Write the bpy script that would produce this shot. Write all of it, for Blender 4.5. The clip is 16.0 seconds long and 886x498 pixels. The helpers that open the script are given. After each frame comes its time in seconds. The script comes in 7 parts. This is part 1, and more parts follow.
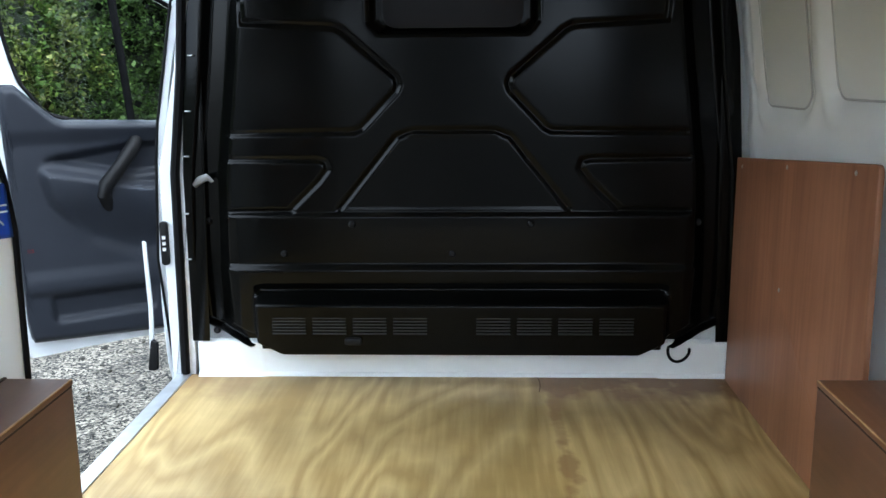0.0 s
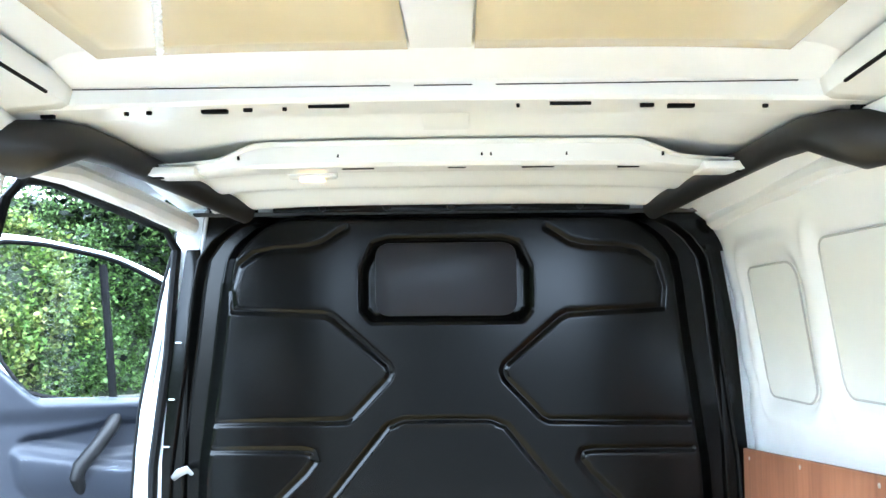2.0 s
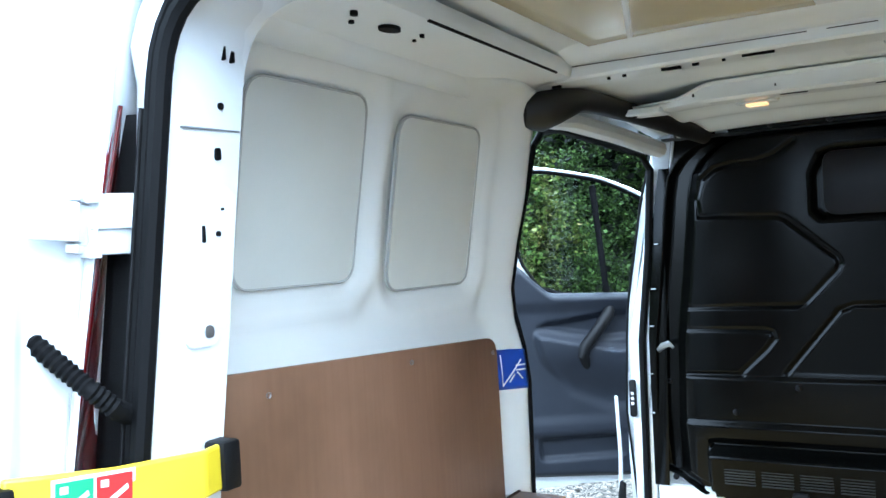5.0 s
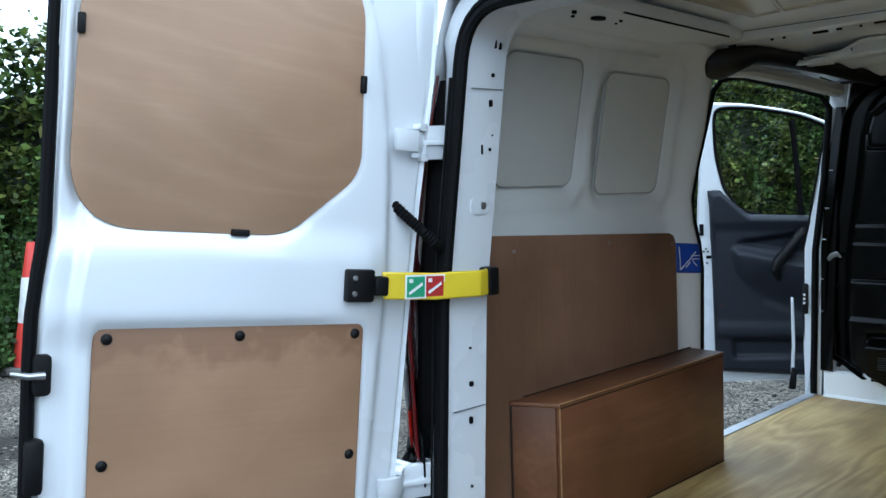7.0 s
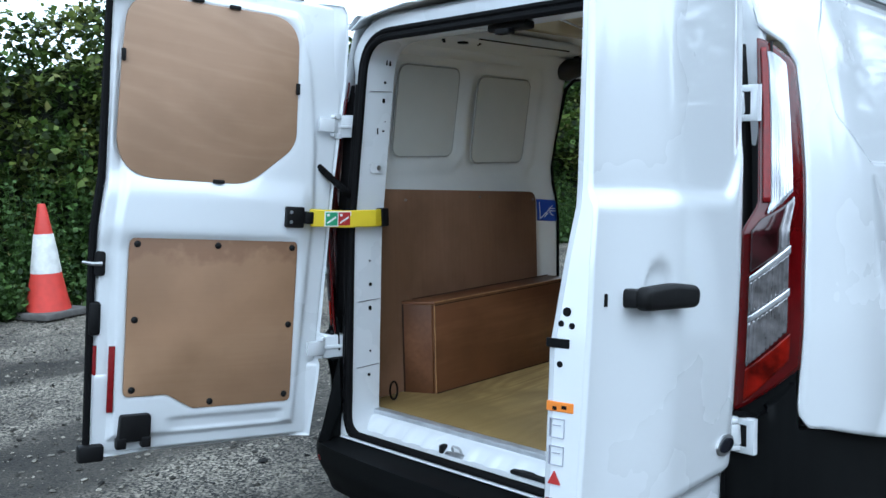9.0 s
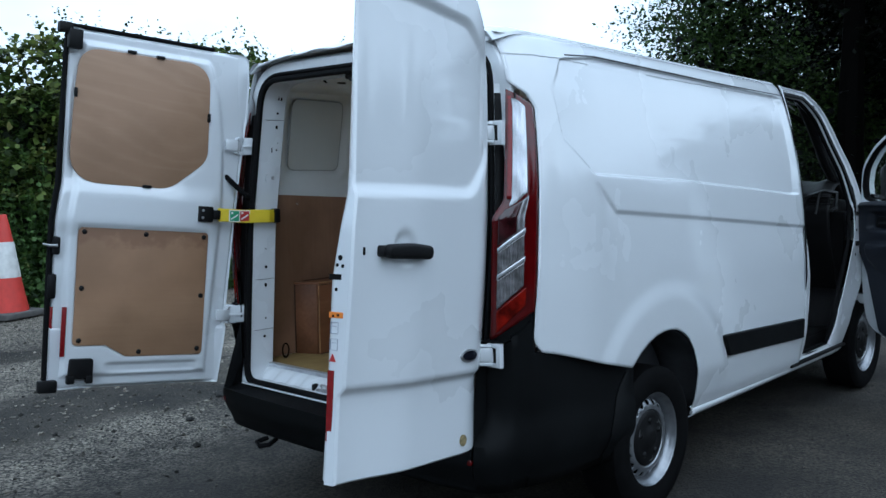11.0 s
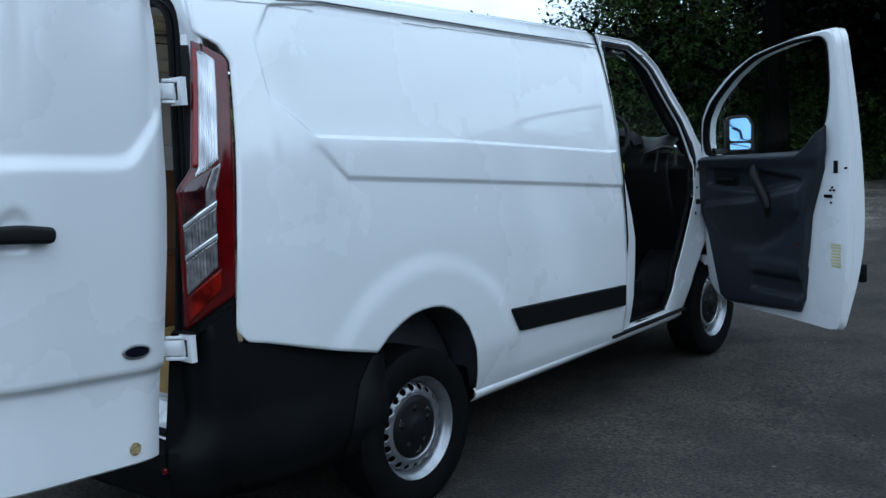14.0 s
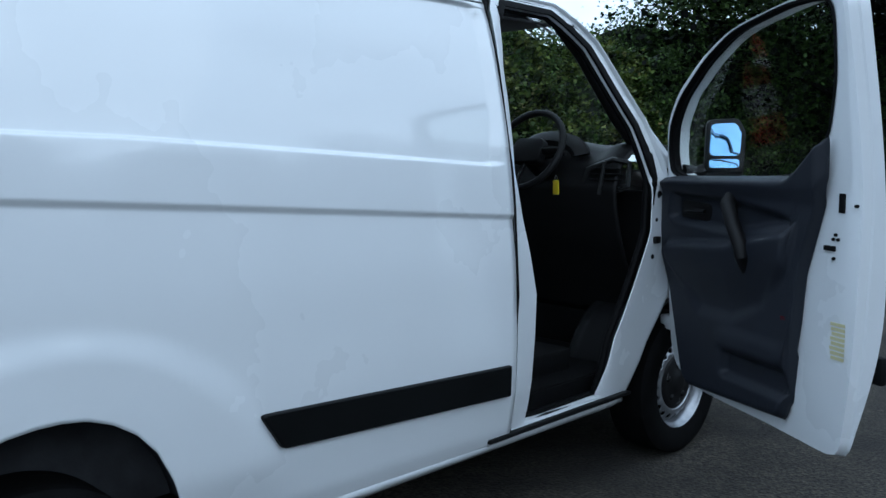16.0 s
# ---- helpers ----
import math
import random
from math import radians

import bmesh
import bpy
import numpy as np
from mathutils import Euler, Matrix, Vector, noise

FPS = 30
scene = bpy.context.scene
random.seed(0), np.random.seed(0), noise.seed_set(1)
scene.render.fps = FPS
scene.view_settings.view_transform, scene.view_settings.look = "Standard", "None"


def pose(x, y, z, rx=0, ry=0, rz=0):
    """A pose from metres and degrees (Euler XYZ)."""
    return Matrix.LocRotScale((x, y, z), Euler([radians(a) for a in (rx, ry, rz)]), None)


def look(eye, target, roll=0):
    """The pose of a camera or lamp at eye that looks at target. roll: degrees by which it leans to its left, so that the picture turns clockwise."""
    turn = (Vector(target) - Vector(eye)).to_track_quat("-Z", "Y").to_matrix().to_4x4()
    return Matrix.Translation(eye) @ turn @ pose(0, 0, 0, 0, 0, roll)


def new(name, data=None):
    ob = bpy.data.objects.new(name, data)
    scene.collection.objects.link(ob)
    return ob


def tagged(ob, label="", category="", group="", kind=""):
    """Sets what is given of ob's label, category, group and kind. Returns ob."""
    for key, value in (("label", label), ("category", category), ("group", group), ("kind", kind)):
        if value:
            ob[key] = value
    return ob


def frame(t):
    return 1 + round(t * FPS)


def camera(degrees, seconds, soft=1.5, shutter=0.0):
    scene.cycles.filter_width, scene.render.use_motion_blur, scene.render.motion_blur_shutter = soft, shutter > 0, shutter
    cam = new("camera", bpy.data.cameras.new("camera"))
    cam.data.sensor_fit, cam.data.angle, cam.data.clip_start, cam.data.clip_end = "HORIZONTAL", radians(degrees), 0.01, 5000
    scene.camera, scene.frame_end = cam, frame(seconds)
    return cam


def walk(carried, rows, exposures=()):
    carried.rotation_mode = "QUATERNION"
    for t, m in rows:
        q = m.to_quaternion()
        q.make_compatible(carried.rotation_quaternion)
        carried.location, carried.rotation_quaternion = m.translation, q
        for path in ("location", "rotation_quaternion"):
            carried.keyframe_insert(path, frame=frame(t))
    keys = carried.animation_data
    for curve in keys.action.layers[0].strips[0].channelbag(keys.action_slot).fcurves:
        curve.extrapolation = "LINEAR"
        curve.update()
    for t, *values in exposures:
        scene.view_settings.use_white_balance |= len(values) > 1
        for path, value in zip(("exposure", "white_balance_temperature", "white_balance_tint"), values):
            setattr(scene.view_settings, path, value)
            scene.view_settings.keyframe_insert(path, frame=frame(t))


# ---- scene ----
cam = camera(52.0, 16.0)
PATH = [
    (0, (0.066, -0.161, 1.514), (-0.031, 1.795, 1.108), -0.5),
    (0.5, (0.066, -0.104, 1.579), (-0.001, 1.874, 1.295), -0.0),
    (1, (0.059, -0.077, 1.6), (-0.036, 1.913, 1.43), -0.0),
    (1.5, (0.046, -0.077, 1.596), (-0.012, 1.922, 1.601), -0.2),
    (2, (0.04, -0.077, 1.624), (-0.022, 1.917, 1.756), -0.5),
    (2.5, (0.055, -0.09, 1.625), (-0.032, 1.901, 1.793), -0.5),
    (3, (0.054, -0.129, 1.615), (-0.202, 1.849, 1.755), -1.9),
    (3.5, (0.116, -0.18, 1.61), (-0.419, 1.744, 1.717), -2.1),
    (4, (0.19, -0.279, 1.61), (-0.605, 1.556, 1.67), -2.6),
    (4.5, (0.211, -0.454, 1.603), (-0.724, 1.313, 1.67), -3.3),
    (5, (0.235, -0.663, 1.604), (-0.803, 1.046, 1.576), -3.1),
    (5.2, (0.266, -0.733, 1.593), (-0.832, 0.938, 1.559), -3.0),
    (7.3, (0.983, -1.496, 1.559), (-0.482, -0.149, 1.357), -1.6),
    (7.5, (1.094, -1.571, 1.566), (-0.382, -0.241, 1.333), -1.6),
    (8, (1.337, -1.745, 1.583), (-0.143, -0.41, 1.415), -1.7),
    (8.5, (1.591, -1.911, 1.562), (0.184, -0.506, 1.347), -2.2),
    (9, (1.907, -2.011, 1.541), (0.495, -0.611, 1.329), -1.3),
    (9.2, (2.017, -2.06, 1.549), (0.615, -0.651, 1.325), -0.8),
    (11.3, (3.109, -2.59, 1.482), (1.755, -1.127, 1.32), -0.9),
    (11.5, (3.172, -2.65, 1.475), (1.816, -1.191, 1.297), -0.9),
    (12, (3.301, -2.697, 1.477), (1.986, -1.202, 1.287), -1.6),
    (12.5, (3.389, -2.573, 1.466), (2.068, -1.084, 1.272), -1.8),
    (13, (3.465, -2.334, 1.469), (2.131, -0.859, 1.254), -0.9),
    (13.5, (3.43, -1.989, 1.462), (2.114, -0.499, 1.251), -1.6),
    (14, (3.385, -1.571, 1.458), (2.092, -0.065, 1.216), -2.6),
    (14.5, (3.365, -1.11, 1.454), (2.034, 0.363, 1.212), -1.0),
    (15, (3.256, -0.626, 1.426), (1.916, 0.845, 1.221), -1.4),
    (15.5, (3.185, -0.15, 1.415), (1.817, 1.295, 1.207), -1.8),
    (16, (3.093, 0.326, 1.439), (1.67, 1.71, 1.198), -0.4),
]
walk(cam, [(t, look(eye, target, roll)) for t, eye, target, roll in PATH], [(0.0, 1.50, 5900, 6), (0.5, 2.62, 6200, 6), (1.0, 3.5, 5750, 5), (1.5, 3.85, 5450, 4), (2.5, 3.75, 5350, 4), (3.4, 3.65, 5300, 4), (4.0, 3.15, 5250, 3), (4.5, 2.5, 5300, 3), (5.0, 2.1, 5250, 2), (7.5, 0.13, 5450, 3), (9.0, 0.13, 5500, 3), (11.5, -0.75, 5350, 3), (13.2, -0.72, 5350, 3), (14.0, -0.66, 5350, 3), (16.0, -0.66, 5350, 3)])

# ---- world and light ----
world = bpy.data.worlds.new("world")
scene.world = world
world.use_nodes = True


def world_sky():
    nt = world.node_tree
    nt.nodes.clear()
    out = nt.nodes.new("ShaderNodeOutputWorld")
    bg = nt.nodes.new("ShaderNodeBackground")
    sky = nt.nodes.new("ShaderNodeTexSky")
    sky.sky_type, sky.sun_disc = "NISHITA", False
    sky.sun_elevation, sky.sun_rotation = radians(33), radians(112)
    co = nt.nodes.new("ShaderNodeTexCoord")
    mp = nt.nodes.new("ShaderNodeMapping")
    mp.inputs["Scale"].default_value = (1.0, 1.0, 2.4)
    cl = nt.nodes.new("ShaderNodeTexNoise")
    cl.inputs["Scale"].default_value, cl.inputs["Detail"].default_value = 2.2, 4.0
    cl.inputs["Roughness"].default_value = 0.58
    rp = nt.nodes.new("ShaderNodeValToRGB")
    rp.color_ramp.elements[0].position, rp.color_ramp.elements[1].position = 0.10, 0.42
    tone = nt.nodes.new("ShaderNodeValToRGB")
    tone.color_ramp.elements[0].position, tone.color_ramp.elements[1].position = 0.30, 0.78
    tone.color_ramp.elements[0].color = (15.6, 16.6, 17.8, 1)
    tone.color_ramp.elements[1].color = (7.0, 8.2, 9.9, 1)
    mix = nt.nodes.new("ShaderNodeMix")
    mix.data_type = "RGBA"
    bg.inputs["Strength"].default_value = 0.15
    ln = nt.links.new
    ln(co.outputs["Generated"], mp.inputs["Vector"])
    ln(mp.outputs["Vector"], cl.inputs["Vector"])
    ln(cl.outputs["Fac"], rp.inputs["Fac"])
    ln(cl.outputs["Fac"], tone.inputs["Fac"])
    ln(rp.outputs["Color"], mix.inputs["Factor"])
    ln(sky.outputs["Color"], mix.inputs["A"])
    ln(tone.outputs["Color"], mix.inputs["B"])
    ln(mix.outputs["Result"], bg.inputs["Color"])
    ln(bg.outputs["Background"], out.inputs["Surface"])


world_sky()
sun = new("sun", bpy.data.lights.new("sun", "SUN"))
sun.data.energy, sun.data.angle, sun.data.color = 1.3, radians(100), (1.0, 0.965, 0.92)
sun.matrix_world = look((25, -10, 17.5), (0, 0, 0))


# ---- materials ----
def mat(name, color, rough=0.5, metal=0.0, coat=0.0, vary=0.12, scale=6.0, bump=0.0, bump_scale=60.0, spec=0.5, stretch=(1, 1, 1)):
    m = bpy.data.materials.new(name)
    m.use_nodes = True
    nt = m.node_tree
    b = nt.nodes["Principled BSDF"]
    b.inputs["Roughness"].default_value = rough
    b.inputs["Metallic"].default_value = metal
    b.inputs["Coat Weight"].default_value = coat
    b.inputs["Coat Roughness"].default_value = 0.04
    b.inputs["Specular IOR Level"].default_value = spec
    co = nt.nodes.new("ShaderNodeTexCoord")
    mp = nt.nodes.new("ShaderNodeMapping")
    mp.inputs["Scale"].default_value = stretch
    nt.links.new(co.outputs["Object"], mp.inputs["Vector"])
    n = nt.nodes.new("ShaderNodeTexNoise")
    n.inputs["Scale"].default_value, n.inputs["Detail"].default_value = scale, 5.0
    nt.links.new(mp.outputs["Vector"], n.inputs["Vector"])
    r = nt.nodes.new("ShaderNodeValToRGB")
    r.color_ramp.elements[0].position, r.color_ramp.elements[1].position = 0.3, 0.7
    r.color_ramp.elements[0].color = (*[c * (1 - vary) for c in color], 1)
    r.color_ramp.elements[1].color = (*[min(1, c * (1 + vary * 0.6)) for c in color], 1)
    nt.links.new(n.outputs["Fac"], r.inputs["Fac"])
    nt.links.new(r.outputs["Color"], b.inputs["Base Color"])
    rr = nt.nodes.new("ShaderNodeMapRange")
    rr.inputs["To Min"].default_value, rr.inputs["To Max"].default_value = max(0.02, rough * 0.8), min(1, rough * 1.2)
    nt.links.new(n.outputs["Fac"], rr.inputs["Value"])
    nt.links.new(rr.outputs["Result"], b.inputs["Roughness"])
    if bump:
        f = nt.nodes.new("ShaderNodeTexNoise")
        f.inputs["Scale"].default_value, f.inputs["Detail"].default_value = bump_scale, 3.0
        nt.links.new(mp.outputs["Vector"], f.inputs["Vector"])
        bp = nt.nodes.new("ShaderNodeBump")
        bp.inputs["Strength"].default_value, bp.inputs["Distance"].default_value = bump, 0.004
        nt.links.new(f.outputs["Fac"], bp.inputs["Height"])
        nt.links.new(bp.outputs["Normal"], b.inputs["Normal"])
    return m


def wood(name, dark, light, along, rings=9.0, rough=0.5, blotch=0.35, stretch=0.22, size=3.2, fibre=0.75):
    """Plywood face: flame grain stretched along one axis, blotches and fine fibre."""
    m = bpy.data.materials.new(name)
    m.use_nodes = True
    nt = m.node_tree
    b = nt.nodes["Principled BSDF"]
    b.inputs["Roughness"].default_value = rough
    co = nt.nodes.new("ShaderNodeTexCoord")
    ob = nt.nodes.new("ShaderNodeObjectInfo")
    ad = nt.nodes.new("ShaderNodeVectorMath")
    ad.operation = "ADD"
    sc = nt.nodes.new("ShaderNodeVectorMath")
    sc.operation = "SCALE"
    sc.inputs["Scale"].default_value = 7.0
    cb = nt.nodes.new("ShaderNodeCombineXYZ")
    ln = nt.links.new
    for k in "XYZ":
        ln(ob.outputs["Random"], cb.inputs[k])
    ln(cb.outputs["Vector"], sc.inputs[0])
    ln(co.outputs["Object"], ad.inputs[0])
    ln(sc.outputs["Vector"], ad.inputs[1])
    mp = nt.nodes.new("ShaderNodeMapping")
    mp.inputs["Scale"].default_value = [stretch if k == along else 1.0 for k in range(3)]
    ln(ad.outputs["Vector"], mp.inputs["Vector"])
    big = nt.nodes.new("ShaderNodeTexNoise")
    big.inputs["Scale"].default_value, big.inputs["Detail"].default_value, big.inputs["Distortion"].default_value = size, 2.0, 0.6
    ln(mp.outputs["Vector"], big.inputs["Vector"])
    mul = nt.nodes.new("ShaderNodeMath")
    mul.operation = "MULTIPLY"
    mul.inputs[1].default_value = rings
    ln(big.outputs["Fac"], mul.inputs[0])
    pp = nt.nodes.new("ShaderNodeMath")
    pp.operation = "PINGPONG"
    pp.inputs[1].default_value = 0.5
    ln(mul.outputs[0], pp.inputs[0])
    fine = nt.nodes.new("ShaderNodeTexNoise")
    fine.inputs["Scale"].default_value, fine.inputs["Detail"].default_value = 60.0, 6.0
    mp2 = nt.nodes.new("ShaderNodeMapping")
    mp2.inputs["Scale"].default_value = [0.06 if k == along else 1.0 for k in range(3)]
    ln(ad.outputs["Vector"], mp2.inputs["Vector"])
    ln(mp2.outputs["Vector"], fine.inputs["Vector"])
    a1 = nt.nodes.new("ShaderNodeMath")
    a1.operation = "MULTIPLY_ADD"
    a1.inputs[1].default_value = 0.7
    ln(pp.outputs[0], a1.inputs[0])
    a2 = nt.nodes.new("ShaderNodeMath")
    a2.operation = "MULTIPLY"
    a2.inputs[1].default_value = fibre
    ln(fine.outputs["Fac"], a2.inputs[0])
    ln(a2.outputs[0], a1.inputs[2])
    r = nt.nodes.new("ShaderNodeValToRGB")
    r.color_ramp.elements[0].position, r.color_ramp.elements[1].position = 0.3, 0.75
    r.color_ramp.elements[0].color = (*dark, 1)
    r.color_ramp.elements[1].color = (*light, 1)
    ln(a1.outputs[0], r.inputs["Fac"])
    st = nt.nodes.new("ShaderNodeTexNoise")
    st.inputs["Scale"].default_value, st.inputs["Detail"].default_value = 2.6, 5.0
    ln(ad.outputs["Vector"], st.inputs["Vector"])
    sr = nt.nodes.new("ShaderNodeValToRGB")
    sr.color_ramp.elements[0].position, sr.color_ramp.elements[1].position = 0.35, 0.6
    sr.color_ramp.elements[0].color = (1 - blotch, 1 - blotch * 1.05, 1 - blotch * 1.15, 1)
    sr.color_ramp.elements[1].color = (1, 1, 1, 1)
    ln(st.outputs["Fac"], sr.inputs["Fac"])
    mx = nt.nodes.new("ShaderNodeMix")
    mx.data_type, mx.blend_type = "RGBA", "MULTIPLY"
    mx.inputs["Factor"].default_value = 1.0
    ln(r.outputs["Color"], mx.inputs["A"])
    ln(sr.outputs["Color"], mx.inputs["B"])
    ln(mx.outputs["Result"], b.inputs["Base Color"])
    bp = nt.nodes.new("ShaderNodeBump")
    bp.inputs["Strength"].default_value, bp.inputs["Distance"].default_value = 0.25, 0.002
    ln(fine.outputs["Fac"], bp.inputs["Height"])
    ln(bp.outputs["Normal"], b.inputs["Normal"])
    return m


def glass(name, tint=(1, 1, 1), rough=0.0):
    m = bpy.data.materials.new(name)
    m.use_nodes = True
    nt = m.node_tree
    b = nt.nodes["Principled BSDF"]
    b.inputs["Base Color"].default_value = (*tint, 1)
    b.inputs["Transmission Weight"].default_value = 1.0
    b.inputs["Roughness"].default_value = rough
    b.inputs["IOR"].default_value = 1.22
    return m


def glow(name, color, strength):
    m = bpy.data.materials.new(name)
    m.use_nodes = True
    b = m.node_tree.nodes["Principled BSDF"]
    b.inputs["Emission Color"].default_value = (*color, 1)
    b.inputs["Emission Strength"].default_value = strength
    return m


PAINT = mat("white_paint", (0.71, 0.735, 0.76), 0.28, coat=1.0, vary=0.02, scale=1.5)
INNER = mat("white_inner_paint", (0.83, 0.84, 0.82), 0.35, coat=0.35, vary=0.04, scale=5)
SKIN = mat("roof_skin_paint", (0.78, 0.68, 0.44), 0.2, coat=0.4, vary=0.08, scale=3)
BLACKPAINT = mat("black_bulkhead_paint", (0.0020, 0.0021, 0.0019), 0.17, vary=0.3, scale=3, bump=0.03, bump_scale=9, spec=0.145)
BLACK = mat("black_plastic", (0.0055, 0.0055, 0.006), 0.5, spec=0.2, vary=0.25, bump=0.15, bump_scale=300)
CLAD = mat("black_bumper_plastic", (0.0045, 0.005, 0.0055), 0.55, spec=0.10, vary=0.25, bump=0.1, bump_scale=350)
LINER = mat("grey_arch_liner", (0.055, 0.057, 0.062), 0.8, spec=0.2, vary=0.35, scale=9, bump=0.2, bump_scale=90)
DASH = mat("dash_plastic", (0.006, 0.006, 0.0065), 0.5, spec=0.22, vary=0.2, bump=0.1, bump_scale=300)
RUBBER = mat("black_rubber", (0.0040, 0.0040, 0.0044), 0.65, spec=0.10, vary=0.2)
TYRE = mat("tyre_rubber", (0.0045, 0.0045, 0.0048), 0.75, spec=0.06, vary=0.35, scale=20, bump=0.2, bump_scale=120)
TRIM = mat("dark_trim", (0.006, 0.0058, 0.0056), 0.5, vary=0.25, bump=0.1, bump_scale=200)
CARD = mat("door_card_plastic", (0.0135, 0.016, 0.023), 0.5, spec=0.3, vary=0.12, scale=8, bump=0.2, bump_scale=500)
CARDLIGHT = mat("door_card_insert", (0.032, 0.039, 0.055), 0.45, vary=0.1, scale=5, bump=0.1, bump_scale=500)
SILVER = mat("silver_wheel_paint", (0.30, 0.31, 0.33), 0.30, metal=0.75, vary=0.25, scale=18)
STEEL = mat("zinc_steel", (0.45, 0.46, 0.47), 0.35, metal=0.9, vary=0.2, scale=30)
ALU = mat("aluminium_strip", (0.60, 0.62, 0.65), 0.38, metal=0.6, vary=0.15, scale=20)
RED = mat("red_lens", (0.085, 0.0016, 0.0024), 0.12, coat=0.25, vary=0.3, scale=14)
DARKRED = mat("smoked_red_lens", (0.034, 0.006, 0.008), 0.15, coat=0.8, vary=0.8, scale=24)
CLEAR = mat("clear_ribbed_lens", (0.74, 0.76, 0.80), 0.12, metal=0.6, coat=1.0, vary=0.4, scale=26, stretch=(1, 1, 0.25))
CLEARDARK = mat("grey_ribbed_lens", (0.30, 0.29, 0.30), 0.15, metal=0.6, coat=1.0, vary=0.5, scale=30)
AMBER = mat("bright_red_lens", (0.17, 0.005, 0.002), 0.12, spec=0.2, vary=0.7, scale=22)
YELLOW = mat("yellow_plastic", (0.72, 0.55, 0.02), 0.4, vary=0.1)
BLUE = mat("blue_sticker", (0.02, 0.07, 0.42), 0.4, vary=0.05)
WHITE = mat("white_print", (0.8, 0.8, 0.8), 0.5, vary=0.03)
GREEN = mat("green_print", (0.04, 0.30, 0.14), 0.5, vary=0.03)
REDP = mat("red_print", (0.40, 0.02, 0.018), 0.5, vary=0.03)
REDREF = mat("red_reflector", (0.20, 0.008, 0.010), 0.25, vary=0.2, scale=60)
ORANGE = mat("orange_print", (0.75, 0.22, 0.02), 0.5, vary=0.03)
CONEORANGE = mat("cone_orange", (0.56, 0.045, 0.032), 0.55, vary=0.15, scale=12)
PAINT.node_tree.nodes["Principled BSDF"].inputs["Coat IOR"].default_value = 1.7
# The blue of a reflected sky is put into the mirror tint.
MIRROR = mat("mirror_glass", (0.22, 0.38, 0.64), 0.02, metal=1.0, vary=0.0)
GLASS = glass("window_glass", (0.93, 0.97, 0.95))
FLOORPLY = wood("floor_plywood", (0.40, 0.262, 0.086), (0.64, 0.470, 0.200), 1, rings=13, rough=0.55, blotch=0.32, stretch=0.20, size=2.6, fibre=0.6)
BROWNPLY = wood("brown_plywood", (0.20, 0.078, 0.036), (0.31, 0.135, 0.068), 2, rings=3, rough=0.45, blotch=0.22)
PALEPLY = wood("pale_brown_plywood", (0.245, 0.132, 0.078), (0.345, 0.204, 0.130), 2, rings=0.8, rough=0.45, blotch=0.40, fibre=0.3)
BOXPLY = wood("dark_brown_plywood", (0.165, 0.066, 0.028), (0.275, 0.124, 0.056), 1, rings=2, rough=0.45, blotch=0.4, fibre=0.5)
PLYEDGE = mat("worn_plywood_edge", (0.40, 0.23, 0.10), 0.6, vary=0.4, scale=25)
PLYJOINT = mat("dark_board_joint", (0.030, 0.014, 0.008), 0.8, vary=0.3, scale=20)
TANPLY = wood("tan_plywood", (0.340, 0.211, 0.129), (0.398, 0.257, 0.162), 0, rings=12, rough=0.5, blotch=0.2, stretch=0.3, size=2.6, fibre=0.34)
LOWERPLY = wood("stained_tan_plywood", (0.325, 0.190, 0.106), (0.405, 0.253, 0.148), 0, rings=1.5, rough=0.5, blotch=0.26, stretch=0.4, size=2.0, fibre=0.28)



def toned(m, color, first, second, amount, low=0.36, high=0.56, scale=14.0):
    """A second tone with a ragged border, such as a damp stain; first and second: (axis, from, to) where it sets in."""
    nt = m.node_tree
    ln = nt.links.new
    b = nt.nodes["Principled BSDF"]
    was = b.inputs["Base Color"].links[0].from_socket
    co = nt.nodes.new("ShaderNodeTexCoord")
    sep = nt.nodes.new("ShaderNodeSeparateXYZ")
    ln(co.outputs["Object"], sep.inputs[0])
    fac = []
    for axis, lo, hi in (first, second):
        r = nt.nodes.new("ShaderNodeMapRange")
        r.inputs["From Min"].default_value, r.inputs["From Max"].default_value = lo, hi
        ln(sep.outputs[axis], r.inputs["Value"])
        fac.append(r.outputs["Result"])
    both = nt.nodes.new("ShaderNodeMath")
    both.operation = "MULTIPLY"
    ln(fac[0], both.inputs[0])
    ln(fac[1], both.inputs[1])
    n = nt.nodes.new("ShaderNodeTexNoise")
    n.inputs["Scale"].default_value, n.inputs["Detail"].default_value = scale, 5.0
    ln(co.outputs["Object"], n.inputs["Vector"])
    tone_mask = nt.nodes.new("ShaderNodeMath")
    tone_mask.operation = "MULTIPLY"
    ln(both.outputs[0], tone_mask.inputs[0])
    ln(n.outputs["Fac"], tone_mask.inputs[1])
    edge = nt.nodes.new("ShaderNodeMapRange")
    edge.inputs["From Min"].default_value, edge.inputs["From Max"].default_value = low, high
    edge.inputs["To Max"].default_value = amount
    ln(tone_mask.outputs[0], edge.inputs["Value"])
    mx = nt.nodes.new("ShaderNodeMix")
    mx.data_type = "RGBA"
    ln(edge.outputs["Result"], mx.inputs["Factor"])
    ln(was, mx.inputs["A"])
    mx.inputs["B"].default_value = (*color, 1)
    ln(mx.outputs["Result"], b.inputs["Base Color"])


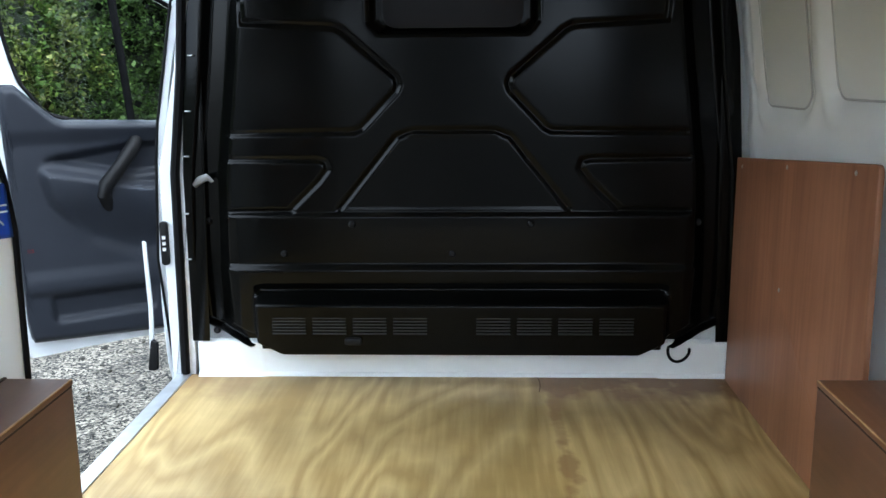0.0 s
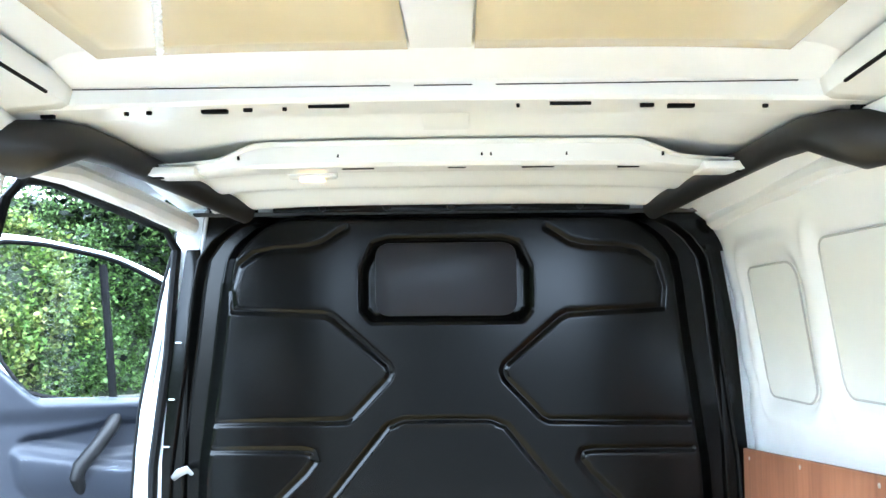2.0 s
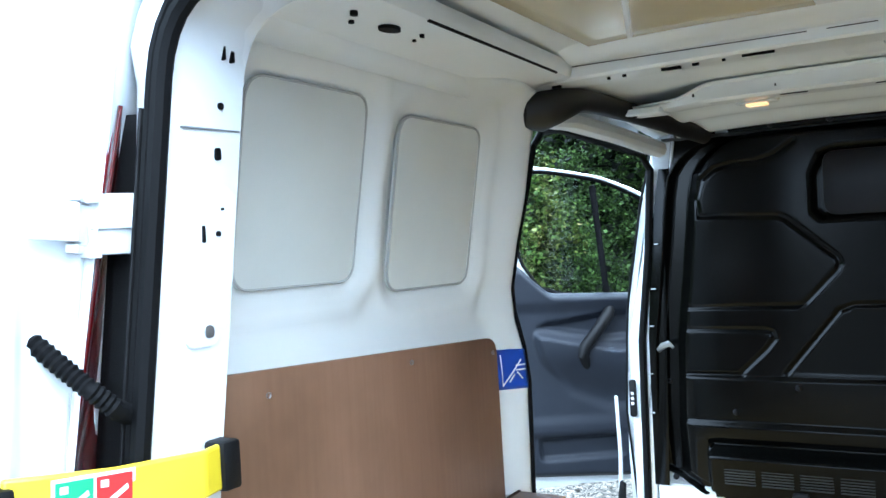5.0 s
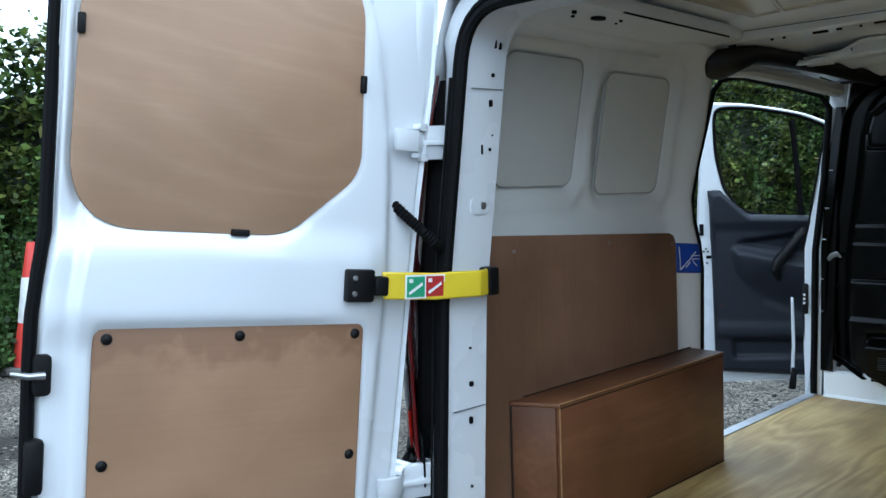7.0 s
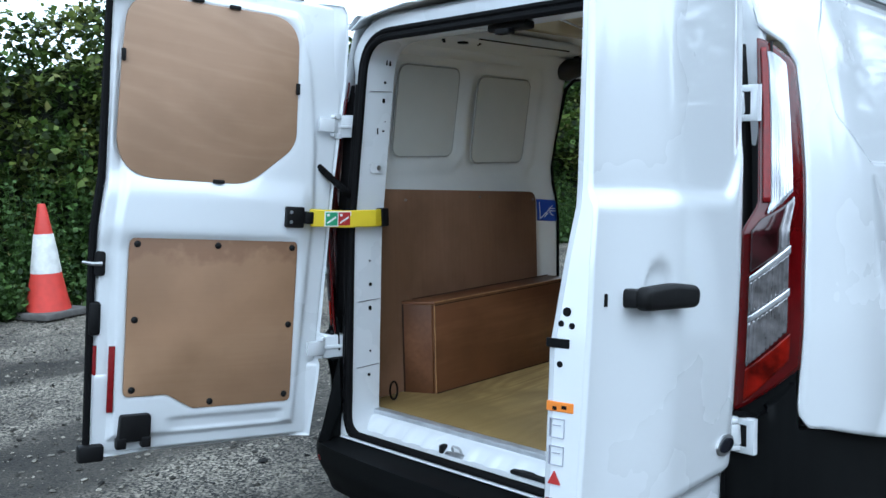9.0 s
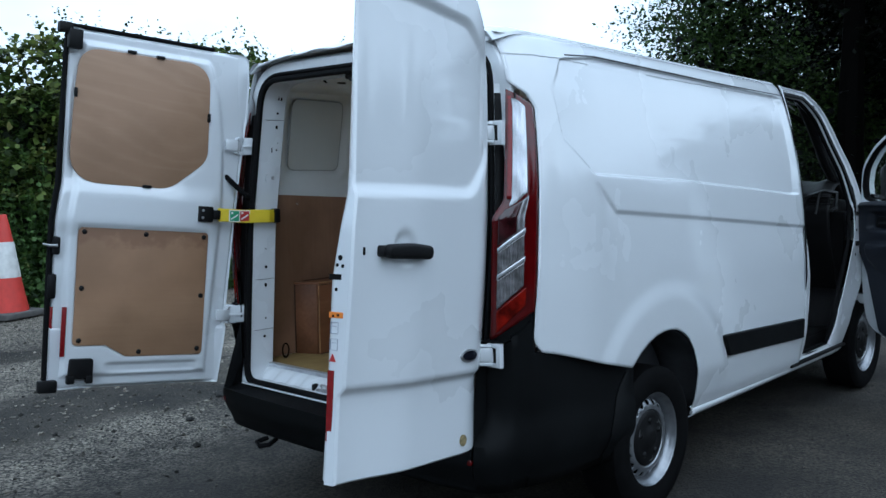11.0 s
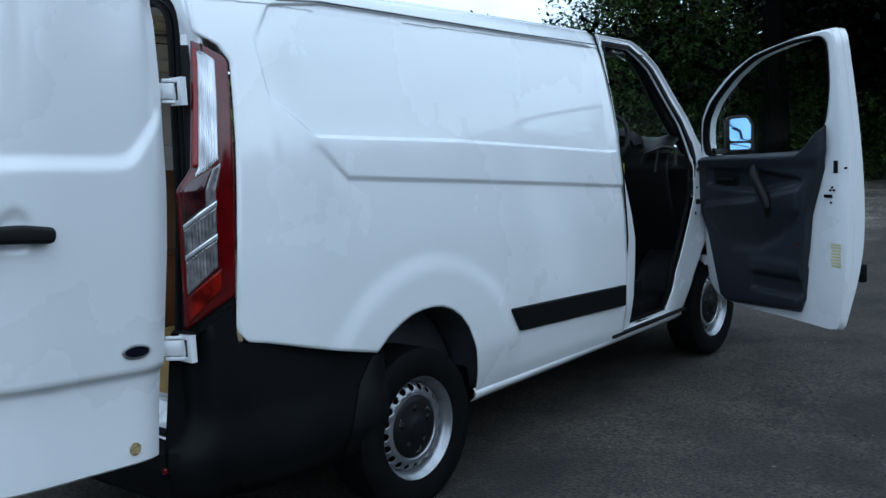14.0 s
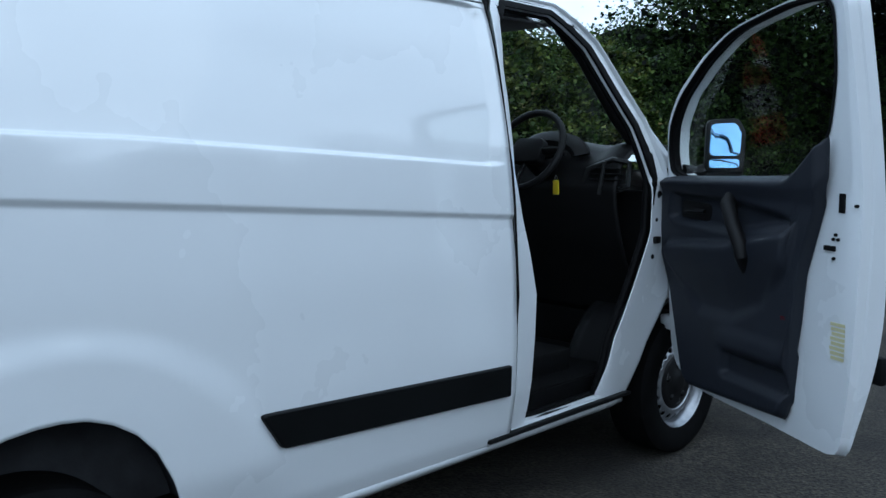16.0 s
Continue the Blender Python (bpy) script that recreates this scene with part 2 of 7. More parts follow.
toned(LOWERPLY, (0.19, 0.098, 0.052), ("Y", 0.36, 0.49), ("X", -1.0, -0.9), 0.75, 0.28, 0.42)
# Brown stains along the front edge of the load floor.
toned(FLOORPLY, (0.20, 0.095, 0.030), ("Y", 2.12, 2.42), ("X", 0.15, 0.27), 0.9, 0.27, 0.46, 9.0)
toned(FLOORPLY, (0.30, 0.17, 0.060), ("Y", 2.10, 2.42), ("X", -0.4, -0.7), 0.6, 0.28, 0.46, 8.0)
# Floor tone darker and more olive towards the rear end.
toned(FLOORPLY, (0.215, 0.142, 0.048), ("Y", 1.35, 0.45), ("X", -2.0, -1.9), 0.85, 0.14, 0.50, 5.0)
toned(FLOORPLY, (0.27, 0.14, 0.045), ("X", 0.20, 0.26), ("X", 0.37, 0.28), 0.7, 0.42, 0.56, 12.0)


# ---- mesh helpers ----
def mesh_of(name, verts, faces, material, smooth=True, angle=35):
    me = bpy.data.meshes.new(name)
    me.from_pydata([tuple(map(float, v)) for v in verts], [], faces)
    me.validate()
    bm = bmesh.new()
    bm.from_mesh(me)
    bmesh.ops.recalc_face_normals(bm, faces=bm.faces)
    bm.to_mesh(me)
    bm.free()
    if smooth:
        me.polygons.foreach_set("use_smooth", [True] * len(me.polygons))
        me.set_sharp_from_angle(angle=radians(angle))
    if material:
        me.materials.append(material)
    return me


def part(name, geo, material, parent=None, label="", m=None, smooth=True, angle=35):
    """One mesh object from a bmesh or from (verts, faces), under parent."""
    if isinstance(geo, tuple):
        me = mesh_of(name, geo[0], geo[1], material, smooth, angle)
    else:
        me = bpy.data.meshes.new(name)
        geo.to_mesh(me)
        geo.free()
        if smooth:
            me.polygons.foreach_set("use_smooth", [True] * len(me.polygons))
            me.set_sharp_from_angle(angle=radians(angle))
        me.materials.append(material)
    ob = new(name, me)
    if parent:
        ob.parent = parent
    if m is not None:
        ob.matrix_local = m
    if label:
        tagged(ob, label)
    return ob


def rbox(x0, x1, y0, y1, z0, z1, r=0.004, seg=2):
    bm = bmesh.new()
    bmesh.ops.create_cube(bm, size=1, matrix=Matrix.Translation(((x0 + x1) / 2, (y0 + y1) / 2, (z0 + z1) / 2)) @ Matrix.Diagonal((abs(x1 - x0), abs(y1 - y0), abs(z1 - z0), 1)))
    if r:
        r = min(r, 0.45 * min(abs(x1 - x0), abs(y1 - y0), abs(z1 - z0)))
        bmesh.ops.bevel(bm, geom=bm.edges[:], offset=r, segments=seg, affect="EDGES", profile=0.5)
    return bm


def rounded(points, radii, seg=6):
    """A polygon with rounded corners."""
    out = []
    n = len(points)
    radii = [radii] * n if not isinstance(radii, (list, tuple)) else radii
    for k in range(n):
        p, a, b = Vector(points[k]), Vector(points[k - 1]), Vector(points[(k + 1) % n])
        da, db = (a - p), (b - p)
        la, lb = da.length, db.length
        da, db = da / la, db / lb
        ang = da.angle(db)
        d = min(radii[k] / max(1e-4, math.tan(ang / 2)), 0.48 * la, 0.48 * lb)
        p0, p1 = p + da * d, p + db * d
        for q in range(seg + 1):
            t = q / seg
            out.append(tuple((1 - t) ** 2 * p0 + 2 * t * (1 - t) * p + t * t * p1))
    return out


def slab(outline, w0, w1, bevel=0.003, axes="xyz", seg=2):
    """A plate: the 2D outline in the first two axes, from w0 to w1 in the third."""
    order = ["xyz".index(c) for c in axes]
    bm = bmesh.new()

    def put(p, w):
        v = [0, 0, 0]
        v[order[0]], v[order[1]], v[order[2]] = p[0], p[1], w
        return bm.verts.new(v)

    low = [put(p, w0) for p in outline]
    top = [put(p, w1) for p in outline]
    n = len(outline)
    f0, f1 = bm.faces.new(low[::-1]), bm.faces.new(top)
    for k in range(n):
        bm.faces.new((low[k], low[(k + 1) % n], top[(k + 1) % n], top[k]))
    bmesh.ops.recalc_face_normals(bm, faces=bm.faces)
    if bevel:
        edges = [e for f in (f0, f1) for e in f.edges]
        bmesh.ops.bevel(bm, geom=edges, offset=bevel, segments=seg, affect="EDGES", profile=0.5)
    return bm


def tube(points, radius, seg=8, closed=False, flat=1.0):
    pts = [Vector(p) for p in points]
    n = len(pts)
    verts, faces = [], []
    up = None
    for k, p in enumerate(pts):
        a = pts[k - 1] if (closed or k) else p
        b = pts[(k + 1) % n] if (closed or k < n - 1) else p
        d = (b - a).normalized()
        if up is None:
            up = d.orthogonal().normalized()
        side = d.cross(up).normalized()
        up = side.cross(d).normalized()
        r = float(radius[k] if isinstance(radius, (list, tuple)) else radius)
        for q in range(seg):
            c = 2 * math.pi * q / seg
            verts.append(p + r * (math.cos(c) * side + flat * math.sin(c) * up))
    for k in range(n if closed else n - 1):
        for q in range(seg):
            a, b = k * seg, ((k + 1) % n) * seg
            faces.append((a + q, a + (q + 1) % seg, b + (q + 1) % seg, b + q))
    if not closed:
        faces.append(tuple(range(seg))[::-1])
        faces.append(tuple(range((n - 1) * seg, n * seg)))
    return verts, faces


def sheet(nu, nv, fn):
    """A grid of fn(i / nu, j / nv)."""
    verts = [fn(i / nu, j / nv) for j in range(nv + 1) for i in range(nu + 1)]
    faces = [(j * (nu + 1) + i, j * (nu + 1) + i + 1, (j + 1) * (nu + 1) + i + 1, (j + 1) * (nu + 1) + i) for j in range(nv) for i in range(nu)]
    return verts, faces


def spun(profile, seg=48, axis="x", centre=(0, 0, 0)):
    """A profile of (radius, along) turned about an axis."""
    verts, faces = [], []
    n = len(profile)
    for k in range(seg):
        c, s = math.cos(2 * math.pi * k / seg), math.sin(2 * math.pi * k / seg)
        for r, a in profile:
            v = {"x": (a, r * c, r * s), "z": (r * c, r * s, a), "y": (r * c, a, r * s)}[axis]
            verts.append(tuple(v[q] + centre[q] for q in range(3)))
    for k in range(seg):
        for q in range(n - 1):
            a, b = k * n, ((k + 1) % seg) * n
            faces.append((a + q, a + q + 1, b + q + 1, b + q))
    return verts, faces


def lerp(x, xs, ys):
    return float(np.interp(x, xs, ys))


def ease(x, a, b):
    t = min(1.0, max(0.0, (x - a) / (b - a)))
    return t * t * (3 - 2 * t)


def poly_distance(p, poly):
    """Signed distance to a closed polygon: negative inside."""
    x, y = p
    best, inside = 1e9, False
    n = len(poly)
    for k in range(n):
        (x0, y0), (x1, y1) = poly[k], poly[(k + 1) % n]
        dx, dy = x1 - x0, y1 - y0
        t = min(1, max(0, ((x - x0) * dx + (y - y0) * dy) / (dx * dx + dy * dy + 1e-12)))
        best = min(best, (x - x0 - t * dx) ** 2 + (y - y0 - t * dy) ** 2)
        if (y0 > y) != (y1 > y) and x < (x1 - x0) * (y - y0) / (y1 - y0) + x0:
            inside = not inside
    return -math.sqrt(best) if inside else math.sqrt(best)


# ---- ground and surroundings ----
def ground_material():
    m = bpy.data.materials.new("gravel_ground")
    m.use_nodes = True
    nt = m.node_tree
    b = nt.nodes["Principled BSDF"]
    b.inputs["Roughness"].default_value = 0.9
    ln = nt.links.new
    co = nt.nodes.new("ShaderNodeTexCoord")
    sep = nt.nodes.new("ShaderNodeSeparateXYZ")
    ln(co.outputs["Object"], sep.inputs[0])
    vo = nt.nodes.new("ShaderNodeTexVoronoi")
    vo.inputs["Scale"].default_value = 85.0
    ln(co.outputs["Object"], vo.inputs["Vector"])
    no = nt.nodes.new("ShaderNodeTexNoise")
    no.inputs["Scale"].default_value, no.inputs["Detail"].default_value = 60.0, 8.0
    ln(co.outputs["Object"], no.inputs["Vector"])
    big = nt.nodes.new("ShaderNodeTexNoise")
    big.inputs["Scale"].default_value, big.inputs["Detail"].default_value = 0.55, 6.0
    ln(co.outputs["Object"], big.inputs["Vector"])
    # worn tarmac near the van, pale gravel beyond, with dark ruts along the drive
    wob = nt.nodes.new("ShaderNodeMath")
    wob.operation = "MULTIPLY_ADD"
    wob.inputs[1].default_value = 1.7
    ln(big.outputs["Fac"], wob.inputs[0])
    ln(sep.outputs["X"], wob.inputs[2])
    mr = nt.nodes.new("ShaderNodeMapRange")
    mr.inputs["From Min"].default_value, mr.inputs["From Max"].default_value = -7.15, 0.85
    ln(wob.outputs[0], mr.inputs["Value"])
    band = nt.nodes.new("ShaderNodeValToRGB")
    stops = [(0.0, 0.15), (0.25, 0.05), (0.31, 0.05), (0.345, 1.0), (0.425, 1.0), (0.455, 0.0), (0.55, 0.15), (0.595, 0.95), (0.70, 0.9), (0.75, 0.12), (0.80, 0.25), (0.86, 0.95), (1.0, 1.0)]
    for k, (p, v) in enumerate(stops):
        e = band.color_ramp.elements[k] if k < 2 else band.color_ramp.elements.new(p)
        e.position = p
        e.color = (v, v, v, 1)
    ln(mr.outputs["Result"], band.inputs["Fac"])
    far = nt.nodes.new("ShaderNodeMapRange")
    far.inputs["From Min"].default_value, far.inputs["From Max"].default_value = 1.2, 2.6
    far.inputs["To Min"].default_value, far.inputs["To Max"].default_value = 1.0, 0.0
    ln(sep.outputs["Y"], far.inputs["Value"])
    east = nt.nodes.new("ShaderNodeMapRange")
    east.inputs["From Min"].default_value, east.inputs["From Max"].default_value = -0.7, 0.3
    ln(sep.outputs["X"], east.inputs["Value"])
    keep = nt.nodes.new("ShaderNodeMath")
    keep.operation = "MAXIMUM"
    ln(far.outputs["Result"], keep.inputs[0])
    ln(east.outputs["Result"], keep.inputs[1])
    add = nt.nodes.new("ShaderNodeMath")
    add.operation = "MULTIPLY"
    ln(band.outputs["Color"], add.inputs[0])
    ln(keep.outputs[0], add.inputs[1])
    g = nt.nodes.new("ShaderNodeValToRGB")
    g.color_ramp.elements[0].color, g.color_ramp.elements[1].color = (0.016, 0.0145, 0.012, 1), (0.50, 0.455, 0.38, 1)
    g.color_ramp.elements[0].position, g.color_ramp.elements[1].position = 0.30, 0.85
    ln(vo.outputs["Color"], g.inputs["Fac"])
    t = nt.nodes.new("ShaderNodeValToRGB")
    t.color_ramp.elements[0].color, t.color_ramp.elements[1].color = (0.008, 0.0072, 0.0058, 1), (0.104, 0.091, 0.071, 1)
    t.color_ramp.elements[0].position, t.color_ramp.elements[1].position = 0.35, 0.75
    ln(no.outputs["Fac"], t.inputs["Fac"])
    mx = nt.nodes.new("ShaderNodeMix")
    mx.data_type = "RGBA"
    ln(add.outputs[0], mx.inputs["Factor"])
    ln(g.outputs["Color"], mx.inputs["A"])
    ln(t.outputs["Color"], mx.inputs["B"])
    st = nt.nodes.new("ShaderNodeTexNoise")
    st.inputs["Scale"].default_value, st.inputs["Detail"].default_value, st.inputs["Roughness"].default_value = 1.05, 10.0, 0.72
    ln(co.outputs["Object"], st.inputs["Vector"])
    sr = nt.nodes.new("ShaderNodeValToRGB")
    sr.color_ramp.elements[0].position, sr.color_ramp.elements[1].position = 0.40, 0.62
    sr.color_ramp.elements[0].color, sr.color_ramp.elements[1].color = (0.24, 0.232, 0.222, 1), (1.0, 0.98, 0.945, 1)
    ln(st.outputs["Fac"], sr.inputs["Fac"])
    mu = nt.nodes.new("ShaderNodeMix")
    mu.data_type, mu.blend_type = "RGBA", "MULTIPLY"
    mu.inputs["Factor"].default_value = 1.0
    ln(mx.outputs["Result"], mu.inputs["A"])
    ln(sr.outputs["Color"], mu.inputs["B"])
    ln(mu.outputs["Result"], b.inputs["Base Color"])
    bp = nt.nodes.new("ShaderNodeBump")
    bp.inputs["Strength"].default_value, bp.inputs["Distance"].default_value = 0.6, 0.012
    hm = nt.nodes.new("ShaderNodeMath")
    hm.operation = "ADD"
    ln(vo.outputs["Distance"], hm.inputs[0])
    ln(no.outputs["Fac"], hm.inputs[1])
    ln(hm.outputs[0], bp.inputs["Height"])
    ln(bp.outputs["Normal"], b.inputs["Normal"])
    return m


def ground_height(x, y):
    return -0.02 + 0.018 * noise.noise((x * 0.5, y * 0.5, 0.0)) + 0.006 * noise.noise((x * 2.3, y * 2.3, 4.0))


def ground_sheet():
    xs = sorted({*np.round(np.linspace(-12, 10, 89), 3), -900, -300, -100, -40, -20, 20, 40, 100, 300, 900})
    ys = sorted({*np.round(np.linspace(-8, 16, 97), 3), -900, -300, -100, -40, -15, 24, 40, 100, 300, 900})
    verts = [(x, y, ground_height(x, y)) for y in ys for x in xs]
    n = len(xs)
    faces = [(j * n + i, j * n + i + 1, (j + 1) * n + i + 1, (j + 1) * n + i) for j in range(len(ys) - 1) for i in range(n - 1)]
    ob = part("ground", (verts, faces), ground_material())
    tagged(ob, "pale loose gravel merging into worn dark tarmac", "ground", kind="structure")


ground_sheet()


def leaf_material(name, dark, light, rough=0.45, spec=0.5, tips=None):
    m = bpy.data.materials.new(name)
    m.use_nodes = True
    nt = m.node_tree
    b = nt.nodes["Principled BSDF"]
    b.inputs["Roughness"].default_value = rough
    b.inputs["Specular IOR Level"].default_value = spec
    g = nt.nodes.new("ShaderNodeNewGeometry")
    r = nt.nodes.new("ShaderNodeValToRGB")
    r.color_ramp.elements[0].color, r.color_ramp.elements[1].color = (*dark, 1), (*light, 1)
    e = r.color_ramp.elements.new(0.62)
    e.color = (*[a + 0.42 * (b - a) for a, b in zip(dark, light)], 1)
    nt.links.new(g.outputs["Random Per Island"], r.inputs["Fac"])
    col = r.outputs["Color"]
    if tips:
        # patches of paler, browner growth among the green
        r.color_ramp.elements.new(0.93).color = (*light, 1)
        r.color_ramp.elements[-1].color = (*tips, 1)
        co = nt.nodes.new("ShaderNodeTexCoord")
        n = nt.nodes.new("ShaderNodeTexNoise")
        n.inputs["Scale"].default_value, n.inputs["Detail"].default_value = 2.4, 4.0
        nt.links.new(co.outputs["Object"], n.inputs["Vector"])
        q = nt.nodes.new("ShaderNodeValToRGB")
        q.color_ramp.elements[0].position, q.color_ramp.elements[1].position = 0.38, 0.64
        q.color_ramp.elements[0].color, q.color_ramp.elements[1].color = (0.62, 0.80, 0.60, 1), (1.35, 1.12, 0.95, 1)
        nt.links.new(n.outputs["Fac"], q.inputs["Fac"])
        mm = nt.nodes.new("ShaderNodeMix")
        mm.data_type, mm.blend_type = "RGBA", "MULTIPLY"
        mm.inputs["Factor"].default_value = 1.0
        nt.links.new(col, mm.inputs["A"])
        nt.links.new(q.outputs["Color"], mm.inputs["B"])
        col = mm.outputs["Result"]
    nt.links.new(col, b.inputs["Base Color"])
    b.inputs["Transmission Weight"].default_value = 0.0
    tr = nt.nodes.new("ShaderNodeBsdfTranslucent")
    nt.links.new(col, tr.inputs["Color"])
    mx = nt.nodes.new("ShaderNodeMixShader")
    mx.inputs["Fac"].default_value = 0.3
    out = nt.nodes["Material Output"]
    nt.links.new(b.outputs["BSDF"], mx.inputs[1])
    nt.links.new(tr.outputs["BSDF"], mx.inputs[2])
    nt.links.new(mx.outputs["Shader"], out.inputs["Surface"])
    return m


LEAF = leaf_material("hedge_leaf", (0.008, 0.017, 0.004), (0.165, 0.235, 0.062), 0.5, 0.22, (0.30, 0.29, 0.14))
NETTLE = leaf_material("nettle_leaf", (0.018, 0.038, 0.009), (0.115, 0.205, 0.055), 0.5, 0.25)
# Darker copy of the hedge leaf, with the tree shade mixed into its colour.
LEAFMID = leaf_material("shade_tinted_hedge_leaf", (0.006, 0.015, 0.004), (0.110, 0.185, 0.045), 0.5, 0.3)
# Deep woodland shade is put into these near-black leaf colours.
LEAFDARK = leaf_material("woodland_shade_leaf", (0.0005, 0.0012, 0.0004), (0.0026, 0.0050, 0.0014), spec=0.08)
# Dark colours of the sheets that stand in for shade inside the hedges.
CORE = mat("hedge_inner_shade", (0.012, 0.018, 0.008), 0.9, vary=0.5, scale=9)
COREDARK = mat("woodland_inner_shade", (0.0025, 0.0035, 0.002), 0.9, vary=0.5, scale=5)
# Bark brought down to near-black along with the shade in the leaves.
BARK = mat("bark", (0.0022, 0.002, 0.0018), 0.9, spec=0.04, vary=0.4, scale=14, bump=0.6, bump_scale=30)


def leaves(centres, sizes, rng, up=1.0):
    """Leaf blades (two folded triangles each) at the given places."""
    n = len(centres)
    d = rng.normal(size=(n, 3))
    d[:, 2] = 0.55 * d[:, 2] - 0.35
    d /= np.linalg.norm(d, axis=1)[:, None]
    o = rng.normal(size=(n, 3)) * 0.6
    o[:, 2] += up
    s = np.cross(d, o)
    s /= np.linalg.norm(s, axis=1)[:, None] + 1e-9
    L, W = sizes[:, None], sizes[:, None] * rng.uniform(0.3, 0.5, (n, 1))
    nrm = np.cross(d, s)
    a = centres - d * L * 0.5
    b = centres + s * W + nrm * W * 0.35
    c = centres + d * L * 0.5
    e = centres - s * W + nrm * W * 0.35
    verts = np.stack([a, b, c, e], axis=1).reshape(-1, 3)
    k = np.arange(n)[:, None] * 4
    return verts, np.concatenate([k + [0, 1, 2], k + [0, 2, 3]]).reshape(-1, 3)


def leaf_object(name, centres, sizes, material, rng, parent=None):
    v, f = leaves(centres, sizes, rng)
    me = bpy.data.meshes.new(name)
    me.vertices.add(len(v))
    me.vertices.foreach_set("co", v.ravel())
    me.loops.add(f.size)
    me.loops.foreach_set("vertex_index", f.ravel())
    me.polygons.add(len(f))
    me.polygons.foreach_set("loop_start", np.arange(0, f.size, 3))
    me.update(calc_edges=True)
    me.validate()
    me.materials.append(material)
    ob = new(name, me)
    if parent:
        ob.parent = parent
    return ob


def hedge(name, line, height, depth, count, size, seed, leaf, core, label, wave=0.5, clumps=False):
    """A hedge along a plan line: a dark sheet as its inner shade and a deep uneven coat of leaves."""
    rng = np.random.default_rng(seed)
    base = tagged(new(name), label, "hedge", kind="stuff")
    pts = np.array(line, float)
    seg = np.linalg.norm(np.diff(pts, axis=0), axis=1)
    cum = np.r_[0, np.cumsum(seg)]

    def along(s):
        return np.stack([np.interp(s, cum, pts[:, 0]), np.interp(s, cum, pts[:, 1])], -1)

    def top(s):
        swell = 0.02 if clumps else 0.05
        return height * (1 + swell * math.sin(s * 0.9 + seed) + swell * math.sin(s * 2.3 + 2 * seed) + 0.07 * noise.noise((s * 1.7, seed, 0.0)))

    def bulge(s, h):
        return wave * (noise.noise((s * 0.8, h * 0.9, seed)) + 0.5 * noise.noise((s * 2.2, h * 2.2, seed + 5.0)))

    ns, nh = max(8, int(cum[-1] / 0.5)), 8

    def normal(s):
        e = 0.3
        d = along(min(s + e, cum[-1])) - along(max(s - e, 0))
        d /= np.linalg.norm(d) + 1e-9
        return np.array([d[1], -d[0]])

    def surface(u, v):
        s = u * cum[-1]
        h = v * top(s) * (0.84 if clumps else 0.94)
        p = along(s) + normal(s) * (bulge(s, h) - depth * (0.3 + 0.7 * v * v))
        return (p[0], p[1], h - 0.1)

    core_ob = part("inner_shade_sheet", sheet(ns, nh, surface), core, base)
    ss = rng.uniform(0, cum[-1], count)
    hh = rng.uniform(0, 1, count) ** 0.85
    out = np.zeros((count, 3))
    for k in range(count):
        s = ss[k]
        # leaves gather in clumps and leave dark gaps between them
        while clumps and noise.noise((s * 2.6, hh[k] * height * 2.6, seed + 9.0)) + 0.5 * noise.noise((s * 6.5, hh[k] * height * 6.5, seed)) < rng.uniform(-0.9, 0.35):
            s, hh[k] = rng.uniform(0, cum[-1]), rng.uniform(0, 1) ** 0.85
        t = top(s) * (1 + 0.06 * noise.noise((s * 6, seed, 3.0)))
        h = hh[k] * t
        p = along(s) + normal(s) * (bulge(s, h) - depth * (0.3 + 0.7 * hh[k] ** 2) + abs(rng.normal()) * 0.22 + (0.30 * noise.noise((s * 2.6, h * 2.6, seed + 9.0)) if clumps else 0.0))
        out[k] = (p[0], p[1], h + rng.normal() * 0.06)
    sizes = rng.uniform(0.6, 1.4, count) * size
    if clumps:
        # long shoots standing out of the top
        shoots = int(cum[-1] * 14)
        tips = []
        for s in rng.uniform(0, cum[-1], shoots):
            p = along(s) + normal(s) * (bulge(s, top(s)) - depth * rng.uniform(0.4, 1.0))
            lean, rise = rng.normal(size=2) * 0.22, rng.uniform(0.12, 0.55)
            tips += [(p[0] + lean[0] * q * q, p[1] + lean[1] * q * q, top(s) * 0.97 + rise * q) for q in np.linspace(0, 1, 13)]
        tips = np.array(tips)
        out = np.concatenate([out, tips + rng.normal(size=tips.shape) * 0.018])
        sizes = np.concatenate([sizes, np.tile(np.linspace(1.0, 0.45, 13), shoots) * size])
    leaf_object("foliage", out, sizes, leaf, rng, base)
    return base


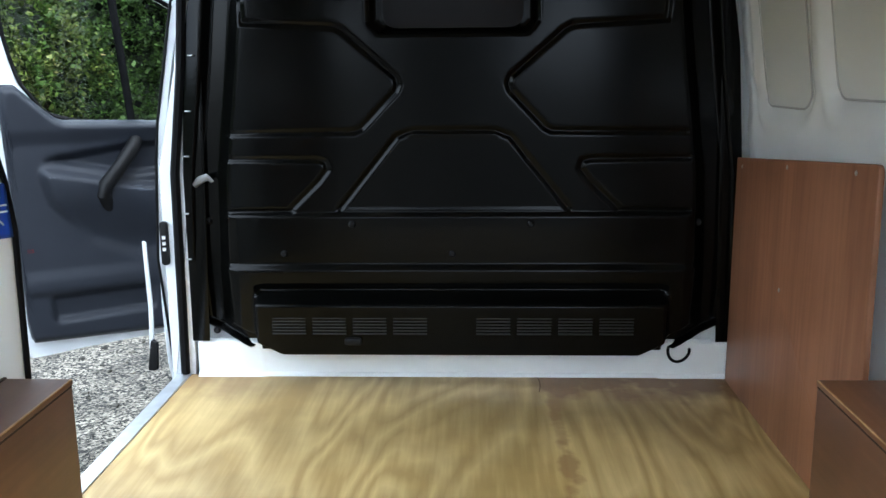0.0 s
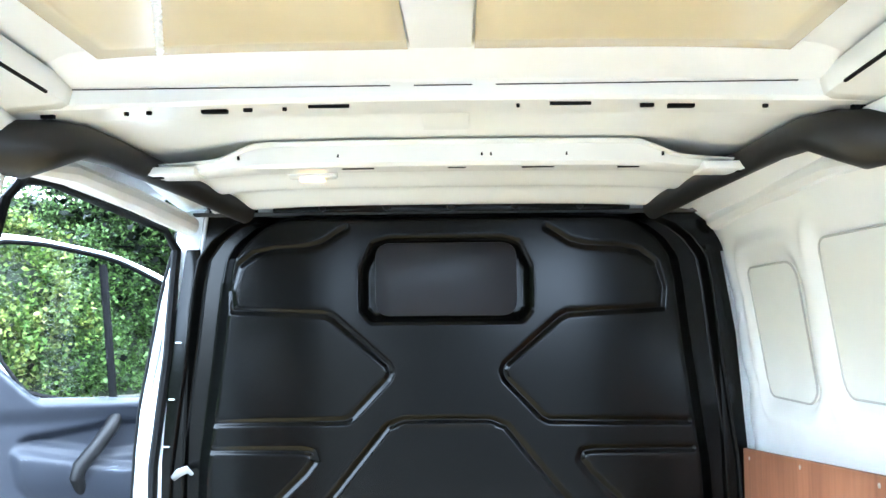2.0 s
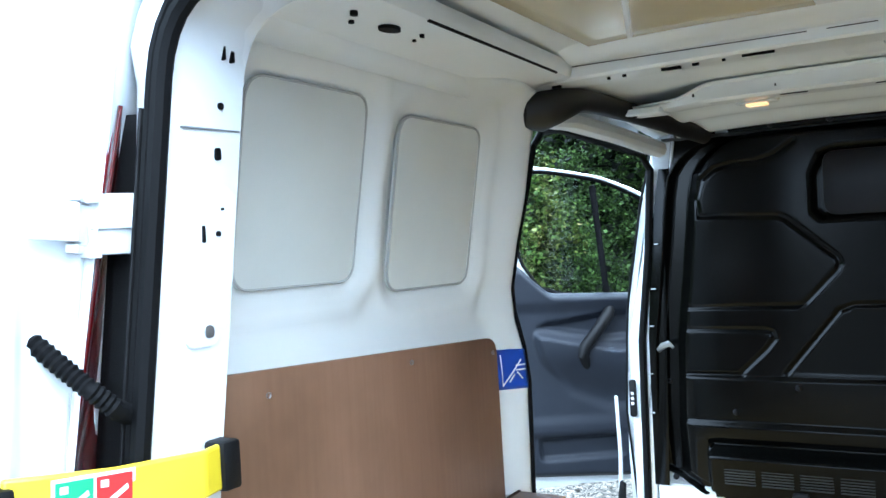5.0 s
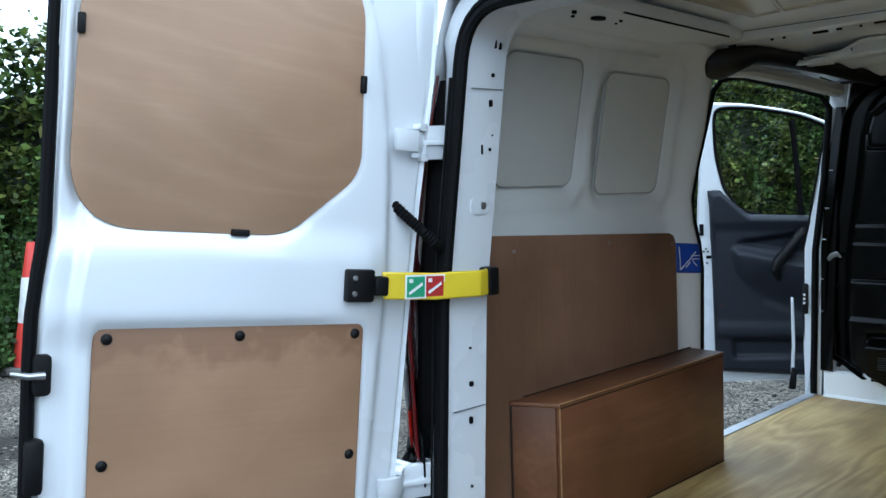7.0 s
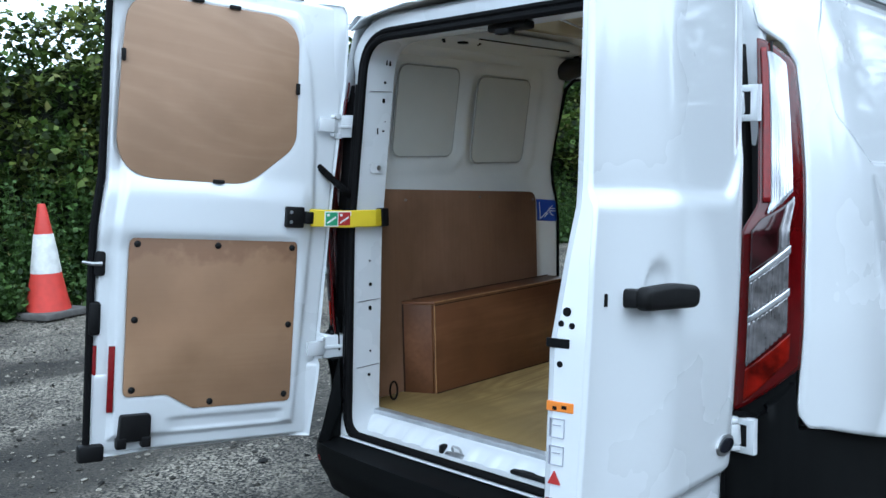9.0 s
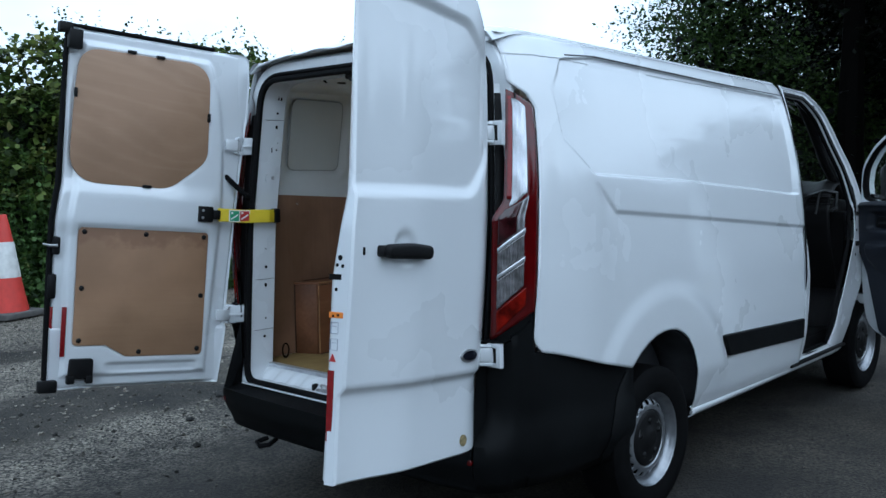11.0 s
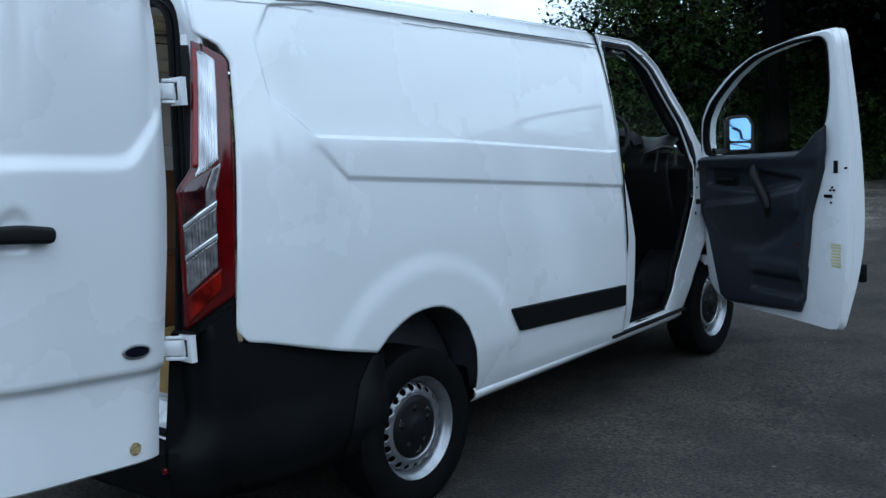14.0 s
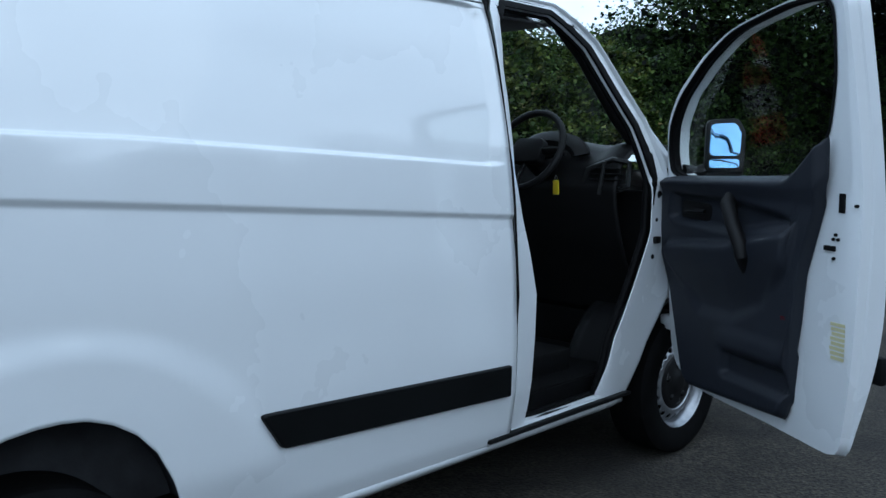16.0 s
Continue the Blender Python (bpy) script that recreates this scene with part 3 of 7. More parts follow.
def nettles(count, x0, x1, y0, y1, seed, label):
    """Upright weeds along the foot of the hedge: stems with pairs of drooping leaves."""
    rng = np.random.default_rng(seed)
    base = tagged(new("nettles"), label, "weeds", kind="stuff")
    spots, sizes, verts, faces = [], [], [], []
    for k in range(count):
        y = rng.uniform(y0, y1)
        back = rng.uniform() ** 1.4
        x = x1 + (x0 - x1) * back + 0.25 * noise.noise((y * 0.7, 3.0, 0.0))
        tall = (0.35 + 1.15 * back) * (1 + 0.35 * noise.noise((y * 0.9, x, 7.0))) * rng.uniform(0.75, 1.15)
        lean = rng.normal(size=2) * 0.10
        b = len(verts)
        for q in (0.0, 1.0):
            for a in (0.0, 2.1, 4.2):
                verts.append((x + lean[0] * q + 0.004 * math.cos(a), y + lean[1] * q + 0.004 * math.sin(a), tall * q - 0.03))
        faces += [(b + i, b + (i + 1) % 3, b + 3 + (i + 1) % 3, b + 3 + i) for i in range(3)]
        nodes = max(5, int(tall / 0.085))
        for j in range(nodes):
            q = (j + 1) / nodes
            a = j * 1.57 + k
            reach = 0.06 * (1.15 - 0.8 * q)
            for e in (0.0, math.pi):
                spots.append((x + lean[0] * q + reach * math.cos(a + e), y + lean[1] * q + reach * math.sin(a + e), tall * q - 0.02))
                sizes.append(0.115 * (1.15 - 0.7 * q) * rng.uniform(0.7, 1.2))
    part("stems", (verts, faces), NETTLE, base)
    leaf_object("foliage", np.array(spots), np.array(sizes), NETTLE, rng, base)


def tree(place, height, radius, count, size, seed, leaf, label, low=0.25):
    """Tapered trunk, limbs and a crown of leaf clumps with gaps."""
    rng = np.random.default_rng(seed)
    base = tagged(new("tree"), label, "tree")
    base.location = (*place, -0.05)
    lean = rng.normal(size=2) * 0.25
    trunk = [(lean[0] * t * t, lean[1] * t * t, height * 0.8 * t) for t in np.linspace(0, 1, 7)]
    v, f = tube(trunk, [0.26 * height / 10 * (1 - 0.8 * t) + 0.02 for t in np.linspace(0, 1, 7)], 8)
    ends = []
    for k in range(16):
        t = rng.uniform(low, 0.95)
        a = rng.uniform(0, 2 * math.pi)
        start = Vector((lean[0] * t * t, lean[1] * t * t, height * 0.8 * t))
        reach = radius * (1.05 - 0.55 * abs(t - 0.45)) * rng.uniform(0.6, 1.0)
        end = start + Vector((math.cos(a) * reach, math.sin(a) * reach, height * rng.uniform(0.03, 0.2)))
        mid = (start + end) / 2 + Vector((0, 0, 0.15 * reach))
        v2, f2 = tube([start, mid, end], [0.07, 0.045, 0.015], 5)
        f += [tuple(q + len(v) for q in face) for face in f2]
        v = list(v) + list(v2)
        ends += [start.lerp(end, 0.5), start.lerp(end, 0.75), end]
    part("trunk", (v, f), BARK, base)
    ends = np.array([tuple(e) for e in ends] + [(lean[0], lean[1], height * 0.9)])
    idx = rng.integers(0, len(ends), count)
    spread = rng.normal(size=(count, 3)) * np.array([radius * 0.2, radius * 0.2, radius * 0.16])
    leaf_object("crown", ends[idx] + spread, rng.uniform(0.6, 1.5, count) * size, leaf, rng, base)
    return base


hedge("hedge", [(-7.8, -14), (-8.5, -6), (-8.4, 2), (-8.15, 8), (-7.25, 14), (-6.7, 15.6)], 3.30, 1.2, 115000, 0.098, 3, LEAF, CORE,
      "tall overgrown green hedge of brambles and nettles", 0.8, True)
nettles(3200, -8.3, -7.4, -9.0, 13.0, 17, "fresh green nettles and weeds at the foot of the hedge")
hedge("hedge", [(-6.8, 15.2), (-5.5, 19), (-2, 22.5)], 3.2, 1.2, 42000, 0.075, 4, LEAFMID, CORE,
      "overgrown green hedge, tree shade in its leaf colour", 0.8, True)
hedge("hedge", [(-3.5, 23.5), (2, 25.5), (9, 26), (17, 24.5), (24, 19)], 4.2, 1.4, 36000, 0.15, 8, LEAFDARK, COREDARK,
      "dark hedge under the trees, shade in its leaf colour", 0.8)
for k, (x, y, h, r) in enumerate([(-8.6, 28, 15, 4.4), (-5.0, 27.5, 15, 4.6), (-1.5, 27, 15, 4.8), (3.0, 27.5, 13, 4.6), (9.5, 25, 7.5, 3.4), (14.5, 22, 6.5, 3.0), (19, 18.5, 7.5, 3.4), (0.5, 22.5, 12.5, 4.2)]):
    tree((x, y), h, r, 11000, 0.26, 20 + k, LEAFDARK, "tall dense broadleaf tree, deep shade in its leaf colour", 0.10)
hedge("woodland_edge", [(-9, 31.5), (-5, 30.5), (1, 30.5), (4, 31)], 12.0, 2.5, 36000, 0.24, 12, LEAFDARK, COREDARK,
      "tall edge of a wood, shade in its leaf colour", 1.4)
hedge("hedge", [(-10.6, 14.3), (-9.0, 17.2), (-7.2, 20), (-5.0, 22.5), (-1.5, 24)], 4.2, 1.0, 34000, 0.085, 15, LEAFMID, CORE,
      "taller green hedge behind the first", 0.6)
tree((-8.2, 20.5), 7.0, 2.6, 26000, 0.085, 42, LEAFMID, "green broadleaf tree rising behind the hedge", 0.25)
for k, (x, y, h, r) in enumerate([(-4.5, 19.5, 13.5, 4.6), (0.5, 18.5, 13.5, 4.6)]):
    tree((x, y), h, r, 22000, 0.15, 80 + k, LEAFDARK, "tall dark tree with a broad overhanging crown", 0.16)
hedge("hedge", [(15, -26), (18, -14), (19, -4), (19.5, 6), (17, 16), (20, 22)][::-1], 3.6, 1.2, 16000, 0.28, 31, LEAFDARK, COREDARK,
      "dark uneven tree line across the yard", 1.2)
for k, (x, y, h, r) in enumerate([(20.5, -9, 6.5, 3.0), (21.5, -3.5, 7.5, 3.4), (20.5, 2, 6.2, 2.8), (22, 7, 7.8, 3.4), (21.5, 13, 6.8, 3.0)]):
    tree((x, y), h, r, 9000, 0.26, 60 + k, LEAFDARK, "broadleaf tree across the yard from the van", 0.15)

# Unseen trees, added behind the viewpoint to darken what the bulkhead reflects.
tree((-0.6, -15), 6.0, 2.4, 9000, 0.20, 71, LEAFDARK, "unseen dark tree added behind the viewpoint for reflections", 0.10)
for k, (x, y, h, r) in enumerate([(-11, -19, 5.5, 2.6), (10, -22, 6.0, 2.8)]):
    tree((x, y), h, r, 6000, 0.26, 72 + k, LEAFDARK, "unseen dark tree added behind the viewpoint for reflections", 0.12)


# ---- traffic cone ----
def traffic_cone(place, turn):
    base = tagged(new("traffic_cone"), "orange and white traffic cone on a grey rubber base", "traffic cone")
    base.matrix_world = pose(*place, 0, 0, turn)
    foot = slab(rounded([(-0.27, -0.27), (0.27, -0.27), (0.27, 0.27), (-0.27, 0.27)], 0.07), 0, 0.06, 0.015)
    part("base", foot, mat("grey_rubber", (0.10, 0.095, 0.09), 0.85, vary=0.3, scale=14), base, "scuffed grey rubber base")
    part("cone_body", spun([(0.0, 1.0), (0.030, 1.0), (0.036, 0.99), (0.085, 0.74), (0.12, 0.52), (0.15, 0.34), (0.20, 0.10), (0.21, 0.055), (0.0, 0.055)], 32, "z"), CONEORANGE, base)
    part("sleeve", spun([(0.088, 0.735), (0.092, 0.73), (0.143, 0.39), (0.139, 0.385)], 32, "z"), mat("white_sleeve", (0.62, 0.62, 0.60), 0.5, vary=0.15, scale=15), base, "grubby white reflective sleeve")
    return base


cone = traffic_cone((-7.33, 1.53, -0.01), 20)
cone.scale = (1.04, 1.04, 1.13)


# ---- loose stones ----
def loose_stones(name, count, x0, x1, y0, y1, small, large, dark, light, seed, label):
    rng = np.random.default_rng(seed)
    m = leaf_material(name + "_stone", dark, light, 0.85)
    c = np.stack([rng.uniform(x0, x1, count), rng.uniform(y0, y1, count)], -1)
    keep = ~((np.abs(c[:, 0]) < 1.0) & (c[:, 1] > 0) & (c[:, 1] < 4.6))
    c = c[keep]
    verts, faces = [], []
    for k, (x, y) in enumerate(c):
        r = small + (large - small) * rng.uniform() ** 5
        z = ground_height(x, y) + 0.002
        j = rng.uniform(0.6, 1.3, 7) * r
        t = rng.uniform(0, 6.28)
        b = len(verts)
        for q in range(5):
            a = t + q * 1.2566
            verts.append((x + j[q] * math.cos(a), y + j[q] * math.sin(a), z + 0.15 * r))
        verts += [(x + 0.2 * r, y, z + j[5] * 0.75), (x, y, z - 0.3 * r)]
        for q in range(5):
            faces += [(b + q, b + (q + 1) % 5, b + 5), (b + (q + 1) % 5, b + q, b + 6)]
    me = bpy.data.meshes.new(name)
    me.from_pydata(verts, [], faces)
    me.materials.append(m)
    tagged(new(name, me), label, "stones", kind="stuff")


loose_stones("gravel", 17000, -8.0, -1.5, -3.0, 6.0, 0.004, 0.021, (0.02, 0.018, 0.015), (0.46, 0.42, 0.35), 5, "scattered grey and pale loose gravel")
loose_stones("clods", 220, -6.5, -0.6, -2.2, 1.6, 0.006, 0.042, (0.006, 0.0055, 0.005), (0.030, 0.027, 0.022), 9, "dark clods of tarmac lying on the gravel")
loose_stones("grit", 9000, -1.6, 6.0, -3.0, 7.0, 0.002, 0.011, (0.015, 0.014, 0.012), (0.15, 0.135, 0.11), 6, "sparse pale grit on dark tarmac")


# ---- the van ----
van = tagged(new("van"), "white panel van, all doors open, plywood-lined load bay", "van")
van.matrix_world = Matrix.Translation((0, 1, 0)) @ pose(0, 0, 0, 0, 0, 0.63) @ Matrix.Translation((0, -1, 0))
SIDE_Z = [0.30, 0.36, 0.42, 0.55, 0.75, 1.05, 1.30, 1.45, 1.60, 1.80, 1.93, 2.00, 2.03]
SIDE_X = [0.928, 0.954, 0.974, 0.996, 1.004, 1.001, 0.980, 0.962, 0.934, 0.890, 0.850, 0.812, 0.775]
HUB_R, HUB_F = (0.0, 1.035, 0.300), (0.0, 3.95, 0.315)
RECESS = [(0.415, 1.62), (0.588, 1.480), (1.362, 1.441), (2.209, 1.377), (2.680, 1.340), (2.698, 1.60), (2.700, 1.86), (2.66, 1.910), (1.98, 1.932), (1.20, 1.960), (0.77, 1.975), (0.50, 1.95), (0.40, 1.82)]
RECESS = rounded(RECESS, 0.05, 3)
CREASE_B = [(0.600, 1.45), (0.717, 1.332), (1.321, 1.283), (2.05, 1.222), (2.80, 1.157)]


def arch_low(y):
    """Lower edge of the white side: sill, wheel arch, edge of the black corner cladding."""
    if y < 0.775:
        return lerp(y, [0.17, 0.18, 0.20, 0.26, 0.775], [0.85, 0.822, 0.810, 0.800, 0.672])
    return lerp(y, [0.775, 0.84, 0.908, 0.975, 1.041, 1.10, 1.162, 1.225, 1.284, 1.335, 1.377, 1.41, 1.430, 1.436, 1.44, 3.5],
                [0.672, 0.722, 0.757, 0.780, 0.789, 0.790, 0.782, 0.758, 0.718, 0.660, 0.578, 0.48, 0.39, 0.345, 0.322, 0.335])


def side_x(y, z):
    zz = z + 0.022 * (y - 1.2)
    x = sum(lerp(zz + o, SIDE_Z, SIDE_X) for o in (-0.054, -0.036, -0.018, 0, 0.018, 0.036, 0.054)) / 7 if zz > 0.62 and zz < 1.93 else lerp(zz, SIDE_Z, SIDE_X)
    d = poly_distance((y, z), RECESS)
    x -= 0.017 * (1 - ease(d, -0.011, 0.001)) * (1 - (1 - ease(y, 0.42, 0.75)) * (0.20 + 0.55 * math.exp(-((z - 1.80) / 0.10) ** 2)))
    if y > 0.55:
        zb = lerp(y, [p[0] for p in CREASE_B], [p[1] for p in CREASE_B])
        below = zb - z
        if below > -0.02:
            x -= 0.0115 * ease(below, -0.010, 0.016) * math.exp(-max(0, below) / 0.20) * ease(y, 0.55, 0.66)
    r = math.hypot(y - 1.09, z - 0.33)
    x += 0.015 * (1 - ease(r, 0.59, 0.69)) * ease(z, 0.35, 0.6)
    if y < 0.62:
        x -= 0.10 * (1 - ease(y, 0.10, 0.62)) ** 2
    return x


def side_rear(z):
    return lerp(z, [0.80, 0.87, 0.983, 1.21, 1.742, 1.80, 1.84, 2.1], [0.224, 0.210, 0.219, 0.243, 0.305, 0.275, 0.210, 0.215])


def side_panel(s, name, label):
    ys = sorted({*np.round(np.linspace(0.0, 1.0, 100), 4), *np.round(0.258 + np.linspace(0, 0.28, 60), 4)})
    ys = sorted({*ys, *np.round(0.05 + np.linspace(0, 0.21, 64), 4)})
    counts = (44, 18, 8, 18, 40, 16, 4)
    nz = sum(counts)
    verts, faces = [], []
    for t in ys:
        y = 0.17 + t * (2.735 - 0.17)
        lo = arch_low(y)
        # rows crowd along the two creases and the roof rail
        zb = 1.332 - 0.0837 * (y - 0.717)
        zr = lerp(y, [0.588, 1.362, 2.209, 2.70], [1.480, 1.441, 1.377, 1.339])
        zt = lerp(y, [0.50, 0.77, 1.20, 1.98, 2.735], [1.95, 1.975, 1.960, 1.932, 1.915])
        knots = [lo, zb - 0.03, zb + 0.03, zr - 0.03, zr + 0.03, zt - 0.03, zt + 0.02, 2.02 - 0.022 * (y - 1.2)]
        levels = [lo]
        for q, c in enumerate(counts):
            levels += [knots[q] + (knots[q + 1] - knots[q]) * (r + 1) / c for r in range(c)]
        for k in range(nz + 1):
            z = levels[k]
            yy = y
            rear = side_rear(z)
            if y < 0.55:
                yy = rear + (y - 0.17) * (0.55 - rear) / (0.55 - 0.17)
            verts.append((s * side_x(yy, z), yy, z))
    n = nz + 1
    for a in range(len(ys) - 1):
        for k in range(nz):
            faces.append((a * n + k, a * n + k + 1, (a + 1) * n + k + 1, (a + 1) * n + k))
    ob = part(name, (verts, faces), PAINT, van, label, angle=60)
    so = ob.modifiers.new("solid", "SOLIDIFY")
    so.thickness, so.offset = 0.006, -1
    return ob


side_panel(1, "side_panel", "glossy white pressed steel side panel")


def rail_groove():
    pts = []
    for y in np.linspace(0.54, 2.73, 40):
        z = lerp(y, [0.50, 0.77, 1.20, 1.98, 2.735], [1.962, 1.977, 1.962, 1.934, 1.917])
        pts.append((side_x(y, z + 0.004) + 0.0022, y, z))
    part("rail_groove", tube(pts, 0.0036, 6), mat("groove_grey", (0.10, 0.105, 0.11), 0.7), van, "dark narrow groove below the roof rail")


rail_groove()


def roof():
    def fn(u, v):
        y = 0.16 + 3.2 * u
        a = (v - 0.5) * 2
        w = lerp(y, [0.16, 0.3, 2.7, 3.36], [0.74, 0.768, 0.768, 0.68])
        x = w * math.sin(a * math.pi / 2) if abs(a) > 0.9 else w * math.sin(0.9 * math.pi / 2) * a / 0.9
        x = a * w
        e = abs(a)
        z = 2.085 - 0.05 * e ** 4 - 0.018 * ease(e, 0.93, 1.0) - 0.022 * (y - 1.2) - 0.05 * (1 - ease(y, 0.12, 0.35)) - 0.10 * ease(y, 2.6, 3.4) ** 2
        z += 0.004 * math.cos(x * 26) * (1 - ease(e, 0.5, 0.7))
        return (x, y, z)
    ob = part("roof", sheet(90, 60, fn), PAINT, van, "white pressed steel roof")
    so = ob.modifiers.new("solid", "SOLIDIFY")
    so.thickness, so.offset = 0.006, -1
    for s in (-1, 1):
        def gut(u, v):
            y = 0.17 + 2.57 * u
            zt = 2.02 - 0.022 * (y - 1.2)
            x0 = side_x(max(y, 0.2), zt) * s
            x1 = 0.768 * s
            z1 = 2.017 - 0.022 * (y - 1.2) - 0.05 * (1 - ease(y, 0.12, 0.35))
            return (x0 + (x1 - x0) * v, y, zt + (z1 - zt) * v + 0.012 * math.sin(math.pi * v))
        part("roof_rail", sheet(50, 4, gut), PAINT, van)


roof()


def left_side():
    """The far side: rear quarter, header and sill round the open load door."""
    for name, y0, y1, lo, hi in (("rear_quarter", 0.19, 1.50, None, 2.02), ("door_header", 1.50, 2.52, 1.90, 2.02), ("door_sill", 1.50, 2.52, 0.33, 0.43)):
        def fn(u, v):
            y = y0 + (y1 - y0) * u
            a = arch_low(y) if lo is None else lo
            z = a + (hi - 0.022 * (y - 1.2) * (hi > 1) - a) * v
            return (-side_x(y, z), y, z)
        ob = part(name, sheet(70, 50, fn), PAINT, van, "", angle=60)
        so = ob.modifiers.new("solid", "SOLIDIFY")
        so.thickness, so.offset = 0.006, 1


left_side()


def y_rear(z):
    return 0.10 + 0.085 * (z - 0.7)


def aperture(o, seg=7):
    pts = [(-0.730 - o, 0.500 - o), (0.730 + o, 0.500 - o), (0.750 + o, 1.25), (0.700 + o, 1.955 + o), (-0.700 - o, 1.955 + o), (-0.750 - o, 1.25)]
    return rounded(pts, [0.07 + max(o, -0.03), 0.07 + max(o, -0.03), 0.8, 0.13 + max(o, -0.06), 0.13 + max(o, -0.06), 0.8], seg)


def rear_frame():
    loops = [(0.030, 0.175), (0.002, 0.150), (-0.004, 0.143), (0.000, 0.030), (0.006, 0.012), (0.018, 0.004), (0.034, 0.004), (0.05, 0.0), (0.075, 0.002), (0.088, 0.015), (0.094, 0.05)]
    sink = {0.05: 0.055, 0.075: 0.055, 0.088: 0.045}
    verts, faces = [], []
    n = len(aperture(0))
    for o, d in loops:
        for x, z in aperture(o):
            verts.append((x, y_rear(z) + d + sink.get(o, 0.0) * ease(z, 0.55, 0.7) * (1 - ease(z, 1.78, 1.88)), z))
    for a in range(len(loops) - 1):
        for k in range(n):
            faces.append((a * n + k, a * n + (k + 1) % n, (a + 1) * n + (k + 1) % n, (a + 1) * n + k))
    ob = part("rear_frame", (verts, faces), PAINT, van, "white painted steel frame of the rear opening")
    so = ob.modifiers.new("solid", "SOLIDIFY")
    so.thickness = 0.004
    part("door_seal", tube([(x, y_rear(z) - 0.004, z) for x, z in aperture(0.002)], 0.014, 8, True), RUBBER, van, "black rubber door seal")
    part("door_seal", tube([(x, y_rear(z) + 0.004, z) for x, z in aperture(0.026)], 0.011, 8, True), RUBBER, van)
    # black filler between seal and lamp, white pillar with its punched holes
    def rim_x(z, o):
        loop = sorted((q, -p) for p, q in aperture(o) if p < 0 and 0.56 < q < 1.93)
        return lerp(z, [q for q, p in loop], [p for q, p in loop])
    for s in (-1, 1):
        def filler(u, v):
            z = 0.60 + 1.20 * v
            x = rim_x(z, 0.042) + (0.062 + 0.02 * ease(z, 0.8, 0.9)) * u
            return (s * x, y_rear(z) + 0.047 * ease(u, 0.0, 0.2) - 0.02 * u * u, z)
        if s < 0:
            def leaf_plate(u, v):
                p = filler(0.15 + 0.85 * u, (0.178 + 0.080 * v) / 1.20)
                return (p[0], p[1] - 0.010 - 0.006 * math.exp(-((v - 0.5) / 0.12) ** 2) * (1 - u), p[2])
            ob = part("hinge_plate", sheet(8, 16, leaf_plate), PAINT, van, "white painted hinge plate")
            so = ob.modifiers.new("solid", "SOLIDIFY")
            so.thickness = 0.006
        ob = part("lamp_filler", sheet(6, 40, filler), BLACK, van, "black filler panel behind the lamp")
        so = ob.modifiers.new("solid", "SOLIDIFY")
        so.thickness = 0.004

        def spot(z, d, hy, hz, material=RUBBER, name="hole", proud=0.0025):
            x = rim_x(z, -0.003)
            y = y_rear(z) + d
            part(name, slab(rounded([(y - hy, z - hz), (y + hy, z - hz), (y + hy, z + hz), (y - hy, z + hz)], min(hy, hz) * 0.9, 3), s * (x + 0.004), s * (x - proud), 0, "yzx"), material, van, smooth=False)
        for z, d, hy, hz in ((1.877, 0.112, 0.0035, 0.009), (1.880, 0.095, 0.0018, 0.010), (1.806, 0.100, 0.005, 0.005), (1.738, 0.100, 0.0055, 0.009), (1.66, 0.115, 0.002, 0.002), (1.625, 0.082, 0.0018, 0.012), (1.625, 0.110, 0.004, 0.004),
                             (1.483, 0.074, 0.004, 0.004), (1.135, 0.085, 0.003, 0.003), (1.045, 0.09, 0.007, 0.007), (0.955, 0.09, 0.006, 0.009), (0.79, 0.095, 0.0035, 0.004), (0.70, 0.09, 0.006, 0.006)):
            spot(z, d, hy, hz)
        spot(1.487, 0.088, 0.032, 0.020, PAINT, "pressed_pad", 0.003)
        spot(1.487, 0.100, 0.009, 0.009, STEEL, "bolt", 0.005)
        for z in (1.772, 0.985, 0.735):
            spot(z, 0.085, 0.055, 0.0012, mat("seam_grey", (0.16, 0.17, 0.18), 0.6), "seam", 0.0022)


rear_frame()


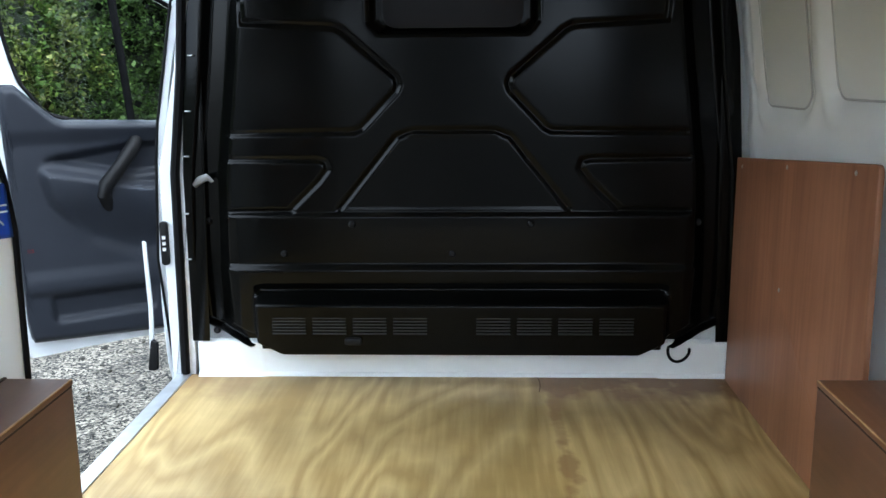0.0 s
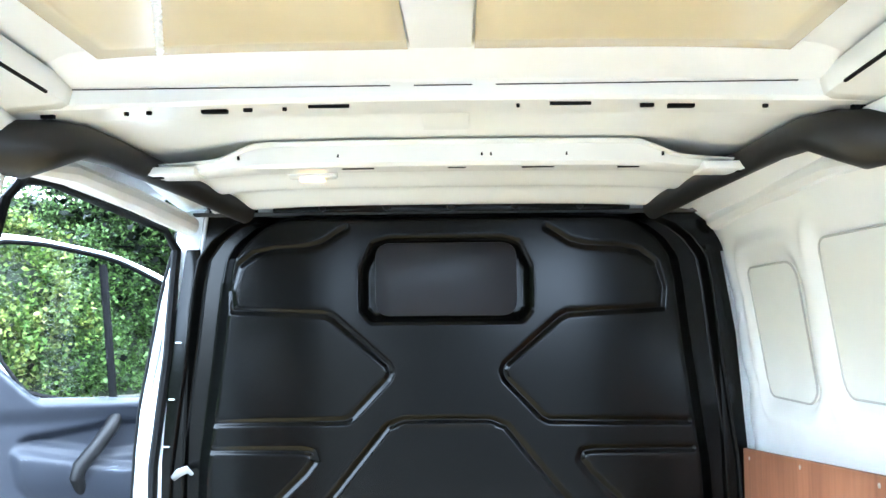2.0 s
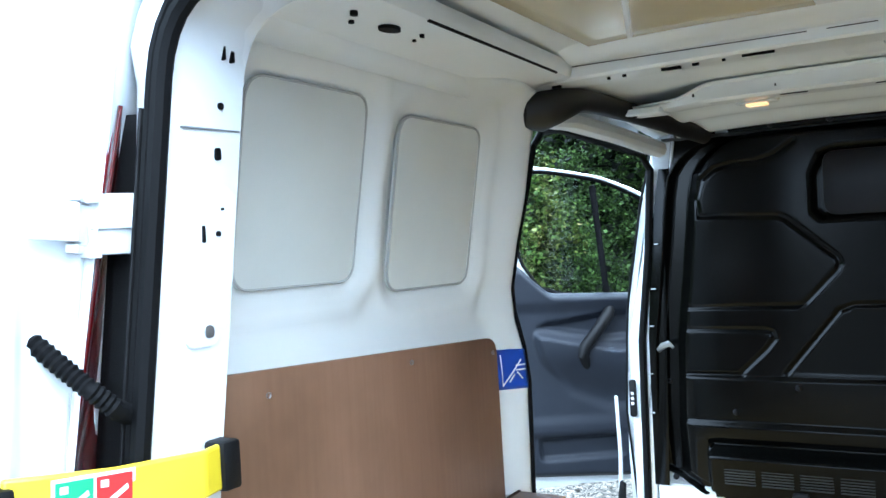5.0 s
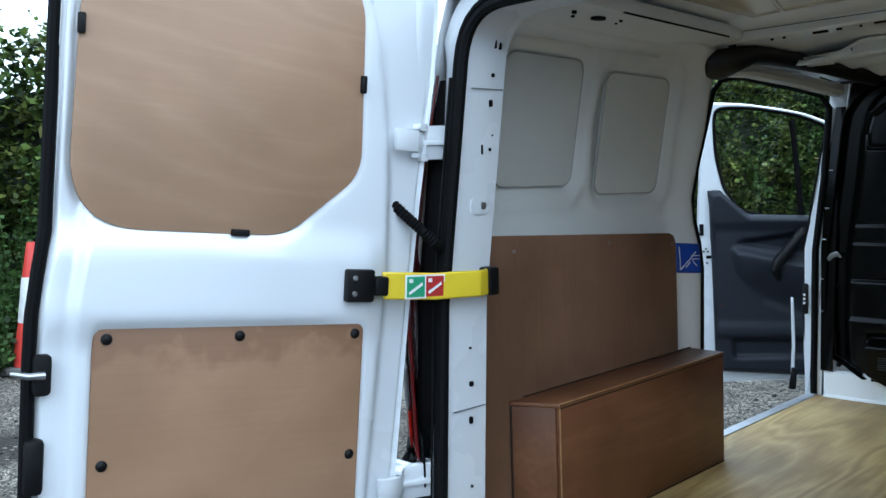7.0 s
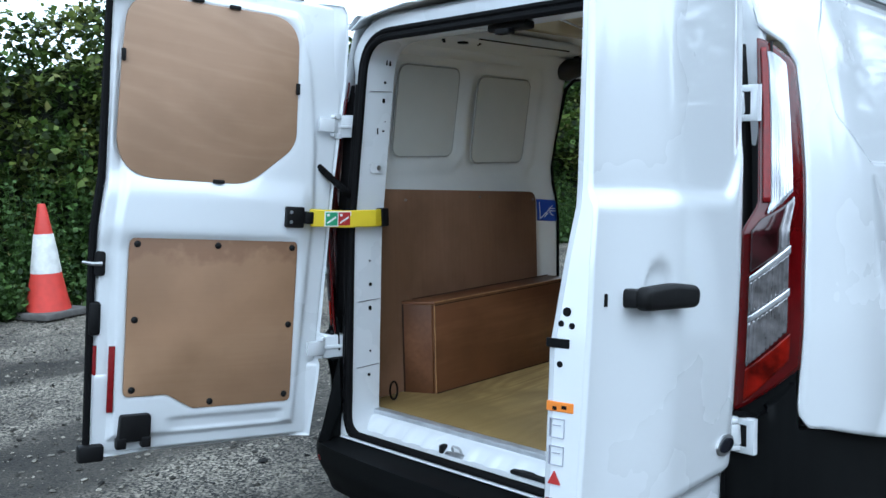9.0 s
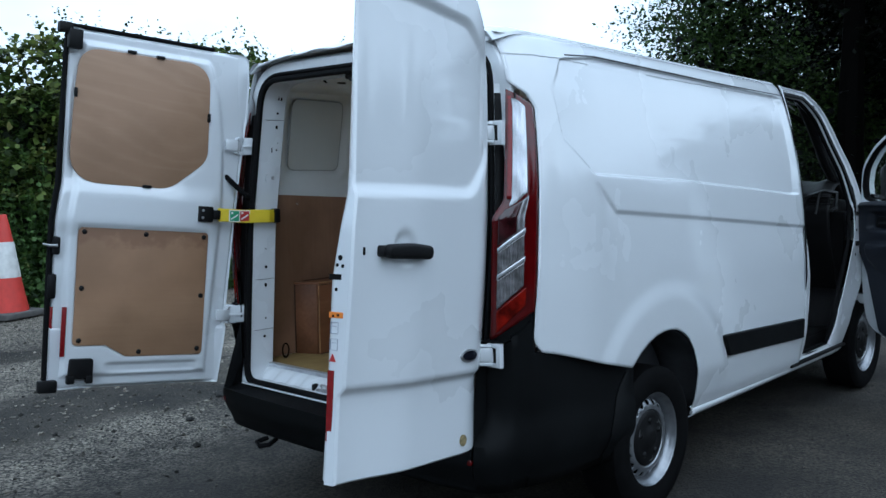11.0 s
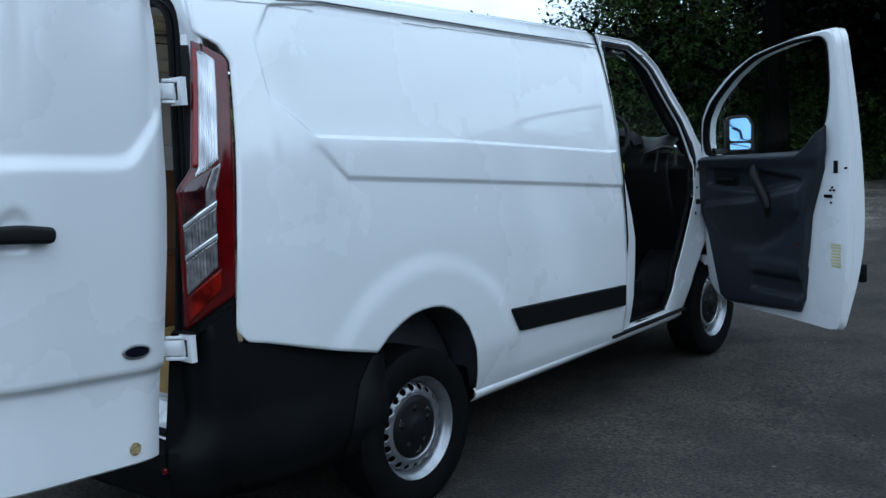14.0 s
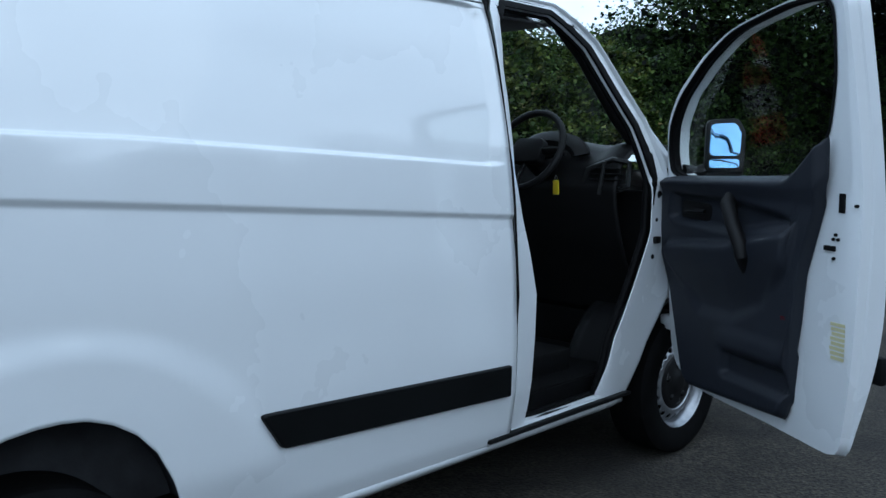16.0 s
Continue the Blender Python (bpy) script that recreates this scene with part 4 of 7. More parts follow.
def wheel(hub, side, steer=0.0):
    tyre_r = 0.325
    w = new("wheel")
    w.parent = van
    w.matrix_local = pose(hub[0], hub[1], hub[2], 0, 0, steer if side > 0 else 180 + steer)
    prof = [(0.205, 0.07), (0.212, 0.095), (0.235, 0.104), (0.285, 0.108), (0.312, 0.100), (0.326, 0.086), (tyre_r, 0.06), (tyre_r + 0.001, 0.0), (tyre_r, -0.06), (0.326, -0.086), (0.29, -0.105), (0.235, -0.10), (0.205, -0.08)]
    part("tyre", spun(prof, 64, "x"), TYRE, w)
    treads = []
    tf = []
    for r0 in (-0.045, 0.0, 0.045):
        v, f = spun([(tyre_r + 0.0005, r0 - 0.004), (tyre_r - 0.006, r0 - 0.003), (tyre_r - 0.006, r0 + 0.003), (tyre_r + 0.0005, r0 + 0.004)], 64, "x")
        tf += [tuple(q + len(treads) for q in face) for face in f]
        treads += v
    part("tread_groove", (treads, tf), RUBBER, w)
    rim = [(0.203, 0.088), (0.209, 0.094), (0.211, 0.088), (0.203, 0.074), (0.196, 0.070), (0.190, 0.058), (0.186, 0.045), (0.182, 0.030)]
    part("rim", spun(rim, 64, "x"), SILVER, w, "silver steel wheel rim")
    # steel disc with a ring of round vent holes near its outer border
    verts, faces = [], []
    seg, holes, ring, hr = 320, 20, 0.1655, 0.0150
    radii = [0.186, 0.1815, 0.178, 0.1745, 0.171, 0.1675, 0.164, 0.1605, 0.157, 0.1535, 0.150, 0.142, 0.132, 0.122]
    depth = lambda r: lerp(r, [0.122, 0.132, 0.150, 0.170, 0.180, 0.186], [0.060, 0.068, 0.066, 0.056, 0.042, 0.030])
    inside = []
    for k in range(seg):
        a = 2 * math.pi * k / seg
        near = round(a * holes / (2 * math.pi)) * 2 * math.pi / holes
        for r in radii:
            py, pz = r * math.cos(a), r * math.sin(a)
            hy, hz = ring * math.cos(near), ring * math.sin(near)
            d = math.hypot(py - hy, pz - hz)
            if 1e-6 < abs(d - hr) < 0.0019:
                py, pz = hy + (py - hy) * hr / d, hz + (pz - hz) * hr / d
            inside.append(d < hr + 0.0019)
            verts.append((depth(math.hypot(py, pz)), py, pz))
    w_ = len(radii)
    for k in range(seg):
        for q in range(w_ - 1):
            a, b = k * w_, ((k + 1) % seg) * w_
            face = (a + q, a + q + 1, b + q + 1, b + q)
            if not all(inside[i] for i in face):
                faces.append(face)
    disc = part("wheel_disc", (verts, faces), SILVER, w, "silver steel disc with round vent holes")
    so = disc.modifiers.new("solid", "SOLIDIFY")
    so.thickness, so.offset = 0.005, -1
    part("brake_drum", spun([(0.0, 0.0), (0.186, 0.0), (0.19, -0.02), (0.19, -0.06), (0.0, -0.06)], 40, "x"), RUBBER, w)
    cap = [(0.0, 0.088), (0.03, 0.088), (0.042, 0.084), (0.06, 0.074), (0.10, 0.072), (0.120, 0.068), (0.128, 0.060), (0.128, 0.054)]
    part("hub_cap", spun(cap, 48, "x"), BLACK, w, "black plastic hub cap")
    for k in range(5):
        a = 2 * math.pi * k / 5 + 0.3
        part("cap_bump", spun([(0.0, 0.082), (0.010, 0.081), (0.015, 0.074), (0.016, 0.068)], 12, "x", (0, 0.08 * math.cos(a), 0.08 * math.sin(a))), BLACK, w)
    pale = mat("cap_print", (0.10, 0.10, 0.10), 0.5)
    for a in (0.6, 2.7, 4.8):
        m = Matrix.Translation((0.0735, 0.088 * math.cos(a), 0.088 * math.sin(a))) @ Matrix.Rotation(a, 4, "X")
        part("cap_mark", slab([(0.012, -0.014), (0.015, -0.014), (0.015, 0.014), (-0.004, 0.014), (-0.004, 0.011), (0.012, 0.011)], 0.0, 0.002, 0, "yzx"), pale, w, m=m)
    return w


wheel((0.878, HUB_R[1], HUB_R[2]), 1)
wheel((-0.878, HUB_R[1], HUB_R[2]), -1)
wheel((0.868, HUB_F[1], HUB_F[2]), 1)
wheel((-0.868, HUB_F[1], HUB_F[2]), -1)


def wheel_arch(s, y, z, r, x0, x1, front=False):
    def fn(u, v):
        a = math.pi * u
        zz = z + r * 1.02 * math.sin(a) - 0.02
        edge = min(x1, lerp(zz, SIDE_Z, SIDE_X) - 0.014) - (0.035 if y - r * math.cos(a) < y and zz < 0.68 else 0.0)
        return (s * (x0 + (edge - x0) * v), y - r * math.cos(a), zz)
    ob = part("arch_liner", sheet(30, 6, fn), BLACK if front else LINER, van, "dark moulded wheel arch liner")
    so = ob.modifiers.new("solid", "SOLIDIFY")
    so.thickness = 0.008
    disk = [(y - r * math.cos(math.pi * k / 24), z + r * math.sin(math.pi * k / 24) - 0.02) for k in range(25)]
    part("arch_wall", slab(disk, s * x0, s * (x0 - 0.01), 0, "yzx"), BLACK if front else LINER, van)


for s in (-1, 1):
    wheel_arch(s, 1.068, 0.362, 0.445, 0.765, 0.985)
    wheel_arch(s, 3.95, 0.33, 0.40, 0.60, 0.94, True)


def cladding():
    """Black moulded rear bumper that wraps round both corners to the wheel arches."""
    path = [(0.992, 0.86), (0.994, 0.60), (0.970, 0.32), (0.938, 0.215), (0.922, 0.17), (0.895, 0.085), (0.85, 0.012), (0.805, -0.012), (0.78, -0.022), (0.6, -0.045), (0.3, -0.058), (0.0, -0.062)]
    for _ in range(2):
        finer = [path[0]]
        for (xa, ya), (xb, yb) in zip(path, path[1:]):
            finer += [(0.75 * xa + 0.25 * xb, 0.75 * ya + 0.25 * yb), (0.25 * xa + 0.75 * xb, 0.25 * ya + 0.75 * yb)]
        path = finer + [path[-1]]
    path += [(-x, y) for x, y in path[-2::-1]]
    for name, section in (("rear_bumper", None),):
        verts, faces = [], []
        rows = 12
        for k, (x, y) in enumerate(path):
            ax = abs(x)
            if y > 0.2 and ax > 0.9:
                top = arch_low(max(y, 0.2)) + 0.004
                if y > 0.775:
                    top = 0.655
                back = 0.010
            elif ax > 0.87:
                top, back = lerp(ax, [0.87, 0.90, 0.94], [0.850, 0.870, 0.955]), 0.012
            elif ax > 0.80:
                top, back = (0.862 if x > 0 else 0.770), 0.03
            else:
                top, back = 0.470, 0.085
            n = Vector((x if ax > 0.9 else 0.35 * x, y - 0.6 if ax < 0.93 else 0, 0)).normalized()
            for r in range(rows + 1):
                t = r / rows
                z = 0.285 + (top - 0.285) * t
                inn = 0.05 * (1 - ease(z, 0.28, 0.42)) + 0.012 * ease(z, 0.50, 0.56)
                inn += lerp(ax, [0.785, 0.805, 0.87, 0.91], [0.0, 0.085, 0.06, 0.0]) * ease(z, 0.46, 0.56)
                yy = y
                if k in (0, len(path) - 1):
                    yy = 1.085 - math.sqrt(max(0.09, 0.2025 - max(0.0, z - 0.33) ** 2))
                verts.append((x - n.x * inn, yy - n.y * inn, z))
            zt = top
            verts.append((x - n.x * 0.03, y - n.y * 0.03 + (back if ax < 0.85 else 0), zt + 0.004))
            verts.append((x - n.x * 0.05, y - n.y * 0.05 + (back + 0.06 if ax < 0.85 else 0), zt + 0.004))
        w = rows + 3
        for k in range(len(path) - 1):
            for r in range(w - 1):
                faces.append((k * w + r, k * w + r + 1, (k + 1) * w + r + 1, (k + 1) * w + r))
        ob = part(name, (verts, faces), CLAD, van, "black textured plastic rear bumper and corner cladding", angle=40)
        so = ob.modifiers.new("solid", "SOLIDIFY")
        so.thickness = 0.008
    for s in (-1, 1):
        part("bumper_reflector", slab(rounded([(s * 0.70, 0.405), (s * 0.80, 0.405), (s * 0.795, 0.428), (s * 0.705, 0.426)], 0.010), -0.020, 0.0, 0.003, "xzy"), RED, van, "dark red bumper reflector")


cladding()


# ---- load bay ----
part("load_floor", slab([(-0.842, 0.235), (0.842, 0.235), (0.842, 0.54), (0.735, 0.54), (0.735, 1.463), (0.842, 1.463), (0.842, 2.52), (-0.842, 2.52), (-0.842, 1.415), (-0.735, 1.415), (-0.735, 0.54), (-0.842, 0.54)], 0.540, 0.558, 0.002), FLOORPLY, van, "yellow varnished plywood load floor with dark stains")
part("floor_pan", rbox(-0.74, 0.74, 0.2, 3.4, 0.44, 0.538, 0.01), BLACK, van)
part("sill_strip", slab([(-0.885, 1.50), (-0.842, 1.50), (-0.842, 2.52), (-0.885, 2.52)], 0.535, 0.563, 0.004), ALU, van, "aluminium edge strip on the floor")
part("sill_strip", slab([(-0.735, 0.205), (0.735, 0.205), (0.735, 0.24), (-0.735, 0.24)], 0.545, 0.564, 0.003), ALU, van, "aluminium edge strip on the floor")


def rear_sill():
    def fn(u, v):
        x = -0.76 + 1.52 * u
        y = 0.06 + 0.19 * v
        z = 0.485 + 0.062 * ease(v, 0.25, 0.8)
        z += 0.007 * ease(math.sin(x * 62), -0.2, 0.8) * ease(v, 0.25, 0.40) * (1 - ease(v, 0.50, 0.75))
        return (x, y, z)
    ob = part("rear_sill", sheet(140, 14, fn), PAINT, van, "white painted rear sill with pressed ribs")
    so = ob.modifiers.new("solid", "SOLIDIFY")
    so.thickness = 0.004


rear_sill()


BULK_Z = [0.655, 0.735, 0.95, 1.19, 1.50, 1.70, 1.77, 1.82, 1.86, 1.89, 1.905]
BULK_X = [0.645, 0.805, 0.810, 0.800, 0.760, 0.738, 0.725, 0.69, 0.64, 0.565, 0.50]


def mirrored(pts):
    return [(-x, z) for x, z in pts]


GROOVES = [
    [(0.60, 1.625), (0.34, 1.612), (0.315, 1.600), (0.165, 1.470), (0.158, 1.450), (0.165, 1.430), (0.265, 1.325), (0.285, 1.315), (0.67, 1.310)],
    [(0.60, 1.625), (0.605, 1.68), (0.585, 1.75), (0.54, 1.785), (0.48, 1.797), (0.40, 1.800), (0.35, 1.812), (0.285, 1.852)],
    [(0.68, 1.236), (0.40, 1.234), (0.375, 1.228), (0.368, 1.205), (0.395, 1.17), (0.48, 1.088)],
    [(0.48, 1.082), (0.68, 1.080)],
    [(0.0, 1.318), (0.12, 1.316), (0.165, 1.300), (0.335, 1.090)],
]
GROOVES += [mirrored(g) for g in GROOVES]
POCKET = rounded([(-0.212, 1.815), (-0.245, 1.74), (-0.245, 1.62), (-0.215, 1.585), (0.215, 1.585), (0.245, 1.62), (0.245, 1.74), (0.212, 1.815), (0.16, 1.83), (-0.16, 1.83)], 0.02, 3)
BLANK = rounded([(-0.200, 1.605), (0.200, 1.605), (0.200, 1.812), (-0.200, 1.812)], 0.045, 6)


def smooth(x, a, b):
    t = np.clip((x - a) / (b - a), 0.0, 1.0)
    return t * t * (3 - 2 * t)


def path_gap(x, z, pts):
    """Distance of many points to a line of points."""
    best = np.full(x.shape, 9.0)
    for (x0, z0), (x1, z1) in zip(pts, pts[1:]):
        dx, dz = x1 - x0, z1 - z0
        t = np.clip(((x - x0) * dx + (z - z0) * dz) / (dx * dx + dz * dz + 1e-12), 0, 1)
        best = np.minimum(best, np.hypot(x - x0 - t * dx, z - z0 - t * dz))
    return best


def within(x, z, poly):
    odd = np.zeros(x.shape, bool)
    for (x0, z0), (x1, z1) in zip(poly, poly[1:] + poly[:1]):
        if z0 != z1:
            odd ^= ((z0 > z) != (z1 > z)) & (x < (x1 - x0) * (z - z0) / (z1 - z0) + x0)
    return odd


def bulk_shape(x, z):
    """The pressed bulkhead: side columns, beads, blank pocket, ledges and heater box."""
    half = np.interp(z, BULK_Z, BULK_X)
    ax = np.abs(x)
    y = 2.472 + 0.03 * (1 - smooth(z, 0.62, 1.05))
    y += 0.055 * smooth(ax, half - 0.125, half - 0.075) - 0.03 * smooth(ax, half - 0.03, half)
    y += 0.04 * smooth(z, 1.875, 1.905)
    x = x + 0.016
    d = np.full(x.shape, 9.0)
    for g in GROOVES:
        d = np.minimum(d, path_gap(x, z, g))
    y += 0.008 * np.exp(-(d / 0.0065) ** 2)
    p = path_gap(x, z, POCKET + POCKET[:1]) * np.where(within(x, z, POCKET), -1, 1)
    y += 0.030 * (1 - smooth(p, -0.028, 0.004))
    y += 0.002 * within(x, z, [(-0.335, 1.09), (-0.165, 1.3), (0.165, 1.3), (0.335, 1.09)])
    y -= 0.012 * (1 - smooth(z, 1.066, 1.078)) * smooth(ax, 0.70, 0.66)
    y -= 0.018 * (1 - smooth(z, 0.905, 0.925)) * smooth(ax, 0.74, 0.70)
    box = smooth(0.62 - ax, 0.0, 0.02)
    y -= 0.055 * box * (1 - smooth(z, 0.808, 0.83))
    y += 0.02 * np.exp(-((z - 0.845) / 0.012) ** 2) * box
    return y


def bulk_y(x, z):
    return float(bulk_shape(np.array([x]), np.array([z]))[0])


def bulkhead():
    nu, nv = 340, 270
    zz = np.repeat(np.linspace(0.657, 1.905, nv + 1), nu + 1)
    half = np.interp(zz, BULK_Z, BULK_X)
    xx = np.tile(np.linspace(-1, 1, nu + 1), nv + 1) * half
    yy = bulk_shape(xx, zz)
    plate = (list(zip(xx, yy, zz)), sheet(nu, nv, lambda u, v: (0, 0, 0))[1])
    ob = part("bulkhead", plate, BLACKPAINT, van, "glossy black pressed steel bulkhead", angle=80)
    so = ob.modifiers.new("solid", "SOLIDIFY")
    so.thickness, so.offset = 0.006, 1
    blank = mat("grey_black_blank", (0.008, 0.008, 0.011), 0.35, vary=0.25, scale=5, spec=0.25)
    part("window_blank", slab([(x - 0.016, z) for x, z in BLANK], 2.488, 2.502, 0.003, "xzy"), blank, van, "smooth dark blanking plate in the bulkhead")
    # white cross member under the bulkhead
    def fn2(u, v):
        z = 0.556 + 0.115 * v
        x = (2 * u - 1) * 0.815
        y = 2.512 + 0.012 * ease(v, 0.9, 1.0) + 0.02 * ease(v, 0.0, 0.1) - 0.010
        for c in (-0.33, 0.30):
            y -= 0.010 * math.exp(-((x - c) / 0.016) ** 2) * ease(v, 0.55, 0.8)
        y -= 0.006 * ease(abs(x), 0.60, 0.61)
        return (x, y, z)
    ob = part("cross_member", sheet(160, 12, fn2), INNER, van, "white painted cross member below the bulkhead")
    so = ob.modifiers.new("solid", "SOLIDIFY")
    so.thickness = 0.004
    for s in (-1, 1):
        part("corner_gusset", slab([(s * 0.62, 0.60), (s * 0.83, 0.60), (s * 0.83, 0.80)], 2.575, 2.58, 0, "xzy"), INNER, van)
    # vents in the heater box
    for b, c in enumerate((-0.505, -0.385, -0.265, -0.145, 0.10, 0.22, 0.34, 0.46)):
        for r in range(7):
            z = 0.722 + r * 0.0095
            part("vent_slat", rbox(c - 0.05, c + 0.05, 2.408, 2.420, z, z + 0.0042, 0.001, 1), TRIM, van)
    # bolts and clips
    for x, z in ((-0.76, 1.044), (-0.755, 0.70), (0.70, 1.044), (-0.315, 1.045), (0.21, 1.045), (-0.52, 0.955), (-0.02, 0.955)):
        y = bulk_y(x, z)
        part("bolt", spun([(0.0, y - 0.007), (0.006, y - 0.007), (0.009, y - 0.003), (0.011, y), (0.011, y + 0.004)], 16, "y", (x, 0, z)), BLACK, van)
    part("latch", rbox(-0.34, -0.29, 2.40, 2.43, 0.69, 0.712, 0.006), BLACK, van)
    # torn silver label and cable loop
    part("foil_tag", tube([(-0.79, 2.50, 1.155), (-0.765, 2.475, 1.175), (-0.74, 2.468, 1.185), (-0.725, 2.472, 1.17)], [0.008, 0.012, 0.012, 0.006], 8, flat=0.35), STEEL, van, "crumpled silver foil tag")
    loop = [(0.66 + 0.032 * math.cos(a), 2.485 - 0.006 * math.sin(a * 2), 0.648 + 0.032 * math.sin(a)) for a in np.linspace(0.1 * math.pi, -1.15 * math.pi, 22)]
    part("cable_loop", tube(loop, 0.0045, 8), RUBBER, van, "black cable loop")


bulkhead()


def wheel_box(s, face, y1, zt, skew):
    b = new("wheel_box")
    b.parent = van
    tagged(b, "brown plywood box over the wheel arch")
    x0, x1 = s * face, s * 0.832
    y0 = 0.525
    part("side_board", rbox(x0, x0 + s * 0.012, y0, y1, 0.558, zt, 0.002), BOXPLY, b)
    ya = y0 - skew
    part("top_board", slab([(x0 - s * 0.001, y0 - 0.001), (x1, ya - 0.001), (x1, y1 + 0.001), (x0 - s * 0.001, y1 + 0.001)], zt + 0.0005, zt + 0.0125, 0.002), BOXPLY, b)
    part("end_board", slab([(x0 + s * 0.0125, y0 - 0.08 * skew), (x1, ya), (x1, ya + 0.012), (x0 + s * 0.0125, y0 + 0.012)], 0.558, zt, 0.001), BOXPLY, b)
    part("end_board", rbox(x0 + s * 0.0125, x1, y1 - 0.012, y1, 0.558, zt, 0.002), BOXPLY, b)
    # rubbed corner, shadow joint under the lid and along floor and lining
    part("worn_edge", rbox(x0 - s * 0.0008, x0 + s * 0.0030, y0 - 0.0008, y0 + 0.003, 0.562, zt - 0.003, 0.001, 1), PLYEDGE, b)
    part("worn_edge", rbox(x0 - s * 0.0016, x0 + s * 0.0025, y0, y1, zt + 0.0095, zt + 0.0130, 0.001, 1), PLYEDGE, b)
    part("board_joint", rbox(x0 - s * 0.0009, x0 + s * 0.004, y0 + 0.004, y1 - 0.002, zt - 0.003, zt + 0.0008, 0.0005, 1), PLYJOINT, b)
    part("board_joint", rbox(x0 - s * 0.0020, x0 + s * 0.004, y0 + 0.004, y1 - 0.002, 0.556, 0.5625, 0.0005, 1), PLYJOINT, b)
    part("board_joint", rbox(x1 - s * 0.006, x1 - s * 0.001, ya - 0.0012, ya + 0.008, 0.560, zt, 0.0005, 1), PLYJOINT, b)
    part("board_joint", rbox(x1 - s * 0.004, x1 + s * 0.003, y0, y1, zt + 0.010, zt + 0.0155, 0.0005, 1), PLYJOINT, b)


wheel_box(1, 0.685, 1.465, 0.915, 0.0)
wheel_box(-1, 0.705, 1.425, 0.925, 0.062)
part("side_lining", slab(rounded([(0.30, 0.56), (0.53, 0.56), (0.53, 0.88), (1.352, 0.88), (1.345, 1.345), (0.30, 1.405)], [0.004, 0.004, 0.004, 0.004, 0.05, 0.004]), -0.846, -0.834, 0.002, "yzx"), PALEPLY, van, "brown plywood side lining")
part("side_lining", slab(rounded([(1.535, 0.56), (2.475, 0.56), (2.475, 1.235), (1.55, 1.318)], [0.004, 0.004, 0.004, 0.02]), 0.800, 0.812, 0.002, "yzx"), BROWNPLY, van, "reddish brown plywood side lining")
part("side_lining", slab([(0.30, 0.56), (0.53, 0.56), (0.53, 0.88), (1.30, 0.88), (1.30, 1.345), (0.30, 1.405)], 0.832, 0.844, 0.002, "yzx"), PALEPLY, van, "brown plywood side lining")

PANELS = [(0.48, 0.855, 1.505, 1.895), (0.955, 1.335, 1.475, 1.875)]
PANELS_R = PANELS + [(1.62, 1.97, 1.42, 1.80), (2.08, 2.40, 1.39, 1.76)]


def inner_x(z):
    return lerp(z, [0.54, 1.25, 1.34, 1.40, 1.46, 1.70, 1.86, 1.92, 1.955, 1.98], [0.855, 0.862, 0.868, 0.885, 0.900, 0.872, 0.832, 0.80, 0.755, 0.72])


def pillar_x(y, z, x):
    """The near side wall turns in to the seal of the side door."""
    edge = lerp(z, [0.54, 1.20, 1.29, 1.38, 1.46, 1.58, 1.70, 1.84, 1.96], [0.836, 0.828, 0.834, 0.856, 0.862, 0.838, 0.808, 0.784, 0.750])
    return x + (edge - x) * ease(y, 1.34, 1.50)


